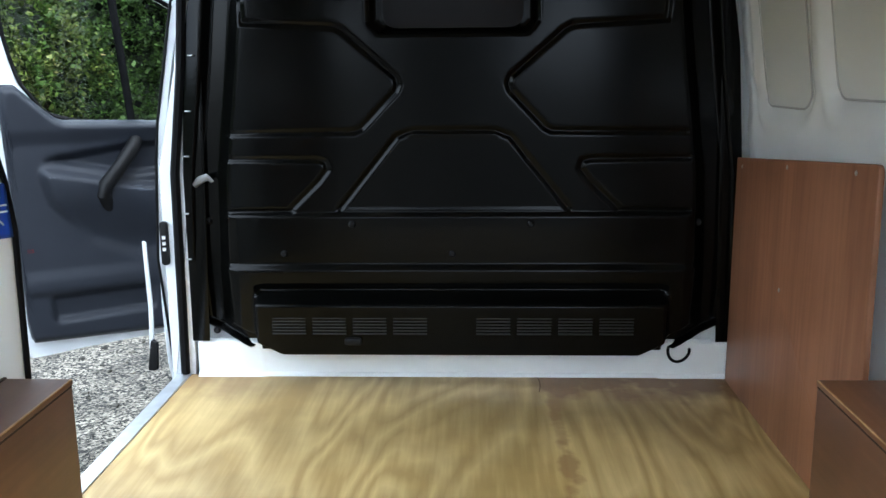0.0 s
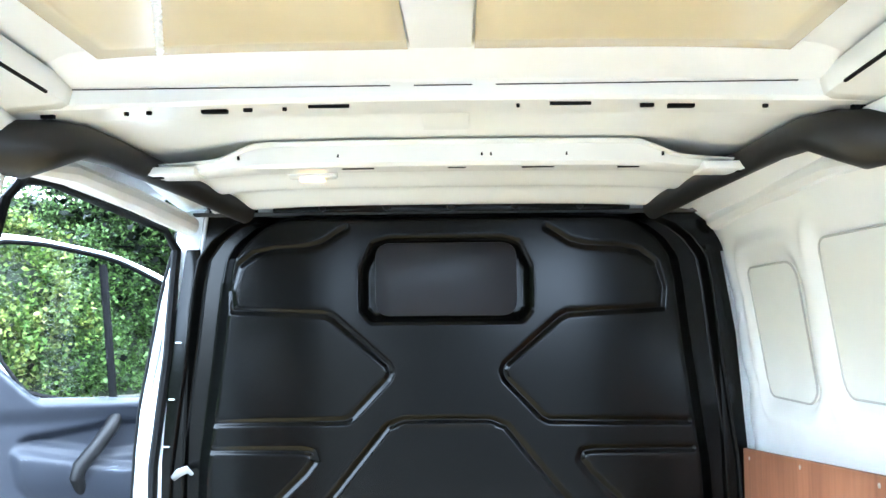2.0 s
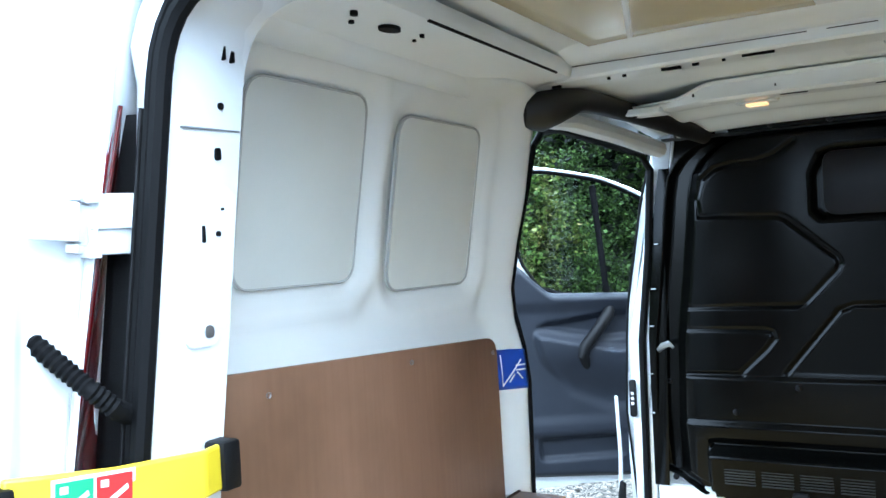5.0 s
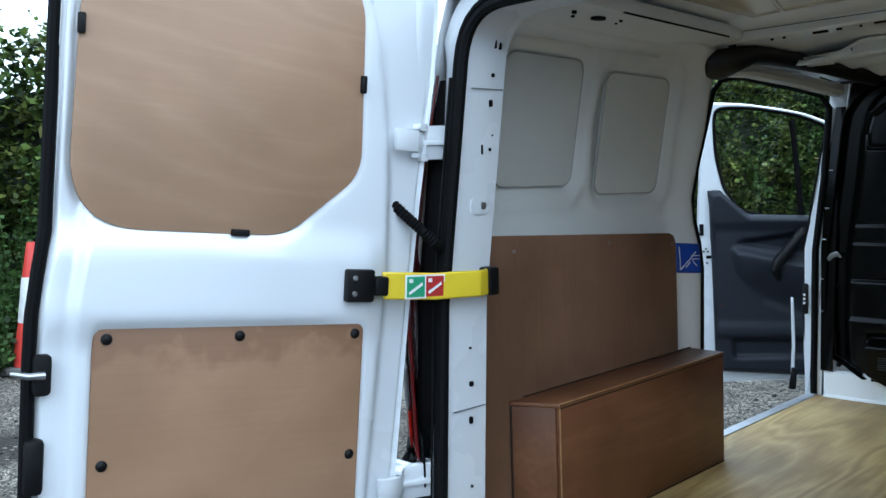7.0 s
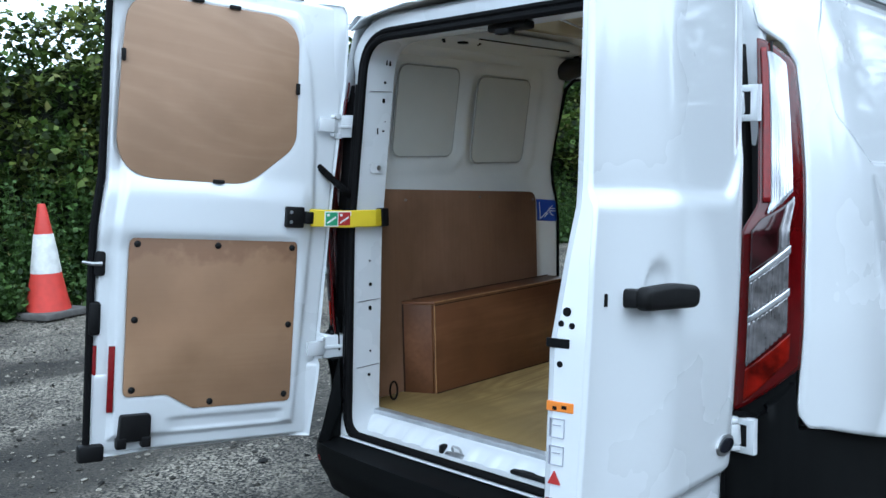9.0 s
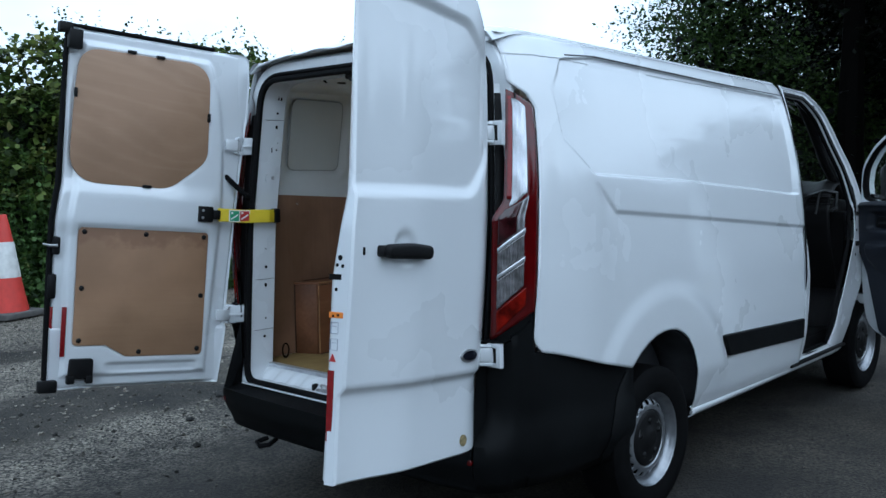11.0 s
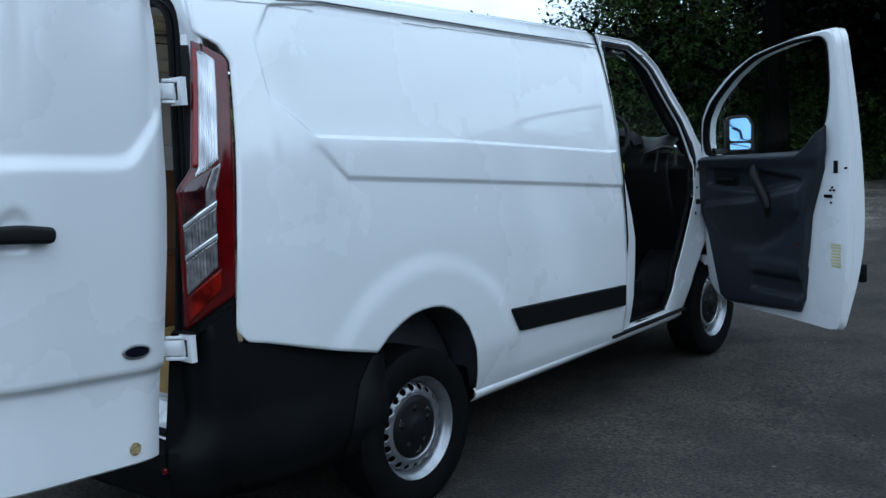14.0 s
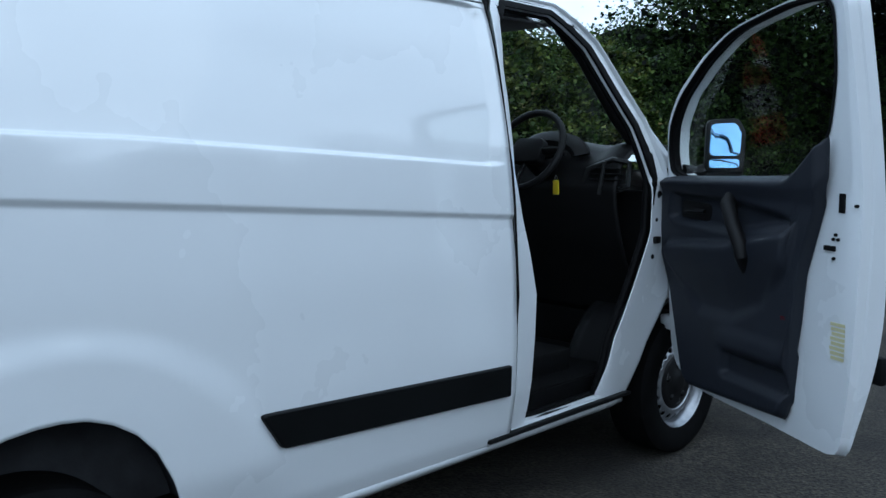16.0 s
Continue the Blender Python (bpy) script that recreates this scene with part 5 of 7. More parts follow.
def inner_wall(s, y0, y1, panels, name):
    outlines = [rounded([(a, c), (b, c), (b - 0.0, d), (a, d)], 0.055, 5) for a, b, c, d in panels]

    def fn(u, v):
        y, z = y0 + (y1 - y0) * u, 0.54 + (1.97 - 0.54) * v
        drop = 0.022 * (y - 1.2)
        x = inner_x(z + drop)
        for o in outlines:
            a, b = min(p[0] for p in o) - 0.08, max(p[0] for p in o) + 0.08
            if a < y < b and z > 1.3:
                x += 0.014 * (1 - ease(poly_distance((y, z), o), -0.012, 0.012))
                x -= 0.010 * math.exp(-((poly_distance((y, z), o) - 0.04) / 0.022) ** 2)
        x -= 0.06 * ease(y, 1.5, 2.4) * ease(z, 1.2, 1.5)
        if s > 0:
            x = min(x, side_x(max(y, 0.26), z) - 0.020)
        else:
            x = pillar_x(y, z, x)
        x -= (x - 0.752) * (1 - ease(math.hypot(y - 1.085, z - 0.345), 0.475, 0.505))
        return (s * x, y, z - drop * v)
    ob = part(name, sheet(int((y1 - y0) * 110), 120, fn), INNER, van, "white painted pressed inner panel", angle=70)
    so = ob.modifiers.new("solid", "SOLIDIFY")
    so.thickness, so.offset = 0.005, 1 if s > 0 else 1
    grey = mat("grey_white_panel", (0.74, 0.75, 0.71), 0.45, vary=0.05, scale=4)
    # Grey of the line that imitates shade in the panel grooves.
    seam = mat("groove_shade_grey", (0.46, 0.46, 0.44), 0.7)
    for a, b, c, d in panels:
        sh = rounded([(a + 0.012, c + 0.012), (b - 0.012, c + 0.012), (b - 0.012, d - 0.012), (a + 0.012, d - 0.012)], 0.045, 6)
        verts, faces = [], []
        for dx in (0.003, 0.010):
            for y, z in sh:
                x = inner_x(z + 0.022 * (y - 1.2)) + dx - 0.06 * ease(y, 1.5, 2.4) * ease(z, 1.2, 1.5)
                if s > 0:
                    x = min(x, side_x(y, z) - 0.012)
                verts.append((s * x, y, z - 0.022 * (y - 1.2) * (z - 0.54) / 1.43))
        n = len(sh)
        faces += [tuple(range(n)), tuple(range(n, 2 * n))] + [(k, (k + 1) % n, n + (k + 1) % n, n + k) for k in range(n)]
        part("blank_panel", (verts, faces), grey, van, "pale grey blanking panel", angle=50)
        # Thin grey line drawn in as groove shade round the panel.
        part("panel_groove_shade", tube([(v[0] - s * 0.001, v[1], v[2]) for v in verts[:n]], 0.0028, 5, True), seam, van)


inner_wall(-1, 0.31, 1.50, PANELS, "inner_panel")
inner_wall(1, 0.31, 2.56, PANELS_R, "inner_panel")
# closing face of the far pillar, with its seal
part("pillar_face", slab([(-0.840, 0.52), (-0.93, 0.52), (-0.95, 1.2), (-0.92, 1.5), (-0.83, 1.9), (-0.755, 1.95), (-0.790, 1.84), (-0.812, 1.70), (-0.842, 1.58), (-0.866, 1.46), (-0.860, 1.38), (-0.838, 1.29), (-0.832, 1.20)], 1.497, 1.515, 0.004, "xzy"), PAINT, van)
part("door_seal", tube([(-0.838, 1.506, 0.56), (-0.830, 1.506, 1.21), (-0.840, 1.506, 1.30), (-0.864, 1.506, 1.40), (-0.866, 1.506, 1.46), (-0.842, 1.506, 1.58), (-0.812, 1.510, 1.70), (-0.790, 1.53, 1.83), (-0.795, 1.60, 1.872), (-0.810, 1.75, 1.890), (-0.812, 2.2, 1.868), (-0.798, 2.44, 1.850), (-0.788, 2.505, 1.80), (-0.812, 2.510, 1.50), (-0.850, 2.510, 1.19), (-0.858, 2.510, 0.56)], [0.010] * 12 + [0.014] * 4, 8), RUBBER, van, "black rubber door seal")
for s in (-1, 1):
    part("bulkhead_flange", slab([(s * 0.775, 0.67), (s * 0.828, 0.67), (s * 0.825, 1.2), (s * 0.80, 1.55), (s * 0.76, 1.80), (s * 0.72, 1.80), (s * 0.75, 1.5)], 2.508, 2.514, 0.002, "xzy"), BLACKPAINT, van, "black bulkhead flange")
part("front_pillar", slab(rounded([(-0.83, 0.50), (-0.905, 0.50), (-0.905, 1.2), (-0.838, 1.5), (-0.785, 1.92), (-0.70, 1.92), (-0.755, 1.5), (-0.80, 1.2)], 0.01), 2.520, 2.60, 0.01, "xzy"), PAINT, van, "white door pillar")
part("front_pillar", slab(rounded([(0.83, 0.50), (0.91, 0.50), (0.915, 1.2), (0.875, 1.5), (0.80, 1.92), (0.72, 1.92), (0.79, 1.5), (0.815, 1.2)], 0.01), 2.560, 2.64, 0.01, "xzy"), PAINT, van, "white door pillar")


def ceiling():
    drop = lambda y: -0.022 * (y - 1.2)

    def skin(u, v):
        y, x = 0.20 + 2.30 * u, (2 * v - 1) * 0.76
        z = 2.042 + drop(y) - 0.035 * (abs(x) / 0.76) ** 4 - 0.04 * ease(y, 2.0, 2.5) - 0.030 * ease(y, 1.53, 1.62)
        return (x, y, z)
    ob = part("roof_lining", sheet(60, 40, skin), INNER, van, "white painted roof skin")
    so = ob.modifiers.new("solid", "SOLIDIFY")
    so.thickness, so.offset = 0.004, 1
    for s in (-1, 1):
        def field(u, v):
            x, y, z = skin((0.40 + 0.92 * u - 0.20) / 2.30, 0.5 + s * (0.052 + 0.49 * v) / 1.52)
            return (x, y, z - 0.006)
        ob = part("roof_field", sheet(20, 12, field), SKIN, van, "glossy cream roof panel field")
        so = ob.modifiers.new("solid", "SOLIDIFY")
        so.thickness = 0.003

    def beam(prof, half, crown, slots=(), ends=0.0, label="white painted steel roof bow", taper=None):
        """Pressed roof bow: a folded section with crowned middle and punched slots."""
        nx = 60
        verts, faces = [], []
        for k in range(nx + 1):
            x = (2 * k / nx - 1) * half
            lift = crown * (1 - (x / half) ** 2)
            for y, zz in prof:
                low = min(p[1] for p in prof)
                squash = 1 - 0.62 * ease(abs(x), *taper) if taper else 1.0
                verts.append((x, y + ends * ease(abs(x), half - 0.25, half), low + (zz - low) * squash + lift))
        w = len(prof)
        for k in range(nx):
            for q in range(w - 1):
                faces.append((k * w + q, k * w + q + 1, (k + 1) * w + q + 1, (k + 1) * w + q))
        ob = part("roof_bow", (verts, faces), INNER, van, label, angle=25)
        so = ob.modifiers.new("solid", "SOLIDIFY")
        so.thickness = 0.004
        for x, yy, wd, dp, z in slots:
            lift = crown * (1 - (x / half) ** 2)
            part("slot", rbox(x - wd * 0.40, x + wd * 0.40, yy - dp * 0.36, yy + dp * 0.36, z + lift - 0.0065, z + lift + 0.002, 0.001, 1), RUBBER, van)

    za = 1.970
    beam([(1.285, 2.030), (1.31, 2.022), (1.36, 2.016), (1.37, 2.010), (1.42, 2.004), (1.445, 2.003), (1.450, 1.999), (1.454, za + 0.006), (1.464, za), (1.565, za), (1.575, za + 0.006), (1.60, 2.020)], 0.765, 0.012,
         [(-0.405, 1.500, 0.058, 0.018, za), (0.415, 1.500, 0.058, 0.018, za), (-0.70, 1.495, 0.03, 0.014, za), (0.72, 1.495, 0.03, 0.014, za), (-0.345, 1.495, 0.02, 0.008, za), (0.355, 1.495, 0.03, 0.012, za), (-0.20, 1.480, 0.09, 0.003, za), (0.22, 1.480, 0.09, 0.003, za),
          (-0.52, 1.495, 0.012, 0.008, za), (-0.56, 1.495, 0.010, 0.010, za), (0.56, 1.495, 0.012, 0.008, za), (0.13, 1.495, 0.008, 0.006, za), (-0.28, 1.495, 0.01, 0.006, za)])
    for x0, x1 in ((-0.66, -0.09), (-0.05, 0.05), (0.09, 0.60)):
        part("bow_joint", rbox(x0, x1, 1.445, 1.4468, 2.0036, 2.0056, 0.0005, 1), RUBBER, van)
    zb = 1.935
    beam([(1.872, 1.985), (1.890, 1.978), (1.896, zb + 0.006), (1.906, zb), (1.985, zb), (1.995, zb + 0.004), (2.01, zb + 0.030)], 0.66, 0.008,
         [(0.40, 1.925, 0.06, 0.012, zb), (-0.24, 1.894, 0.006, 0.012, zb + 0.022), (0.075, 1.894, 0.006, 0.012, zb + 0.022), (0.095, 1.894, 0.006, 0.012, zb + 0.022), (0.26, 1.894, 0.006, 0.012, zb + 0.022), (-0.46, 1.894, 0.006, 0.012, zb + 0.022), (0.47, 1.894, 0.006, 0.012, zb + 0.022),
          (-0.2, 1.925, 0.09, 0.004, zb), (0.2, 1.925, 0.09, 0.004, zb), (0.02, 1.925, 0.05, 0.004, zb)], 0.06, taper=(0.40, 0.52))
    for s in (-1, 1):
        part("bow_end", rbox(s * 0.56, s * 0.69, 1.90, 2.00, zb - 0.010, zb + 0.008, 0.004), INNER, van)
        part("bow_hole", rbox(s * 0.64, s * 0.675, 1.93, 1.945, zb - 0.013, zb - 0.008, 0.001, 1), RUBBER, van)
    beam([(0.25, 2.03), (0.27, 1.975), (0.36, 1.972), (0.39, 2.035)], 0.72, 0.01)
    part("roof_strip", slab([(-0.052, 0.40), (0.052, 0.40), (0.047, 1.30), (-0.047, 1.30)], 2.026, 2.032, 0.001), INNER, van)
    part("roof_strip", slab([(-0.045, 1.60), (0.045, 1.60), (0.045, 1.76), (-0.045, 1.76)], 1.990, 1.997, 0.001), INNER, van)

    def head(u, v):
        x = (2 * u - 1) * 0.66
        y = 2.02 + 0.44 * v
        return (x, y, 1.985 - 0.062 * v - 0.010 * math.sin(5 * math.pi * v) * ease(v, 0.2, 0.6) - 0.02 * (x / 0.66) ** 4)
    ob = part("front_header", sheet(50, 20, head), INNER, van, "white pressed roof header")
    so = ob.modifiers.new("solid", "SOLIDIFY")
    so.thickness = 0.004
    part("bolt_flange", rbox(-0.50, 0.50, 2.450, 2.466, 1.898, 1.922, 0.003), BLACKPAINT, van, "black bolted flange above the bulkhead")
    for x in (-0.36, -0.18, 0.0, 0.18, 0.36):
        part("bolt", spun([(0, 2.440), (0.008, 2.440), (0.011, 2.445), (0.011, 2.452)], 12, "y", (x, 0, 1.911)), BLACK, van)
    for s in (-1, 1):
        pts = [(0.80, 1.468, 1.915), (0.785, 1.476, 1.912), (0.752, 1.50, 1.912), (0.712, 1.53, 1.926), (0.690, 1.62, 1.946), (0.684, 1.75, 1.949), (0.676, 1.95, 1.945), (0.646, 2.15, 1.932), (0.606, 2.32, 1.912), (0.570, 2.44, 1.894)]
        part("corner_trim", tube([(s * x - (0.014 if s > 0 else 0), y, z) for x, y, z in pts], [0.020, 0.048, 0.056, 0.048, 0.034, 0.031, 0.030, 0.030, 0.030, 0.028], 16, flat=0.85), TRIM, van, "dark brown-black moulded roof corner trim")
        part("header_trim", tube([(s * x, y, z) for x, y, z in [(0.770, 1.54, 1.888), (0.775, 1.75, 1.908), (0.765, 2.1, 1.895), (0.745, 2.48, 1.868)]], [0.014, 0.026, 0.028, 0.030], 10), INNER, van, "cream painted door header rail")
    for x, z in ((-0.784, 1.535), (-0.802, 1.375), (-0.816, 1.242), (-0.827, 1.07), (-0.828, 0.93)):
        part("flange_clip", rbox(x - 0.003, x + 0.014, 2.499, 2.507, z - 0.0022, z + 0.0022, 0.001, 1), STEEL, van, "pale metal clip on the flange")
    lens = glow("lamp_bulb", (1.0, 0.45, 0.12), 0.35)
    part("lamp_housing", rbox(-0.39, -0.27, 2.075, 2.125, 1.942, 1.968, 0.008), INNER, van, "small white courtesy lamp housing")
    part("lamp_lens", rbox(-0.360, -0.300, 2.082, 2.118, 1.934, 1.943, 0.004), lens, van, "glowing warm lamp lens")


ceiling()


def roof_sides():
    """Side rails where the roof meets the walls, with their gap and oval holes."""
    for s in (-1, 1):
        prof = [(0.605, 2.022), (0.615, 1.990), (0.628, 1.986), (0.70, 1.981), (0.745, 1.962), (0.775, 1.925)]

        def fn(u, v):
            y = 0.33 + 1.13 * u
            k = min(v * 5, 4.9999)
            i = int(k)
            x = prof[i][0] + (prof[i + 1][0] - prof[i][0]) * (k - i)
            z = prof[i][1] + (prof[i + 1][1] - prof[i][1]) * (k - i)
            return (s * (x + 0.05 * (y - 0.8)), y, z - 0.01 * (y - 0.8))
        ob = part("roof_side_rail", sheet(30, 5, fn), INNER, van, "white pressed roof side rail", angle=25)
        so = ob.modifiers.new("solid", "SOLIDIFY")
        so.thickness = 0.004
        part("rail_gap", tube([(s * (0.614 + 0.05 * (y - 0.8)), y, 1.987 - 0.01 * (y - 0.8)) for y in np.linspace(0.72, 1.36, 12)], 0.0035, 6), RUBBER, van, "dark gap beside the roof rail")
        for x, y, a, b in ((0.672, 0.69, 0.016, 0.028), (0.72, 1.44, 0.012, 0.030), (0.69, 0.60, 0.005, 0.006), (0.655, 0.56, 0.006, 0.008), (0.66, 0.78, 0.004, 0.006), (0.69, 0.80, 0.004, 0.004)):
            part("rail_hole", slab([(s * (x + a * math.cos(q)), y + b * math.sin(q)) for q in np.linspace(0, 2 * math.pi, 17)[:-1]], 1.974, 1.984, 0), RUBBER, van)
    # dried run of sealant on the roof skin
    run = []
    for k in range(120):
        t = k / 119
        run.append((-0.25 - 0.19 * t + 0.0035 * (-1) ** k, 0.70 + 0.61 * t, 2.031 - 0.022 * (0.70 + 0.61 * t - 1.2) - 0.002))
    part("sealant_run", tube(run, [0.0042 + 0.0012 * math.sin(k * 1.7) for k in range(120)], 6, flat=0.6), INNER, van, "dried white run of sealant")


roof_sides()


def load_bay_details():
    # blue load sticker on the pillar beside the side door
    def on_pillar(y, z, lift):
        return (-pillar_x(y, z, inner_x(z + 0.022 * (y - 1.2))) + lift, y, z - 0.022 * (y - 1.2) * (z - 0.54) / 1.43)

    def sticker(u, v):
        y = 1.378 + 0.117 * u
        return on_pillar(y, 1.207 + 0.103 * v - 0.010 * u, 0.004)
    st = part("load_sticker", sheet(10, 10, sticker), BLUE, van, "blue sticker with white diagram lines")
    st.modifiers.new("solid", "SOLIDIFY").thickness = 0.001
    for y0, z0, y1, z1 in ((1.395, 1.215, 1.47, 1.275), (1.395, 1.215, 1.395, 1.295), (1.42, 1.222, 1.44, 1.24), (1.45, 1.245, 1.47, 1.225), (1.447, 1.262, 1.487, 1.260), (1.447, 1.250, 1.487, 1.248)):
        pts = [on_pillar(y0 + (y1 - y0) * t, z0 + (z1 - z0) * t, 0.0052) for t in np.linspace(0, 1, 6)]
        part("sticker_line", tube(pts, 0.0022, 5), WHITE, van)
    part("door_catch", rbox(-0.85, -0.826, 1.465, 1.497, 0.775, 0.90, 0.008), BLACK, van, "black catch at the foot of the pillar")
    # screws in the boards
    for x, y, z in ((-0.8335, 0.5, 1.35), (-0.8335, 0.95, 1.34), (-0.8335, 1.32, 1.31), (0.7995, 1.65, 1.29), (0.7995, 2.05, 1.255), (0.7995, 2.42, 1.215), (0.7995, 2.05, 0.95)):
        part("screw", spun([(0.0, -0.0015), (0.004, -0.0015), (0.0055, 0.0), (0.0055, 0.003)], 10, "x", (x if x < 0 else x, y, z)), STEEL, van)
    # striker on the sill, catch under the roof header, cable by the pillar
    part("sill_striker", tube([(-0.255, 0.155, 0.50), (-0.255, 0.148, 0.525), (-0.247, 0.145, 0.532), (-0.223, 0.145, 0.532), (-0.215, 0.148, 0.525), (-0.215, 0.155, 0.50)], 0.0045, 8), STEEL, van, "bare steel door striker on the sill")
    part("striker_plate", rbox(-0.275, -0.195, 0.13, 0.18, 0.500, 0.511, 0.003), STEEL, van)
    part("striker_buffer", rbox(-0.305, -0.285, 0.13, 0.16, 0.495, 0.530, 0.006), BLACK, van, "black rubber buffer")
    part("sill_socket", rbox(0.02, 0.20, 0.13, 0.185, 0.503, 0.516, 0.004), BLACK, van, "black latch socket in the sill")
    part("header_catch", rbox(-0.14, 0.02, 0.235, 0.29, 1.925, 1.952, 0.008), BLACK, van, "black catch under the rear roof header")
    part("header_catch_hook", rbox(-0.09, -0.03, 0.215, 0.25, 1.912, 1.93, 0.005), BLACK, van)
    loop = [(-0.765, 0.345 + 0.020 * math.cos(a), 0.600 + 0.036 * math.sin(a)) for a in np.linspace(0, 2 * math.pi, 22)]
    part("pillar_cable", tube(loop, 0.004, 8), RUBBER, van, "small loop of black cable")
    # passenger side edge: latch plate and door edge beyond the front pillar
    part("latch_plate", slab(rounded([(-0.908, 0.91), (-0.885, 0.91), (-0.885, 1.045), (-0.908, 1.045)], 0.010), 2.506, 2.5215, 0.002, "xzy"), BLACK, van, "black latch plate with three marks")
    for z in (0.96, 0.978, 0.996):
        part("latch_mark", rbox(-0.901, -0.891, 2.5035, 2.507, z - 0.005, z + 0.005, 0), WHITE, van)
    # edge of the cab door frame beyond the pillar
    part("door_edge", slab(rounded([(-1.0, 0.565), (-0.985, 0.565), (-0.978, 0.75), (-0.985, 0.965), (-0.997, 0.97), (-0.992, 0.75)], 0.004), 2.590, 2.600, 0.002, "xzy"), PAINT, van)
    part("edge_buffer", slab(rounded([(-1.0, 0.55), (-0.97, 0.55), (-0.965, 0.64), (-0.985, 0.655)], 0.008), 2.57, 2.589, 0.003, "xzy"), BLACK, van)
    part("door_catch", rbox(0.845, 0.875, 1.44, 1.49, 0.78, 0.905, 0.008), BLACK, van, "black catch at the foot of the pillar")
    for s in (-1, 1):
        part("corner_plate", slab([(s * 0.56, 1.80), (s * 0.81, 1.78), (s * 0.79, 1.95), (s * 0.56, 1.97)], 2.530, 2.536, 0, "xzy"), BLACKPAINT, van, "black plate closing the bulkhead corner")
        part("corner_gusset", slab([(s * 0.74, 2.38), (s * 0.82, 2.38), (s * 0.82, 2.528), (s * 0.74, 2.528)], 1.868, 1.885, 0.004), INNER, van)
    part("tow_eye", tube([(-0.50, 0.02, 0.265), (-0.52, -0.03, 0.25), (-0.47, -0.05, 0.245), (-0.44, -0.02, 0.25), (-0.45, 0.03, 0.265)], 0.012, 8), RUBBER, van, "black tow eye under the bumper")


load_bay_details()


def floor_wear():
    """A split between the floor boards."""
    crack = [(0.235 + 0.006 * math.sin(k * 1.3) + 0.0012 * k, 2.51 - 0.045 * k) for k in range(4)]
    part("split", tube([(x, y, 0.5582) for x, y in crack], 0.0016, 5), mat("split_dark", (0.10, 0.05, 0.02), 0.8), van, "dark split in the plywood")


floor_wear()


# ---- rear doors ----
def door_frame(s, angle):
    """Pose of a rear door: u from the hinge to the free edge, v up the leaning hinge line, w out of the outer skin."""
    v = Vector((-s * 0.026, 0.095, 1.0)).normalized()
    u = Vector((-s, 0, 0))
    u = (u - v * u.dot(v)).normalized()
    m3 = Matrix.Rotation(radians(angle) * s, 3, v)
    u = m3 @ u
    w = -u.cross(v) * s
    m = Matrix((u, v, w)).transposed().to_4x4()
    m.translation = Vector((s * 0.825, 0.085, 0.70))
    return m


DOOR_R, DOOR_L = door_frame(1, 97.5), door_frame(-1, 101)


def door_u0(v):
    return lerp(v, [-0.25, 0.0, 0.65, 0.85, 1.0, 1.15, 1.30, 1.40], [0.115, 0.100, 0.068, 0.074, 0.088, 0.110, 0.155, 0.225])


def door_u1(v):
    return lerp(v, [-0.25, 0.0, 0.45, 0.56, 0.70, 1.30, 1.40], [0.885, 0.888, 0.892, 0.890, 0.872, 0.868, 0.862])


def right_u0(v):
    return door_u0(v) + lerp(v, [-0.25, 0.45, 0.60, 0.80, 1.20, 1.40], [0.022, 0.020, 0.028, 0.042, 0.045, 0.040])


def left_u0(v):
    return lerp(v, [-0.25, 0.0, 0.8, 1.0, 1.1, 1.25, 1.36, 1.40], [0.100, 0.078, 0.038, 0.026, 0.020, 0.020, 0.030, 0.06])


def right_u1(v):
    return lerp(v, [-0.25, 0.0, 0.45, 0.56, 0.70, 1.30, 1.40], [0.880, 0.868, 0.860, 0.858, 0.846, 0.842, 0.836])


def door_shell(name, m, outer, inner, label, start=door_u0, stop=door_u1, lo=-0.215, hi=1.385):
    """Closed door shell between an outer and an inner relief."""
    nu, nv = 120, 200
    crowd = lambda t: t - 0.9 * math.sin(2 * math.pi * t) / (2 * math.pi)
    verts, faces = [], []
    for side in (0, 1):
        for j in range(nv + 1):
            v = lo + (hi - lo) * crowd(j / nv)
            a, b = start(v), stop(v)
            for i in range(nu + 1):
                u = a + (b - a) * crowd(i / nu)
                edge = min(u - a, b - u, (v - lo), (hi - v))
                if side == 0:
                    w = outer(u, v) - 0.008 * (1 - ease(edge, 0.0, 0.009)) ** 2
                else:
                    w = inner(u, v) + 0.02 * (1 - ease(edge, 0.0, 0.022)) ** 2
                verts.append((u, v, w))
    n = nu + 1
    top = (nv + 1) * n
    for j in range(nv):
        for i in range(nu):
            q = j * n + i
            faces.append((q, q + 1, q + n + 1, q + n))
            faces.append((top + q, top + q + n, top + q + n + 1, top + q + 1))
    for j in range(nv):
        for i in (0, nu):
            q = j * n + i
            faces.append((q, q + n, top + q + n, top + q))
    for i in range(nu):
        for j in (0, nv):
            q = j * n + i
            faces.append((q, q + 1, top + q + 1, top + q))
    return part(name, (verts, faces), PAINT, van, label, m, angle=50)


OUTER_PANEL = rounded([(0.13, 0.85), (0.27, 0.685), (0.87, 0.655), (0.93, 0.71), (0.93, 1.30), (0.80, 1.33), (0.30, 1.31), (0.16, 1.20)], [0.1, 0.12, 0.02, 0.05, 0.05, 0.05, 0.1, 0.1], 4)


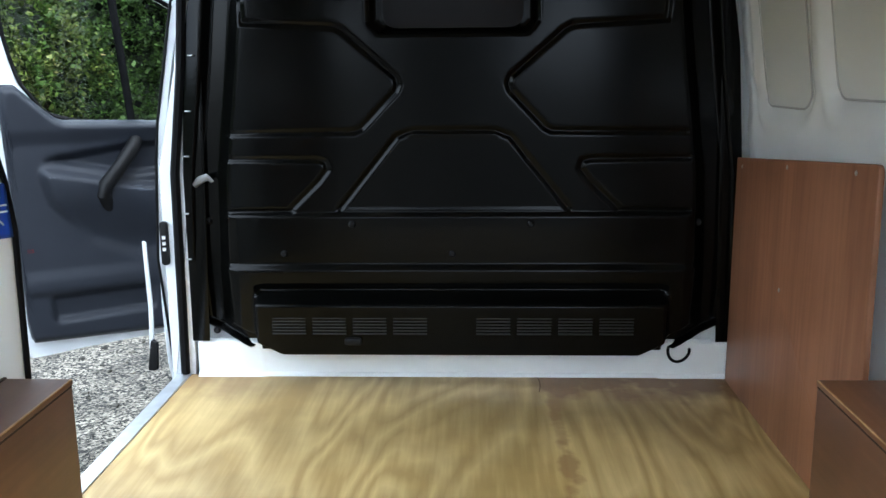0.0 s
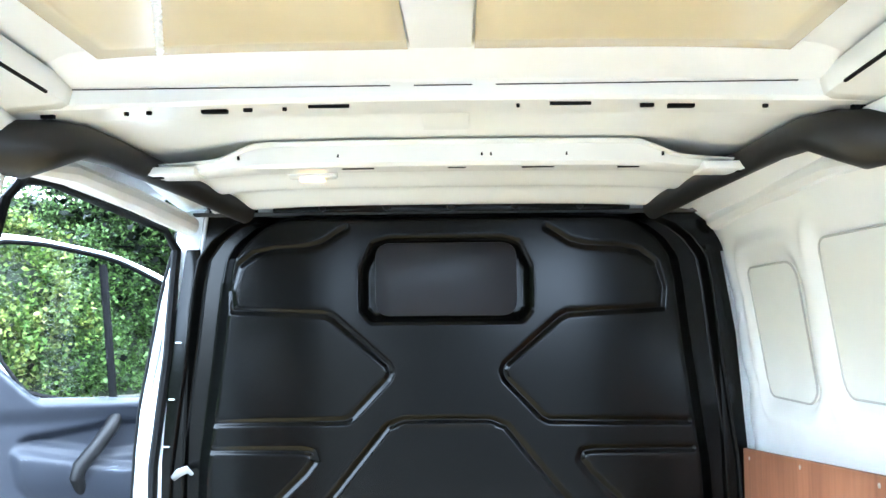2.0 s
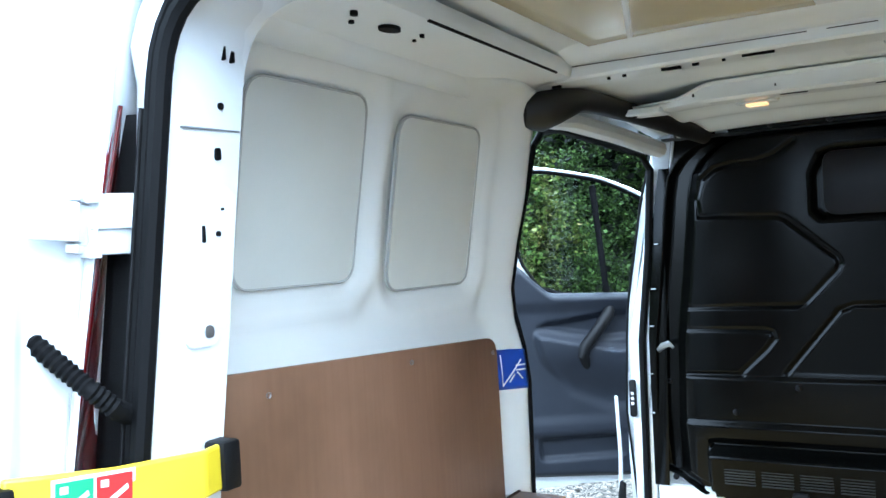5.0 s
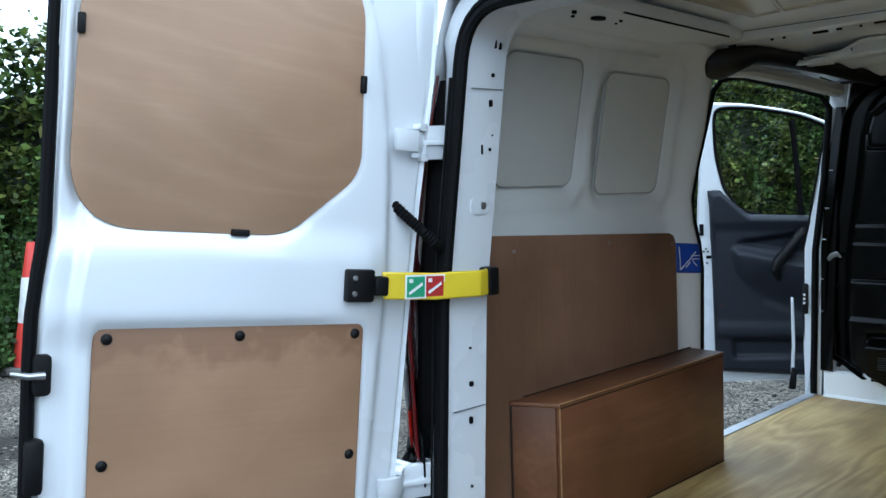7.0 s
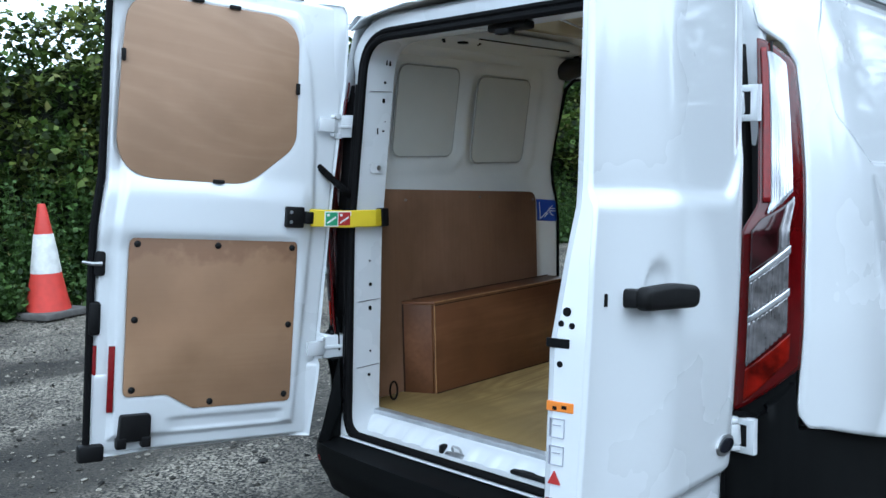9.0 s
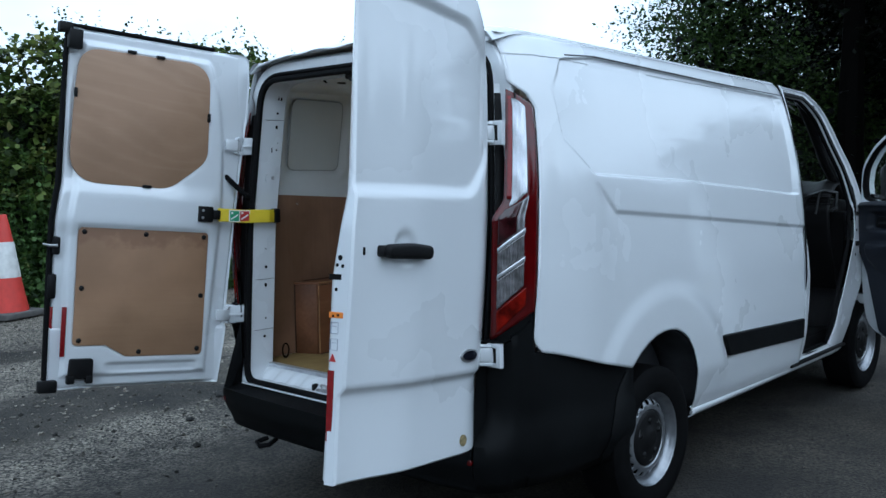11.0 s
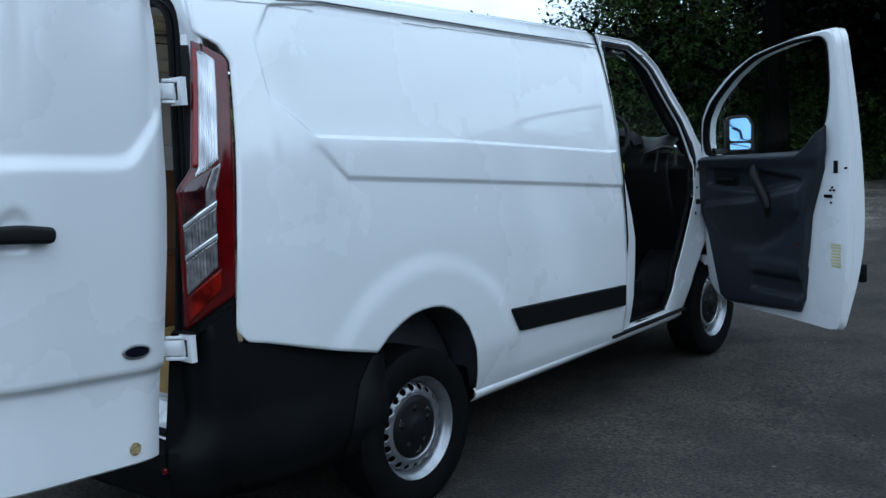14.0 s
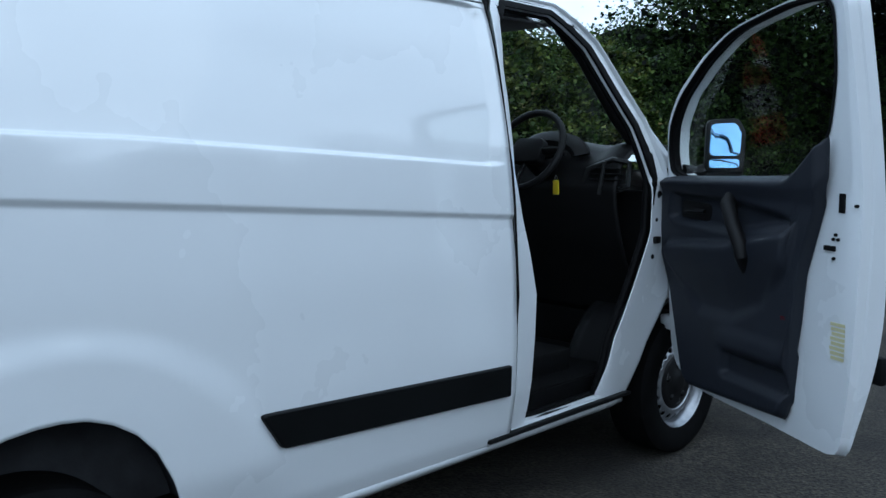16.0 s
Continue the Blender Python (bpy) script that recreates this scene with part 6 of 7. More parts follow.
def outer_skin(u, v):
    w = 0.045 + 0.018 * math.sin(math.pi * ease(v, -0.3, 1.5)) - 0.045 * ease(u, 0.55, 0.86) - 0.062 * (1 - ease(u, 0.05, 0.29)) ** 2
    d = poly_distance((u, v), OUTER_PANEL)
    w -= 0.014 * (1 - ease(d, -0.035, 0.002))
    w -= 0.020 * (1 - ease(v, 0.052, 0.078))
    w += 0.010 * (1 - ease(v, -0.25, 0.05))
    for q in ((0.642, 0.505),):
        r = math.hypot((u - q[0]) / 0.048, (v - q[1]) / 0.056)
        w -= 0.014 * (1 - ease(r, 0.7, 1.05))
    return w


UPPER = rounded([(0.215, 0.855), (0.395, 0.708), (0.848, 0.710), (0.838, 1.10), (0.824, 1.300), (0.225, 1.308)], [0.11, 0.16, 0.145, 0.05, 0.10, 0.12], 10)
LOWER = rounded([(0.190, -0.072), (0.555, -0.072), (0.645, -0.018), (0.790, -0.018), (0.790, 0.515), (0.190, 0.515)], [0.02, 0.03, 0.03, 0.02, 0.02, 0.02], 4)


def inner_relief(u, v):
    w = -0.030
    w += 0.022 * (1 - ease(poly_distance((u, v), UPPER), -0.010, 0.012)) * 0.4
    w += 0.022 * (1 - ease(poly_distance((u, v), LOWER), -0.008, 0.008)) * 0.5
    # raised web between the openings and outer border step
    w -= 0.020 * (1 - ease(abs(v - 0.60), 0.05, 0.14)) * ease(u, 0.12, 0.2) * (1 - ease(u, 0.84, 0.92))
    w += 0.020 * (1 - ease(min(u - door_u0(v), door_u1(v) - u, v + 0.215, 1.385 - v), 0.045, 0.075))
    w += 0.012 * (1 - ease(abs(v + 0.125), 0.012, 0.03)) * (1 - ease(u, 0.60, 0.66)) * ease(u, 0.2, 0.24)
    return w


def plain_inner(u, v):
    return lerp(v, [0.40, 0.66], [-0.074, -0.034]) + lerp(v, [0.40, 0.66], [0.045, 0.022]) * (1 - ease(u, 0.08, 0.5))


rdoor = door_shell("rear_door", DOOR_R, outer_skin, plain_inner, "open white rear door with a black handle", start=right_u0, stop=right_u1)
ldoor = door_shell("rear_door", DOOR_L, outer_skin, inner_relief, "open white rear door with plywood inner panels", start=left_u0)


def put(parent, name, geo, material, label="", smooth=True, angle=35):
    return part(name, geo, material, parent, label, smooth=smooth, angle=angle)


def right_door_parts():
    d = rdoor
    grip = slab(rounded([(0.553, 0.469), (0.752, 0.469), (0.755, 0.513), (0.640, 0.520), (0.550, 0.513)], [0.02, 0.02, 0.02, 0.3, 0.02], 5), 0.018, 0.050, 0.012, seg=4)
    for p in grip.verts:
        p.co.z += lerp(p.co.x, [0.55, 0.76], [0.052, 0.026])
    for u in (0.572, 0.742):
        put(d, "handle_foot", rbox(u - 0.016, u + 0.016, 0.474, 0.510, outer_skin(u, 0.43) - 0.020, outer_skin(u, 0.43) + 0.026, 0.008), BLACK)
    put(d, "handle", grip, BLACK, "black plastic door handle")
    bw = outer_skin(0.257, 0.136)
    put(d, "badge", slab([(0.262 + 0.052 * math.cos(a), 0.136 + 0.024 * math.sin(a)) for a in np.linspace(0, 2 * math.pi, 33)[:-1]], bw - 0.012, bw + 0.006, 0.003), STEEL, "chrome-edged oval badge")
    put(d, "badge_face", slab([(0.262 + 0.043 * math.cos(a), 0.136 + 0.0165 * math.sin(a)) for a in np.linspace(0, 2 * math.pi, 33)[:-1]], bw, bw + 0.009, 0.002), mat("badge_navy", (0.003, 0.004, 0.010), 0.2, spec=0.3), "dark blue oval badge face")
    ew = 0.010
    # free edge: lock slot, holes and printed labels
    def on_edge(v, w0, w1, h, name, material, lab="", proud=0.002):
        ue = right_u1(v)
        w0, w1 = w0 * 0.92, w1 * 0.92
        return put(d, name, rbox(ue - 0.004, ue + proud, v - h / 2, v + h / 2, w0, w1, 0.001, 1), material, lab)
    for v, wc, r in ((0.468, -0.034, 0.0075), (0.446, -0.046, 0.0052), (0.443, -0.022, 0.0052), (0.372, -0.046, 0.0052)):
        ue, wc = right_u1(v), wc * 0.92
        put(d, "hole", spun([(0.0, ue + 0.0022), (r, ue + 0.0022), (r * 1.15, ue + 0.001), (r * 1.15, ue - 0.003)], 14, "x", (0, v, wc)), RUBBER)
    on_edge(0.410, -0.078, -0.026, 0.017, "lock_slot", RUBBER, "dark lock slot")
    on_edge(0.295, -0.072, -0.012, 0.018, "sticker", ORANGE, "orange warning sticker", 0.0022)
    on_edge(0.292, -0.058, -0.048, 0.007, "sticker_print", RUBBER, "", 0.003)
    on_edge(0.295, -0.038, -0.026, 0.007, "sticker_print", RUBBER, "", 0.003)
    for v in (0.255, 0.205):
        for a, b, h, dv in ((-0.064, -0.030, 0.0016, 0.018), (-0.064, -0.030, 0.0016, -0.016), (-0.064, -0.0625, 0.034, 0.001), (-0.0315, -0.030, 0.034, 0.001), (-0.056, -0.038, 0.0016, 0.006)):
            on_edge(v + dv, a, b, h, "sticker_print", mat("grey_print", (0.35, 0.36, 0.42), 0.5), "", 0.0025)
    ue = right_u1(0.165)
    put(d, "warning_triangle", slab([(0.154, -0.058), (0.154, -0.032), (0.178, -0.045)], ue - 0.002, ue + 0.003, 0, "yzx"), REDP, "red warning triangle")
    on_edge(0.02, -0.066, -0.040, 0.215, "reflector_strip", REDREF, "red reflector strip", 0.003)
    # small dark recess on the skin beside the edge and bottom sticker
    put(d, "buffer", rbox(0.808, 0.816, 0.478, 0.502, outer_skin(0.812, 0.49) - 0.004, outer_skin(0.812, 0.49) + 0.004, 0.002), RUBBER)
    sw = outer_skin(0.30, -0.165)
    put(d, "round_sticker", slab([(0.255 + 0.02 * math.cos(a), -0.165 + 0.02 * math.sin(a)) for a in np.linspace(0, 2 * math.pi, 25)[:-1]], sw - 0.008, sw + 0.004, 0), mat("worn_gold", (0.30, 0.24, 0.12), 0.4, vary=0.6, scale=90), "worn round dealer sticker")


right_door_parts()


def left_door_parts():
    d = ldoor
    put(d, "upper_panel", slab(UPPER, -0.034, -0.022, 0.002), TANPLY, "tan plywood upper door panel")
    put(d, "lower_panel", slab(LOWER, -0.034, -0.020, 0.002), LOWERPLY, "tan plywood lower door panel with a damp stain")
    for u, v, a in ((0.47, 1.308, 0), (0.60, 1.312, 0), (0.835, 1.10, 1), (0.222, 1.06, 1), (0.50, 0.712, 0)):
        hu, hv = (0.007, 0.020) if a else (0.020, 0.007)
        put(d, "panel_clip", rbox(u - hu, u + hu, v - hv, v + hv, -0.043, -0.030, 0.003), BLACK, "black plastic clip")
    for u, v in ((0.765, 0.492), (0.49, 0.492), (0.212, 0.490), (0.765, 0.24), (0.212, 0.21), (0.765, 0.005), (0.495, -0.052), (0.215, -0.045)):
        put(d, "push_pin", spun([(0.0, -0.041), (0.007, -0.040), (0.0115, -0.036), (0.0115, -0.032)], 14, "z", (u, v, 0)), BLACK)
    put(d, "strap_bracket", rbox(0.185, 0.255, 0.565, 0.640, -0.072, -0.046, 0.006), BLACK, "black check strap bracket")
    for u, v in ((0.238, 0.585), (0.238, 0.62)):
        put(d, "screw", spun([(0.0, -0.076), (0.005, -0.076), (0.007, -0.071)], 10, "z", (u, v, 0)), STEEL)
    put(d, "strap_bracket", rbox(0.150, 0.186, 0.580, 0.625, -0.076, -0.05, 0.006), BLACK)
    put(d, "lock_cover", slab(rounded([(0.70, -0.165), (0.805, -0.165), (0.80, -0.075), (0.70, -0.075)], 0.012), -0.055, -0.02, 0.004), BLACK, "black lower lock cover")
    put(d, "lock_foot", rbox(0.70, 0.73, -0.185, -0.15, -0.062, -0.03, 0.004), BLACK)
    put(d, "lock_foot", rbox(0.78, 0.812, -0.185, -0.15, -0.062, -0.03, 0.004), BLACK)
    put(d, "bottom_lock", rbox(0.845, 0.925, -0.225, -0.17, -0.04, 0.0, 0.008), BLACK, "black bottom corner bump stop")
    put(d, "top_lock", rbox(0.82, 0.88, 1.285, 1.37, -0.06, -0.02, 0.008), BLACK, "black upper lock")
    put(d, "top_lock", rbox(0.855, 0.915, 1.355, 1.40, -0.03, 0.015, 0.008), BLACK)
    put(d, "reflector_strip", rbox(0.822, 0.842, -0.065, 0.155, -0.034, -0.028, 0.001), REDREF, "red reflector strip")
    put(d, "edge_reflector", rbox(0.875, 0.8935, -0.065, 0.155, -0.012, 0.0, 0.001), REDREF)
    put(d, "latch_body", slab(rounded([(0.862, 0.385), (0.895, 0.385), (0.895, 0.465), (0.862, 0.465)], 0.012), -0.030, -0.012, 0.003), BLACK, "black latch body")
    put(d, "latch_lever", tube([(0.875, 0.425, -0.03), (0.905, 0.425, -0.035), (0.935, 0.43, -0.028)], [0.008, 0.007, 0.004], 10), STEEL, "bare steel latch lever")
    put(d, "edge_latch", rbox(0.868, 0.905, 0.19, 0.30, -0.026, 0.01, 0.010), BLACK, "black edge latch")
    seal = [(door_u1(v) + 0.008, v, -0.004) for v in np.linspace(-0.20, 1.36, 20)]
    put(d, "edge_seal", tube(seal, 0.013, 8), RUBBER, "black rubber edge seal")
    top_seal = [(u, 1.392, 0.0) for u in np.linspace(0.2, 0.86, 8)]
    put(d, "edge_seal", tube(top_seal, 0.010, 8), RUBBER)


left_door_parts()


def hinges():
    for s, dm in ((1, DOOR_R), (-1, DOOR_L)):
        for z in (0.818, 1.645):
            h_ob = new("door_hinge")
            h_ob.parent = van
            tagged(h_ob, "white painted door hinge")
            y = lerp(z, [0.818, 1.645], [0.092, 0.152])
            x = s * lerp(z, [0.818, 1.645], [0.836, 0.806])
            bracket = [(x - s * 0.02, z - 0.045), (x + s * 0.042, z - 0.045), (x + s * 0.042, z + 0.045), (x - s * 0.02, z + 0.045), (x - s * 0.02, z + 0.028), (x + s * 0.022, z + 0.028), (x + s * 0.022, z - 0.028), (x - s * 0.02, z - 0.028)]
            part("hinge_plate", slab(bracket, y - 0.034, y - 0.010, 0.003, "xzy"), PAINT, h_ob)
            if s > 0:
                part("hinge_gap", rbox(x - 0.010, x + 0.023, y - 0.029, y - 0.008, z - 0.029, z + 0.029, 0.001, 1), BLACK, h_ob)
            if s < 0:
                part("hinge_leaf", slab([(-0.862, y - 0.09), (-0.842, y - 0.10), (-0.775, y + 0.062), (-0.795, y + 0.075)], z - 0.042, z + 0.042, 0.004), PAINT, h_ob)
                part("hinge_rib", slab([(-0.835, y - 0.085), (-0.815, y - 0.06), (-0.772, y + 0.05), (-0.79, y + 0.055)], z - 0.007, z + 0.007, 0.003), PAINT, h_ob)
            part("hinge_knuckle", spun([(0.0, -0.027), (0.007, -0.027), (0.009, -0.024), (0.009, 0.024), (0.007, 0.027), (0.0, 0.027)], 14, "z", (x - s * 0.004, y - 0.030, z)), PAINT, h_ob)
            local = dm.inverted() @ Vector((x, y - 0.02, z))
            # broad curved arm reaching round to the inside of the door
            line = [(local.x, local.z), (local.x + 0.02, local.z - 0.012), (0.075, -0.035), (0.105, -0.040), (0.13, -0.036)]
            n = [Vector(p) for p in line]
            left, right = [], []
            for k, p in enumerate(n):
                d = (n[min(k + 1, 4)] - n[max(k - 1, 0)]).normalized() * 0.009
                left.append((p.x - d.y, p.y + d.x))
                right.append((p.x + d.y, p.y - d.x))
            part("hinge_arm", slab(left + right[::-1], local.y - 0.026, local.y + 0.026, 0.004, "xzy"), PAINT, h_ob, m=dm)
            part("hinge_lug", slab(left[:3] + right[:3][::-1], local.y - 0.040, local.y - 0.028, 0.003, "xzy"), PAINT, h_ob, m=dm)
            part("hinge_lug", slab(left[:3] + right[:3][::-1], local.y + 0.028, local.y + 0.040, 0.003, "xzy"), PAINT, h_ob, m=dm)


hinges()


def check_strap():
    """Yellow door check strap from the left door to the rear frame."""
    strap = new("check_strap")
    strap.parent = van
    tagged(strap, "yellow plastic door check strap with coloured instruction label")
    a = DOOR_L @ Vector((0.16, 0.603, -0.062))
    b = Vector((-0.715, 0.245, 1.300))
    mid = Vector((-0.735, 0.10, 1.303))
    e = Vector((-0.70, 0.215, 1.30))
    path = [a, a.lerp(mid, 0.35), a.lerp(mid, 0.7), mid, mid.lerp(b, 0.5) + Vector((0.012, 0, 0)), e, b + Vector((0.0, 0.03, 0))]
    verts, faces = [], []
    for k, p in enumerate(path):
        d = (path[min(k + 1, len(path) - 1)] - path[max(k - 1, 0)]).normalized()
        n = Vector((-d.y, d.x, 0)).normalized()
        for h, t in ((-0.032, -0.006), (0.032, -0.006), (0.032, 0.006), (-0.032, 0.006)):
            verts.append(p + Vector((0, 0, h)) + n * t)
    for k in range(len(path) - 1):
        for q in range(4):
            faces.append((k * 4 + q, k * 4 + (q + 1) % 4, (k + 1) * 4 + (q + 1) % 4, (k + 1) * 4 + q))
    faces += [(0, 1, 2, 3), tuple(len(path) * 4 - 4 + q for q in range(4))]
    ob = part("strap", (verts, faces), YELLOW, strap, "yellow plastic strap", angle=20)
    bv = ob.modifiers.new("bevel", "BEVEL")
    bv.width, bv.segments = 0.004, 2
    part("strap_end", rbox(b.x - 0.02, b.x + 0.02, b.y + 0.005, b.y + 0.04, 1.265, 1.335, 0.006), BLACK, strap, "black strap end")
    # label: green and red squares with white signs
    d = (mid - a).normalized()
    n = Vector((d.y, -d.x, 0)).normalized()
    if n.x < 0:
        n = -n
    m = Matrix((d, Vector((0, 0, 1)), n)).transposed().to_4x4()
    m.translation = a.lerp(mid, 0.78) + n * 0.0075
    for q, material in ((-0.5, GREEN), (0.5, REDP)):
        part("label_field", rbox(q * 0.05 - 0.023, q * 0.05 + 0.023, -0.024, 0.024, -0.001, 0.0008, 0), material, strap, m=m)
        part("label_sign", rbox(q * 0.05 - 0.018, q * 0.05 - 0.008, 0.010, 0.019, 0.0005, 0.0015, 0), WHITE, strap, m=m)
        part("label_sign", slab([(q * 0.05 - 0.016, -0.018), (q * 0.05 + 0.018, 0.004), (q * 0.05 + 0.016, 0.010), (q * 0.05 - 0.018, -0.012)], 0.0005, 0.0015, 0), WHITE, strap, m=m)
    part("label_border", rbox(-0.052, 0.052, -0.028, 0.028, -0.003, -0.0005, 0), WHITE, strap, m=m)
    hose = [(-0.845, 0.05, 1.515), (-0.825, 0.055, 1.50), (-0.79, 0.072, 1.465), (-0.76, 0.088, 1.435), (-0.745, 0.115, 1.405), (-0.765, 0.15, 1.39)]
    fine = [Vector(hose[0]).lerp(Vector(hose[0]), 0)]
    for p, q in zip(hose, hose[1:]):
        fine += [Vector(p).lerp(Vector(q), t) for t in np.linspace(0.1, 1.0, 10)]
    part("cable_conduit", tube(fine, [0.0145 if k % 2 else 0.0115 for k in range(len(fine))], 10), RUBBER, van, "black corrugated cable conduit")


check_strap()


# ---- tail lamps ----
def lamp_edges(z):
    inner_x = lerp(z, [0.86, 0.95, 1.33, 1.395, 1.60, 1.81], [0.806, 0.812, 0.826, 0.846, 0.828, 0.805])
    inner_y = lerp(z, [0.86, 1.33, 1.395, 1.60, 1.81], [0.090, 0.085, 0.131, 0.165, 0.198])
    outer_y = lerp(z, [0.86, 0.975, 1.21, 1.352, 1.742, 1.79, 1.81], [0.205, 0.211, 0.234, 0.250, 0.296, 0.27, 0.24])
    return inner_x, inner_y, outer_y


def lamp_point(c, z, lift=0.0):
    xi, yi, yo = lamp_edges(z)
    xo = side_x(max(yo, 0.18), z) + 0.003
    t = c
    px = (1 - t) ** 2 * xi + 2 * t * (1 - t) * (0.45 * xi + 0.55 * xo + 0.012) + t * t * xo
    py = (1 - t) ** 2 * yi + 2 * t * (1 - t) * (0.75 * yi + 0.25 * yo) + t * t * yo
    n = Vector((yo - yi, -(xo - xi), 0)).normalized()
    return Vector((px, py, z)) + n * lift


def tail_lamp(s):
    lamp = new("tail_lamp")
    lamp.parent = van
    tagged(lamp, "tall red and clear tail lamp cluster")

    def patch(name, c0, c1, zlo, zhi, lift, material, label="", nu=10, nv=40, ribs=0.0):
        def fn(u, v):
            a, b = zlo(u), zhi(u)
            z = a + (b - a) * v
            c = c0(z) + (c1(z) - c0(z)) * u
            l = lift + ribs * math.sin(u * 60)
            p = lamp_point(c, z, l)
            return (s * p.x, p.y, p.z)
        ob = part(name, sheet(nu, nv, fn), material, lamp, label, angle=50)
        so = ob.modifiers.new("solid", "SOLIDIFY")
        so.thickness = 0.006
    k = lambda v: (lambda z: v)
    patch("red_lens", k(0.0), k(1.0), lambda u: 0.865 + 0.11 * u, lambda u: 1.81 - 0.05 * u * u, 0.0, RED, "glossy red outer lens", 16, 60)
    patch("red_border", k(0.06), k(0.22), lambda u: 1.40, lambda u: 1.785, 0.009, REDREF, "bright red inner border", 6, 30)
    patch("clear_lens", k(0.24), k(0.68), lambda u: 1.372 + 0.052 * u, lambda u: 1.775 - 0.03 * u * u, 0.010, CLEAR, "clear ribbed upper lens", 60, 30, 0.0016)
    patch("smoked_lens", lambda z: lerp(z, [1.33, 1.39], [0.12, 0.24]), k(0.56), lambda u: 1.225 + 0.045 * u, lambda u: 1.360 + 0.035 * u, 0.010, DARKRED, "smoked red lens", 12, 14)
    patch("grey_lens", k(0.56), k(0.72), lambda u: 1.27 + 0.02 * u, lambda u: 1.393 + 0.017 * u, 0.010, CLEARDARK, "grey ribbed lens", 20, 14, 0.001)
    patch("grey_lens", k(0.12), k(0.72), lambda u: 1.117 + 0.068 * u, lambda u: 1.200 + 0.070 * u, 0.010, CLEARDARK, "grey ribbed indicator lens", 40, 12, 0.0014)
    patch("grey_lens", k(0.12), k(0.72), lambda u: 0.987 + 0.088 * u, lambda u: 1.097 + 0.068 * u, 0.010, CLEARDARK, "grey ribbed reversing lens", 40, 12, 0.0014)
    patch("divider", k(0.11), k(0.73), lambda u: 1.099 + 0.068 * u, lambda u: 1.116 + 0.068 * u, 0.014, CLEAR, "", 12, 3)
    patch("divider", k(0.11), k(0.73), lambda u: 1.200 + 0.072 * u, lambda u: 1.217 + 0.074 * u, 0.014, CLEAR, "", 12, 3)
    patch("bright_lens", k(0.12), k(0.78), lambda u: 0.895 + 0.105 * u, lambda u: 0.980 + 0.088 * u, 0.008, AMBER, "bright red lower lens", 12, 10)
    patch("lamp_housing", k(0.0), k(1.0), k(0.80), lambda u: 0.92 + 0.11 * u, -0.012, CLAD, "black lamp housing", 12, 8)
    return lamp


tail_lamp(1)
tail_lamp(-1)


# ---- side details ----
def side_strip(s):
    pts = rounded([(1.715, 0.572), (2.697, 0.522), (2.697, 0.634), (1.640, 0.686)], [0.03, 0.004, 0.004, 0.01], 4)
    verts, faces = [], []
    n = len(pts)
    for o, sc in ((0.0, 1.0), (0.016, 0.985), (0.020, 0.93)):
        cy, cz = 2.18, 0.604
        for y, z in pts:
            yy = cy + (y - cy) * (1 - (1 - sc) * 0.25)
            zz = cz - 0.05 * (y - cy) + (z - cz + 0.05 * (y - cy)) * sc
            verts.append((s * (side_x(min(max(yy, 1.65), 2.69), zz) + o - 0.002), yy, zz))
    for a in range(2):
        for k in range(n):
            faces.append((a * n + k, a * n + (k + 1) % n, (a + 1) * n + (k + 1) % n, (a + 1) * n + k))
    faces.append(tuple(range(2 * n, 3 * n)))
    part("side_moulding", (verts, faces), CLAD, van, "black plastic side rubbing strip", angle=25)


side_strip(1)


def sill():
    def fn(u, v):
        y = 1.43 + 2.05 * u
        a = v * math.pi
        return (0.945 + 0.022 * math.sin(a) - 0.02 * (1 - v), y, 0.300 + 0.065 * v)
    ob = part("side_sill", sheet(40, 8, fn), PAINT, van, "white painted sill")
    so = ob.modifiers.new("solid", "SOLIDIFY")
    so.thickness = 0.005
    part("sill_step", rbox(0.845, 0.935, 2.66, 3.46, 0.362, 0.374, 0.004), BLACK, van, "black plastic entry step")
    part("underbody", rbox(-0.86, 0.86, 0.3, 3.5, 0.27, 0.44, 0.02), RUBBER, van)


sill()


# ---- front doors ----
def even(loop, per):
    """Each side of the loop cut into the same number of steps."""
    out = []
    for a, b in zip(loop, loop[1:] + loop[:1]):
        out += [tuple(Vector(a).lerp(Vector(b), k / per)) for k in range(per)]
    return out


def soften(loop, times):
    """Rounds a loop of points by repeated averaging."""
    p = np.array(loop)
    for _ in range(times):
        p = (np.roll(p, 1, axis=0) + 2 * p + np.roll(p, -1, axis=0)) / 4
    return [tuple(q) for q in p.tolist()]


SILH = [(0.03, 0.46), (0.20, 0.372), (0.68, 0.358), (1.045, 0.335), (1.085, 0.60), (1.105, 1.00), (1.105, 1.30), (1.090, 1.62), (1.075, 1.930), (0.83, 1.912), (0.50, 1.856), (0.29, 1.762), (0.10, 1.630), (0.0, 1.50), (-0.02, 1.28), (-0.02, 0.90)]
WINDOW = [(0.10, 1.265), (0.22, 1.270), (0.50, 1.275), (0.70, 1.285), (0.86, 1.32), (0.925, 1.40), (0.965, 1.45), (1.010, 1.63), (1.024, 1.894), (0.80, 1.888), (0.50, 1.832), (0.31, 1.738), (0.12, 1.602), (0.035, 1.49), (0.010, 1.38), (0.020, 1.29)]
CARD_U = [0.0, 0.095, 0.20, 0.24, 0.795, 0.828, 0.868, 0.982, 0.988]
CARD_LO = [0.98, 0.79, 0.42, 0.395, 0.415, 0.50, 0.95, 1.31, 1.42]
CARD_HI = [1.262, 1.272, 1.276, 1.277, 1.298, 1.31, 1.335, 1.432, 1.436]
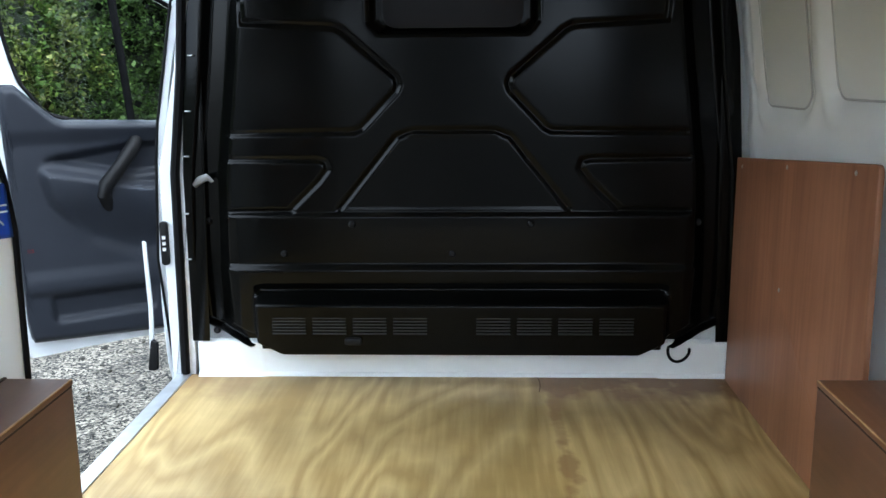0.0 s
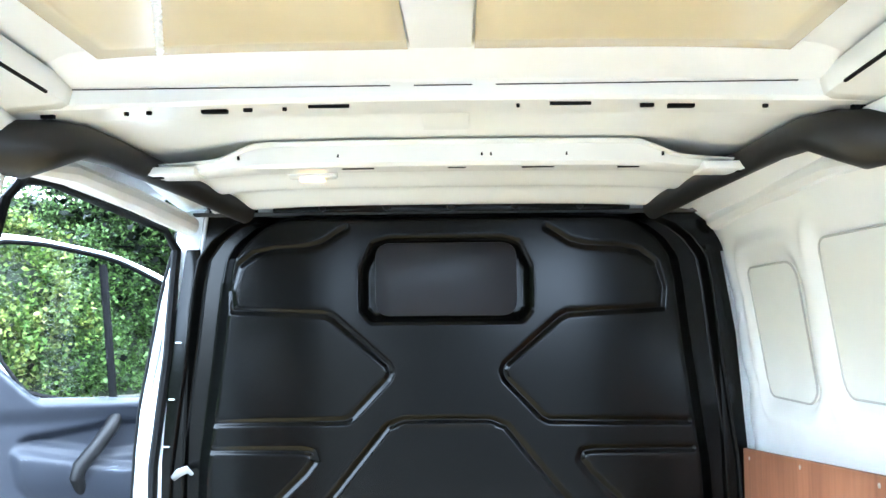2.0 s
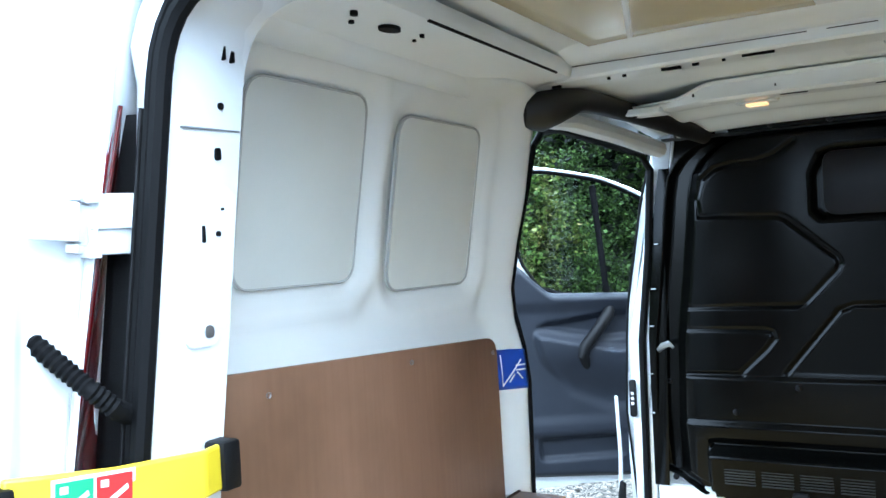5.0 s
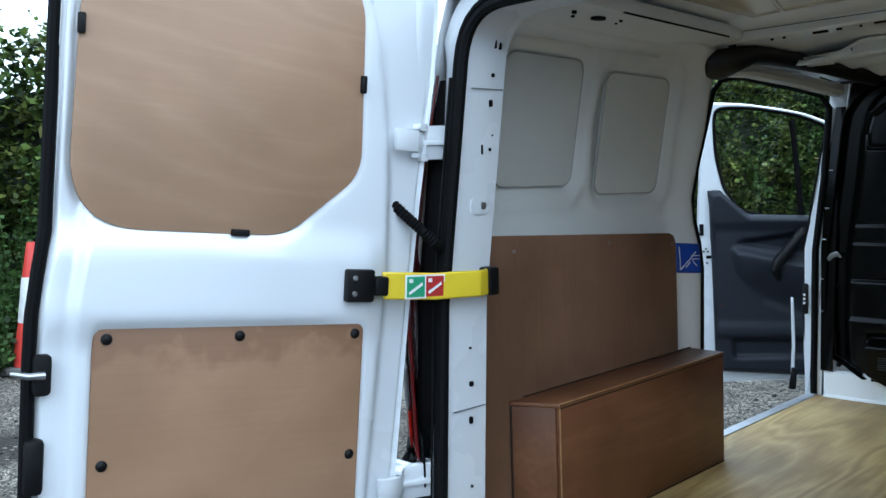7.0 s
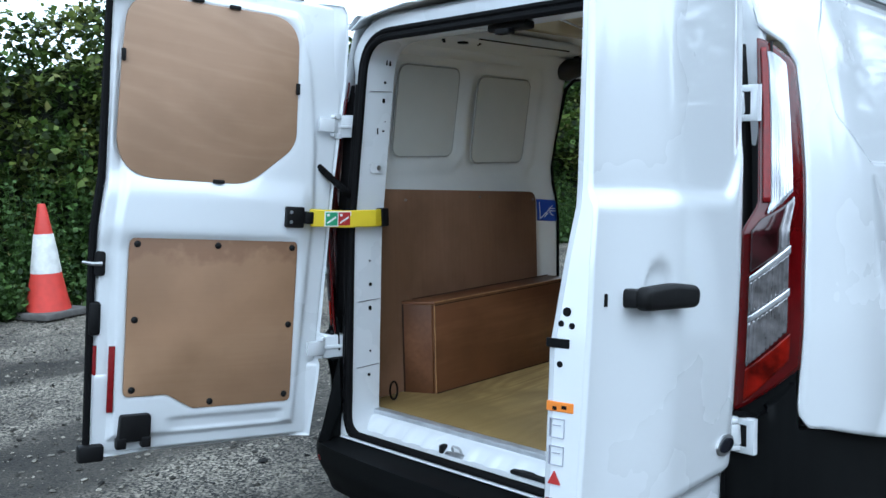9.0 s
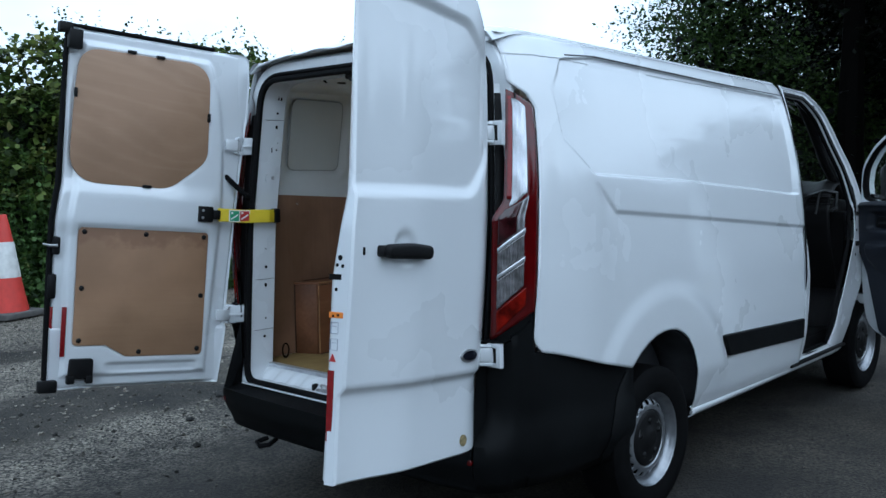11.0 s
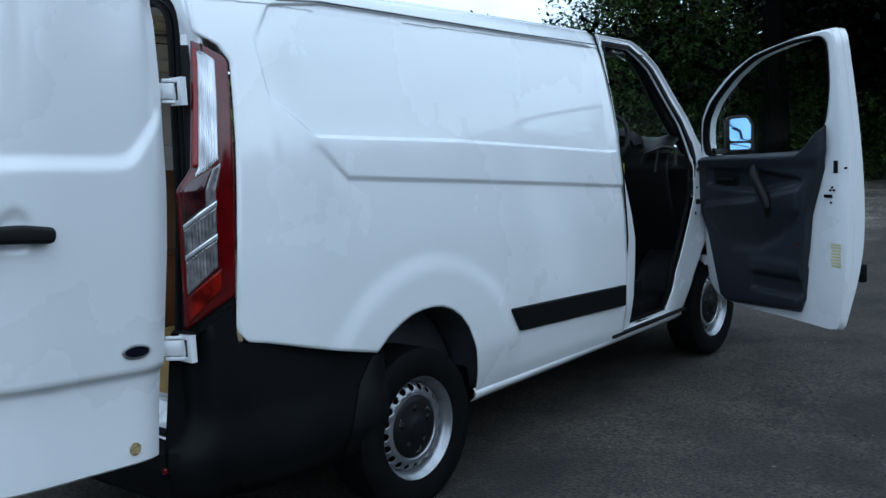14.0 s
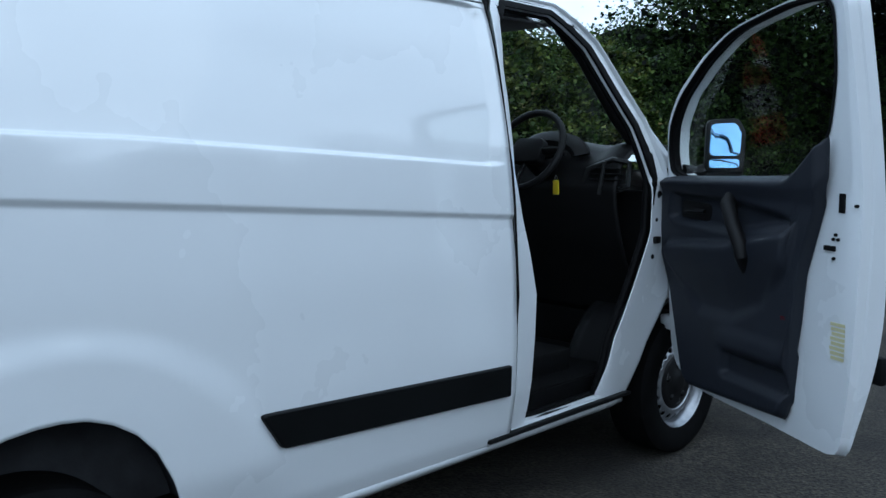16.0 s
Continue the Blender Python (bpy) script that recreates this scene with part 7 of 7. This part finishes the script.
INSERT = rounded([(0.87, 1.125), (0.84, 0.98), (0.70, 0.80), (0.52, 0.72), (0.30, 0.72), (0.10, 0.90), (0.08, 1.0), (0.50, 1.04)], 0.03, 3)
POCKET_D = rounded([(0.45, 0.50), (0.86, 0.49), (0.875, 0.61), (0.47, 0.615)], 0.03, 3)
HOLLOW = rounded([(0.86, 1.135), (0.80, 1.165), (0.50, 1.205), (0.10, 1.215), (0.08, 1.09), (0.50, 1.062)], 0.025, 3)


def card_w(u, z, card_u=CARD_U, top_u=CARD_U):
    w = 0.050 + 0.02 * ease(z, 1.20, 1.27)
    w -= 0.034 * (1 - ease(poly_distance((u, z), HOLLOW), -0.03, 0.008))
    di = poly_distance((u, z), INSERT)
    if di < 0.05:
        top = lerp(u, [0.08, 0.50, 0.87], [1.03, 1.05, 1.13])
        w += 0.045 * (1 - ease(di, -0.03, 0.01)) * ease(z, top - 0.28, top - 0.04)
        w -= 0.018 * (1 - ease(di, -0.05, 0.01)) * (1 - ease(z, top - 0.30, top - 0.1))
    w -= 0.030 * (1 - ease(poly_distance((u, z), POCKET_D), -0.025, 0.006))
    w += 0.012 * ease(z, 0.60, 0.64) * (1 - ease(z, 0.66, 0.72)) * ease(u, 0.4, 0.5)
    lo, hi = lerp(u, card_u, CARD_LO), lerp(u, top_u, CARD_HI)
    edge = min(z - lo, hi - z, u, 0.988 - u)
    return w - 0.046 * (1 - ease(edge, 0, 0.03)) ** 2


def front_door(s, hinge, direction, divider, label, rear=0.0):
    """Open cab door: u from hinge to latch, z up, w into the cab."""
    u = Vector((*direction, 0)).normalized()
    m = Matrix((u, Vector((0, 0, 1)), u.cross(Vector((0, 0, 1))))).transposed().to_4x4()
    m.translation = (*hinge, 0)
    f = 1 if s > 0 else -1

    def flip(geo):
        if isinstance(geo, tuple):
            return [(a, b, f * c) for a, b, c in geo[0]], geo[1]
        for v in geo.verts:
            v.co.z *= f
        bmesh.ops.recalc_face_normals(geo, faces=geo.faces)
        return geo

    n = 8
    # the rear border of the card stands steeper on the other door
    card_u = [q + (0.0 if q < 0.5 else lerp(q, [0.795, 0.828, 0.868, 0.982], [0.145, 0.125, 0.095, -0.005]) * (rear > 0)) for q in CARD_U]
    top_u = [q - rear * ease(q, 0.6, 1.0) for q in CARD_U]
    slim = lambda loop: [(x - rear * ease(x, 0.6, 1.0), z) for x, z in loop]
    silhouette, opening = slim(SILH), slim(WINDOW)
    crisp = soften(even(silhouette, n), 2)
    silh, win = soften(even(silhouette, n), 8), soften(even(opening, n), 6)
    silh = [a if (a[1] < 0.5 or a[1] > 1.8) and a[0] > 0.6 else b for a, b in zip(crisp, silh)]
    grow = lambda loop, c, k: [(c[0] + (x - c[0]) * k, c[1] + (y - c[1]) * k) for x, y in loop]
    between = lambda t: [(a + (c - a) * t, b + (d - b) * t) for (a, b), (c, d) in zip(grow(win, (0.5, 1.55), 1.03), grow(silh, (0.55, 1.1), 0.985))]
    verts, faces = [], []
    loops = [(win, -0.050), (win, -0.004), (grow(win, (0.5, 1.55), 1.03), 0.002), (between(0.35), 0.002), (between(0.6), 0.002), (between(0.8), 0.002), (grow(silh, (0.55, 1.1), 0.99), -0.006), (grow(silh, (0.55, 1.1), 0.992), -0.045), (silh, -0.052), (silh, -0.092), (grow(silh, (0.55, 1.1), 0.97), -0.100), (win, -0.095), (win, -0.050)]
    cnt = len(silh)
    for loop, w in loops:
        for x, z in loop:
            lean = 0.14 * max(0, z - 1.25) ** 1.3
            verts.append((x, z, w + lean - (0.03 * math.sin(math.pi * min(1, max(0, (z - 0.33) / 0.95))) if w < -0.06 else 0) + (0.045 * (1 - ease(z, 0.33, 0.85)) if w < -0.06 else 0)))
    for a in range(len(loops) - 1):
        for k in range(cnt):
            faces.append((a * cnt + k, a * cnt + (k + 1) % cnt, (a + 1) * cnt + (k + 1) % cnt, (a + 1) * cnt + k))
    door = part("front_door", flip((verts, faces)), PAINT, van, label, m, angle=30)
    def leaned(z):
        return 0.14 * max(0, z - 1.25) ** 1.3
    def card(a, v):
        uu = 0.988 * a
        lo, hi = lerp(uu, card_u, CARD_LO), lerp(uu, top_u, CARD_HI)
        z = lo + (hi - lo) * v
        return (uu, z, card_w(uu, z, card_u, top_u) + leaned(z))
    c = part("door_card", flip(sheet(110, 110, card)), CARD, door, "blue-grey moulded plastic door card", angle=60)
    so = c.modifiers.new("solid", "SOLIDIFY")
    so.thickness, so.offset = 0.004, -1

    def insert(a, v):
        z = 0.735 + 0.375 * v
        cross = []
        for (u0, z0), (u1, z1) in zip(INSERT, INSERT[1:] + INSERT[:1]):
            if (z0 > z) != (z1 > z):
                cross.append(u0 + (u1 - u0) * (z - z0) / (z1 - z0))
        lo, hi = min(cross) + 0.012, max(cross) - 0.012
        uu = lo + (hi - lo) * a
        return (uu, z, card_w(uu, z, card_u, top_u) + leaned(z) + 0.0035)
    # Driver side insert takes the darker card colour, so its shade is painted in.
    ins = part("card_insert", flip(sheet(50, 30, insert)), CARDLIGHT if s < 0 else CARD, door, "blue-grey moulded insert, shade in its colour on the driver side", angle=60)
    so = ins.modifiers.new("solid", "SOLIDIFY")
    so.thickness, so.offset = 0.003, -1
    part("grab_handle", flip(tube([(0.490, 1.215, 0.04), (0.510, 1.185, 0.075), (0.565, 1.115, 0.092), (0.632, 1.040, 0.105), (0.640, 1.005, 0.105), (0.618, 0.945, 0.060)], [0.026, 0.029, 0.028, 0.028, 0.027, 0.024], 12, flat=1.0)), BLACK, door, "black grab handle")
    part("release_recess", flip(slab(rounded([(0.13, 1.10), (0.33, 1.10), (0.345, 1.17), (0.14, 1.18)], 0.03), 0.014, 0.026, 0.004)), BLACK, door)
    part("release_lever", flip(tube([(0.17, 1.135, 0.034), (0.24, 1.14, 0.044), (0.31, 1.14, 0.036)], [0.012, 0.015, 0.01], 8, flat=0.6)), BLACK, door, "black door release")
    part("door_reflector", flip(rbox(0.80 + 1.8 * rear, 0.828 + 1.8 * rear, 0.787, 0.806, 0.03, 0.054, 0.002)), REDREF, door, "small red door reflector")
    glass_loop = win[::2]
    gv, gf = [], []
    for w in (-0.036, -0.032):
        for x, z in glass_loop:
            gv.append((x, z, w + leaned(z)))
    g = len(glass_loop)
    gf = [tuple(range(g)), tuple(range(g, 2 * g))] + [(k, (k + 1) % g, g + (k + 1) % g, g + k) for k in range(g)]
    pane = part("window_pane", flip((gv, gf)), GLASS, door, "clear door glass", smooth=False)
    pane.visible_shadow = False
    gk = len(win)
    inside = grow(win, (0.5, 1.55), 0.992)
    sv = [(x, z, w + leaned(z)) for loop, w in ((grow(win, (0.5, 1.55), 1.012), 0.004), (inside, 0.004), (inside, -0.048)) for x, z in loop]
    sf = [(a * gk + k, a * gk + (k + 1) % gk, (a + 1) * gk + (k + 1) % gk, (a + 1) * gk + k) for a in range(2) for k in range(gk)]
    part("window_channel", flip((sv, sf)), RUBBER, door, "black window channel", angle=60)
    seal = [(x, z, -0.020 + leaned(z)) for x, z in win[::2]]
    part("window_seal", flip(tube(seal, 0.012, 6, True)), RUBBER, door, "black window seal")
    if divider:
        part("window_divider", flip(tube([(0.545, 1.81, -0.035 + leaned(1.81)), (0.515, 1.55, -0.035 + leaned(1.55)), (0.485, 1.27, -0.035)], 0.019, 8, flat=0.6)), RUBBER, door, "black window divider")
    # shut face details
    part("edge_latch", flip(rbox(1.012, 1.035, 1.185, 1.250, -0.002, 0.010, 0.002)), RUBBER, door)
    part("lock_slot", flip(rbox(0.950, 1.000, 1.055, 1.072, -0.002, 0.010, 0.002)), RUBBER, door)
    for x, z in ((1.0, 1.11), (0.99, 1.095), (1.012, 1.095), (0.995, 1.03), (1.085, 1.212)):
        part("hole", flip(spun([(0.0, 0.010), (0.005, 0.010), (0.006, 0.008), (0.006, -0.002)], 10, "z", (x, z, 0))), RUBBER, door)
    if s > 0:
        lab = mat("pale_label", (0.55, 0.52, 0.30), 0.5, vary=0.1)
        for k in range(8):
            part("label_line", flip(rbox(1.000 - 0.004 * k % 0.01, 1.058, 0.688 + k * 0.0165, 0.699 + k * 0.0165, 0.002, 0.0042, 0)), lab, door, "" if k else "pale yellow printed label")
    part("rubbing_strip", flip(rbox(0.30, 1.10, 0.60, 0.70, -0.150, -0.118, 0.012)), CLAD, door, "black outer rubbing strip")
    for u0, z0 in ((-0.03, 1.17), (-0.03, 0.62)):
        part("hinge", flip(rbox(u0 - 0.03, u0 + 0.05, z0 - 0.03, z0 + 0.03, -0.05, -0.005, 0.006)), PAINT, door, "white door hinge")
    part("check_arm", flip(rbox(-0.09, 0.03, 0.895, 0.925, -0.04, -0.01, 0.004)), BLACK, door)
    # mirror on its arm, the glass turned towards the driver and slightly up
    across, upward, facing = Vector((0.56, 0, -0.83)), Vector((-0.25, 0.95, -0.17)).normalized(), Vector((0.79, 0.30, 0.53)).normalized()
    middle = Vector((0.062, 1.405, -0.232))

    def headed(bm):
        for v in bm.verts:
            v.co = middle + across * v.co.x + upward * v.co.y + facing * v.co.z
        return flip(bm)
    part("mirror_arm", flip(tube([(0.03, 1.30, -0.05), (0.02, 1.29, -0.13), (0.035, 1.31, -0.20)], [0.026, 0.028, 0.026], 10, flat=0.7)), BLACK, door)
    part("mirror_housing", headed(slab(rounded([(-0.085, -0.128), (0.085, -0.128), (0.092, 0.06), (0.062, 0.125), (-0.078, 0.118)], 0.035), -0.095, 0.004, 0.016)), BLACK, door, "black mirror housing")
    part("mirror_glass", headed(slab(rounded([(-0.062, -0.052), (0.066, -0.052), (0.072, 0.05), (0.05, 0.098), (-0.056, 0.094)], 0.025), 0.001, 0.006, 0.001)), MIRROR, door, "mirror glass")
    part("mirror_glass", headed(slab(rounded([(-0.062, -0.106), (0.062, -0.106), (0.065, -0.066), (-0.062, -0.066)], 0.015), 0.001, 0.006, 0.001)), MIRROR, door)
    return door


front_door(1, (0.972, 3.79), (0.901, -0.434), False, "open white driver's door with a dark inner card")
front_door(-1, (-0.94, 3.79), (-0.848, -0.530), True, "open white passenger door with a blue-grey card", 0.06)


# ---- cab and nose ----
INNER_LOOP = [(2.865, 0.375), (2.900, 0.86), (2.825, 1.14), (2.795, 1.32), (2.81, 1.70), (2.845, 1.86), (2.90, 1.925), (3.17, 1.915), (3.36, 1.795), (3.61, 1.48), (3.695, 1.26), (3.655, 1.04), (3.550, 0.86), (3.390, 0.61), (3.325, 0.375), (3.0, 0.370)]
OUTER_LOOP = [(2.740, 0.345), (2.742, 0.88), (2.745, 1.20), (2.742, 1.32), (2.752, 1.70), (2.765, 1.90), (2.83, 1.985), (3.20, 1.965), (3.42, 1.83), (3.68, 1.515), (3.79, 1.27), (3.775, 1.05), (3.785, 0.75), (3.625, 0.56), (3.505, 0.345), (3.0, 0.342)]


def aperture_ring(s):
    a, b = even(INNER_LOOP, 6), even(OUTER_LOOP, 6)
    n = len(a)
    verts, faces = [], []
    def x_at(y, z):
        return lerp(z + 0.022 * (y - 1.2), SIDE_Z, SIDE_X) - 0.10 * max(0, y - 3.3) * ease(z, 1.2, 1.9)
    rows = [(0.0, 0.075), (0.02, 0.055), (0.12, 0.036), (0.5, 0.030), (0.85, 0.026), (0.95, 0.010), (1.0, 0.004)]
    for t, d in rows:
        for (y0, z0), (y1, z1) in zip(a, b):
            y, z = y0 + (y1 - y0) * t, z0 + (z1 - z0) * t
            front = ease(y, 3.25, 3.40) * (1 - ease(z, 1.20, 1.32))
            verts.append((s * (x_at(y, z) - d * (1 - front) - (0.034 - 0.006 * t) * front), y, z))
    for r in range(len(rows) - 1):
        for k in range(n):
            faces.append((r * n + k, r * n + (k + 1) % n, (r + 1) * n + (k + 1) % n, (r + 1) * n + k))
    ob = part("door_aperture", (verts, faces), PAINT, van, "white painted cab door aperture", angle=40)
    so = ob.modifiers.new("solid", "SOLIDIFY")
    so.thickness = 0.005
    # broad black seal along the roof and the windscreen pillar
    i0, i1 = 5 * 6, 10 * 6 + 3
    sv, sf = [], []
    for k in range(i0, i1 + 1):
        (y0, z0), (y1, z1) = a[k], b[k]
        wide = 0.62 * min(1, (k - i0) / 4, (i1 - k) / 6)
        for t, d in ((0.0, 0.070), (0.04, 0.030), (max(wide, 0.05), 0.024)):
            y, z = y0 + (y1 - y0) * t, z0 + (z1 - z0) * t
            sv.append((s * (x_at(y, z) - d), y, z))
    for k in range(i1 - i0):
        for q in range(2):
            sf.append((k * 3 + q, k * 3 + q + 1, k * 3 + q + 4, k * 3 + q + 3))
    lip = part("seal_lip", (sv, sf), RUBBER, van, "black rubber seal lip", angle=60)
    lip.modifiers.new("solid", "SOLIDIFY").thickness = 0.004
    part("aperture_seal", tube([(s * (x_at(y, z) - 0.066), y, z) for y, z in even(INNER_LOOP, 3)], 0.014, 8, True), RUBBER, van, "black rubber door seal")
    for y, z, r in ((3.705, 1.235, 0.013), (3.735, 1.19, 0.018), (3.70, 1.085, 0.008), (3.66, 0.93, 0.010)):
        x = x_at(y, z) - 0.031
        part("post_hole", spun([(0.0, s * (x + 0.006)), (r, s * (x + 0.006)), (r * 1.2, s * x), (r * 1.2, s * (x - 0.01))], 14, "x", (0, y, z)), RUBBER, van)
    part("check_bracket", rbox(s * (x_at(3.70, 1.0) - 0.035), s * (x_at(3.70, 1.0) - 0.012), 3.665, 3.705, 0.985, 1.015, 0.004), BLACK, van)
    gap = [(y, z) for y, z in OUTER_LOOP[:7]]
    part("shut_gap", tube([(s * (x_at(y, z) + 0.001), 2.737 + (0.004 if z < 1.9 else y - 2.765), z) for y, z in gap], 0.0045, 6), RUBBER, van, "black shut gap")


aperture_ring(1)
aperture_ring(-1)


def nose():
    for s in (-1, 1):
        def wing(u, v):
            y = 3.775 + 1.075 * u
            r = 0.425
            d = abs(y - 3.95)
            lo = 0.33 + math.sqrt(max(0, r * r - d * d)) if d < r else 0.40
            if y < 3.60:
                lo = 0.6
            hi = lerp(y, [3.6, 3.8, 4.3, 4.85], [1.02, 1.27, 1.20, 0.98])
            z = max(lo, 0.4) + (hi - max(lo, 0.4)) * v
            return (s * (0.965 - 0.16 * ease(y, 4.3, 4.9) ** 2 - 0.03 * v * v), y, z)
        ob = part("front_wing", sheet(70, 14, wing), PAINT, van, "white front wing", angle=50)
        so = ob.modifiers.new("solid", "SOLIDIFY")
        so.thickness = 0.005
        part("a_pillar", tube([(s * 0.745, 3.02, 1.950), (s * 0.765, 3.24, 1.915), (s * 0.785, 3.45, 1.81), (s * 0.80, 3.72, 1.55), (s * 0.84, 3.97, 1.32)], [0.015, 0.03, 0.035, 0.036, 0.04], 10), PAINT, van, "white windscreen pillar")
        part("pillar_trim", tube([(s * 0.755, 3.25, 1.925), (s * 0.745, 3.45, 1.79), (s * 0.755, 3.70, 1.53), (s * 0.79, 3.93, 1.31)], 0.035, 10), TRIM, van, "dark pillar trim")
    def bonnet(u, v):
        y, x = 4.02 + 0.87 * u, (2 * v - 1) * (0.93 - 0.14 * u * u)
        return (x, y, 1.30 - 0.24 * u - 0.12 * u ** 4 - 0.05 * (x / 0.9) ** 4)
    def screen(u, v):
        y, x = 3.30 + 0.95 * u, (2 * v - 1) * (0.76 + 0.07 * u)
        return (x, y - 0.28 * (x / 0.8) ** 2 * u, 1.955 - 0.63 * u + 0.02 * math.sin(math.pi * u))
    def front(u, v):
        x = (2 * v - 1) * 0.93
        y = 4.88 + 0.06 * math.sin(math.pi * u) - 0.20 * (x / 0.93) ** 4
        return (x, y, 0.93 - 0.62 * u)
    for name, fn, material, label in (("bonnet", bonnet, PAINT, "white bonnet"), ("front_panel", front, CLAD, "black front bumper")):
        ob = part(name, sheet(24, 30, fn), material, van, label)
        so = ob.modifiers.new("solid", "SOLIDIFY")
        so.thickness = 0.005
    w = part("windscreen", sheet(16, 24, screen), GLASS, van, "clear windscreen")
    w.visible_shadow = False
    so = w.modifiers.new("solid", "SOLIDIFY")
    so.thickness = 0.004
    part("sill_protector", slab(rounded([(0.950, 2.62), (0.978, 2.62), (0.972, 3.52), (0.944, 3.52)], 0.006), 0.350, 0.366, 0.004), BLACK, van, "black sill protector strip")
    part("cab_floor", rbox(-0.85, 0.85, 2.56, 3.9, 0.40, 0.445, 0.01), RUBBER, van)
    part("firewall", rbox(-0.85, 0.85, 3.80, 3.86, 0.42, 1.20, 0.01), RUBBER, van)
    part("cab_headlining", slab([(-0.74, 2.5), (0.74, 2.5), (0.70, 3.32), (-0.70, 3.32)], 1.895, 1.905, 0.002), mat("grey_headlining", (0.05, 0.05, 0.05), 0.9), van)
    # dashboard
    def dash(u, v):
        x = (2 * u - 1) * 0.82
        prof = [(3.80, 0.62), (3.73, 0.80), (3.65, 0.98), (3.61, 1.12), (3.60, 1.22), (3.64, 1.31), (3.74, 1.375), (3.90, 1.40), (4.12, 1.40)]
        k = v * (len(prof) - 1)
        i = min(int(k), len(prof) - 2)
        t = k - i
        y = prof[i][0] + (prof[i + 1][0] - prof[i][0]) * t
        z = prof[i][1] + (prof[i + 1][1] - prof[i][1]) * t
        z += 0.05 * math.exp(-((x - 0.40) / 0.20) ** 2) * ease(v, 0.55, 0.7) * (1 - ease(v, 0.78, 0.9))
        z += 0.03 * math.exp(-((x - 0.74) / 0.06) ** 2) * ease(v, 0.5, 0.65) * (1 - ease(v, 0.8, 0.95))
        y -= 0.04 * math.exp(-(x / 0.22) ** 2) * ease(v, 0.2, 0.5) * (1 - ease(v, 0.7, 0.9))
        return (x, y, z)
    ob = part("dashboard", sheet(80, 40, dash), DASH, van, "black moulded dashboard")
    so = ob.modifiers.new("solid", "SOLIDIFY")
    so.thickness = 0.01
    ring = []
    for k in range(40):
        a = 2 * math.pi * k / 40
        ring.append(Vector((0.19 * math.cos(a), 0, 0.19 * math.sin(a))))
    m = pose(0.42, 3.485, 1.385, -28, 0, 0)
    sw = new("steering_wheel")
    sw.parent = van
    sw.matrix_local = m
    tagged(sw, "black steering wheel")
    part("wheel_ring", tube(ring, 0.016, 10, True), DASH, sw)
    part("wheel_boss", slab(rounded([(-0.09, -0.06), (0.09, -0.06), (0.08, 0.06), (-0.08, 0.06)], 0.03), -0.01, 0.04, 0.01, "xzy"), DASH, sw)
    for a in (0, math.pi, 1.5 * math.pi):
        part("spoke", tube([(0.07 * math.cos(a), 0.01, 0.07 * math.sin(a)), (0.18 * math.cos(a), 0, 0.18 * math.sin(a))], 0.018, 8, flat=0.5), DASH, sw)
    # end vent and its surround, binnacle hood
    grey = mat("grey_dash_trim", (0.014, 0.0145, 0.015), 0.35, vary=0.1)
    loop = [Vector((0.62, 3.62, 1.19)), Vector((0.66, 3.62, 1.30)), Vector((0.78, 3.64, 1.345)), Vector((0.85, 3.66, 1.33)), Vector((0.85, 3.65, 1.23)), Vector((0.74, 3.62, 1.18))]
    part("vent_frame", tube([loop[k].lerp(loop[(k + 1) % 6], t) for k in range(6) for t in (0.0, 0.5)], 0.012, 8, True), grey, van, "grey dashboard vent surround")
    for k in range(5):
        z = 1.205 + 0.024 * k
        part("vent_vane", rbox(0.655 + 0.008 * k, 0.84, 3.605, 3.63, z, z + 0.006, 0.002), DASH, van)
    part("vent_divider", tube([(0.735, 3.60, 1.19), (0.755, 3.61, 1.335)], 0.009, 8), grey, van)
    hood = [(0.42 + 0.17 * math.cos(a), 3.66, 1.36 + 0.075 * math.sin(a)) for a in np.linspace(0, math.pi, 16)]
    part("instrument_hood", tube(hood, 0.028, 8, flat=1.6), DASH, van, "black instrument hood")
    part("steering_column", tube([(0.42, 3.51, 1.36), (0.42, 3.70, 1.26)], [0.05, 0.07], 12), DASH, van)
    part("column_stalk", tube([(0.46, 3.55, 1.35), (0.60, 3.53, 1.37)], [0.012, 0.008], 8), DASH, van)
    for x, w in ((0.40, 0.25), (-0.40, 0.38)):
        seat = new("cab_seat")
        seat.parent = van
        tagged(seat, "dark grey cloth cab seat")
        cloth = mat("seat_cloth", (0.006, 0.0062, 0.007), 0.9, spec=0.08, vary=0.3, scale=60)
        part("seat_cushion", rbox(x - w, x + w, 2.68, 3.08, 0.78, 0.92, 0.05, 4), cloth, seat)
        part("seat_base", rbox(x - w + 0.03, x + w - 0.03, 2.70, 3.02, 0.445, 0.78, 0.02), RUBBER, seat)
        part("seat_back", rbox(x - w, x + w, 2.57, 2.70, 0.88, 1.46, 0.05, 4), cloth, seat)
    part("key_tag", rbox(0.520, 0.552, 3.545, 3.552, 1.185, 1.250, 0.003), YELLOW, van, "yellow plastic key tag hanging from the ignition")
    part("key_ring", tube([(0.536 + 0.006 * math.cos(a), 3.548, 1.260 + 0.012 * math.sin(a)) for a in np.linspace(0, 6.28, 14)], 0.0012, 6), STEEL, van)


nose()
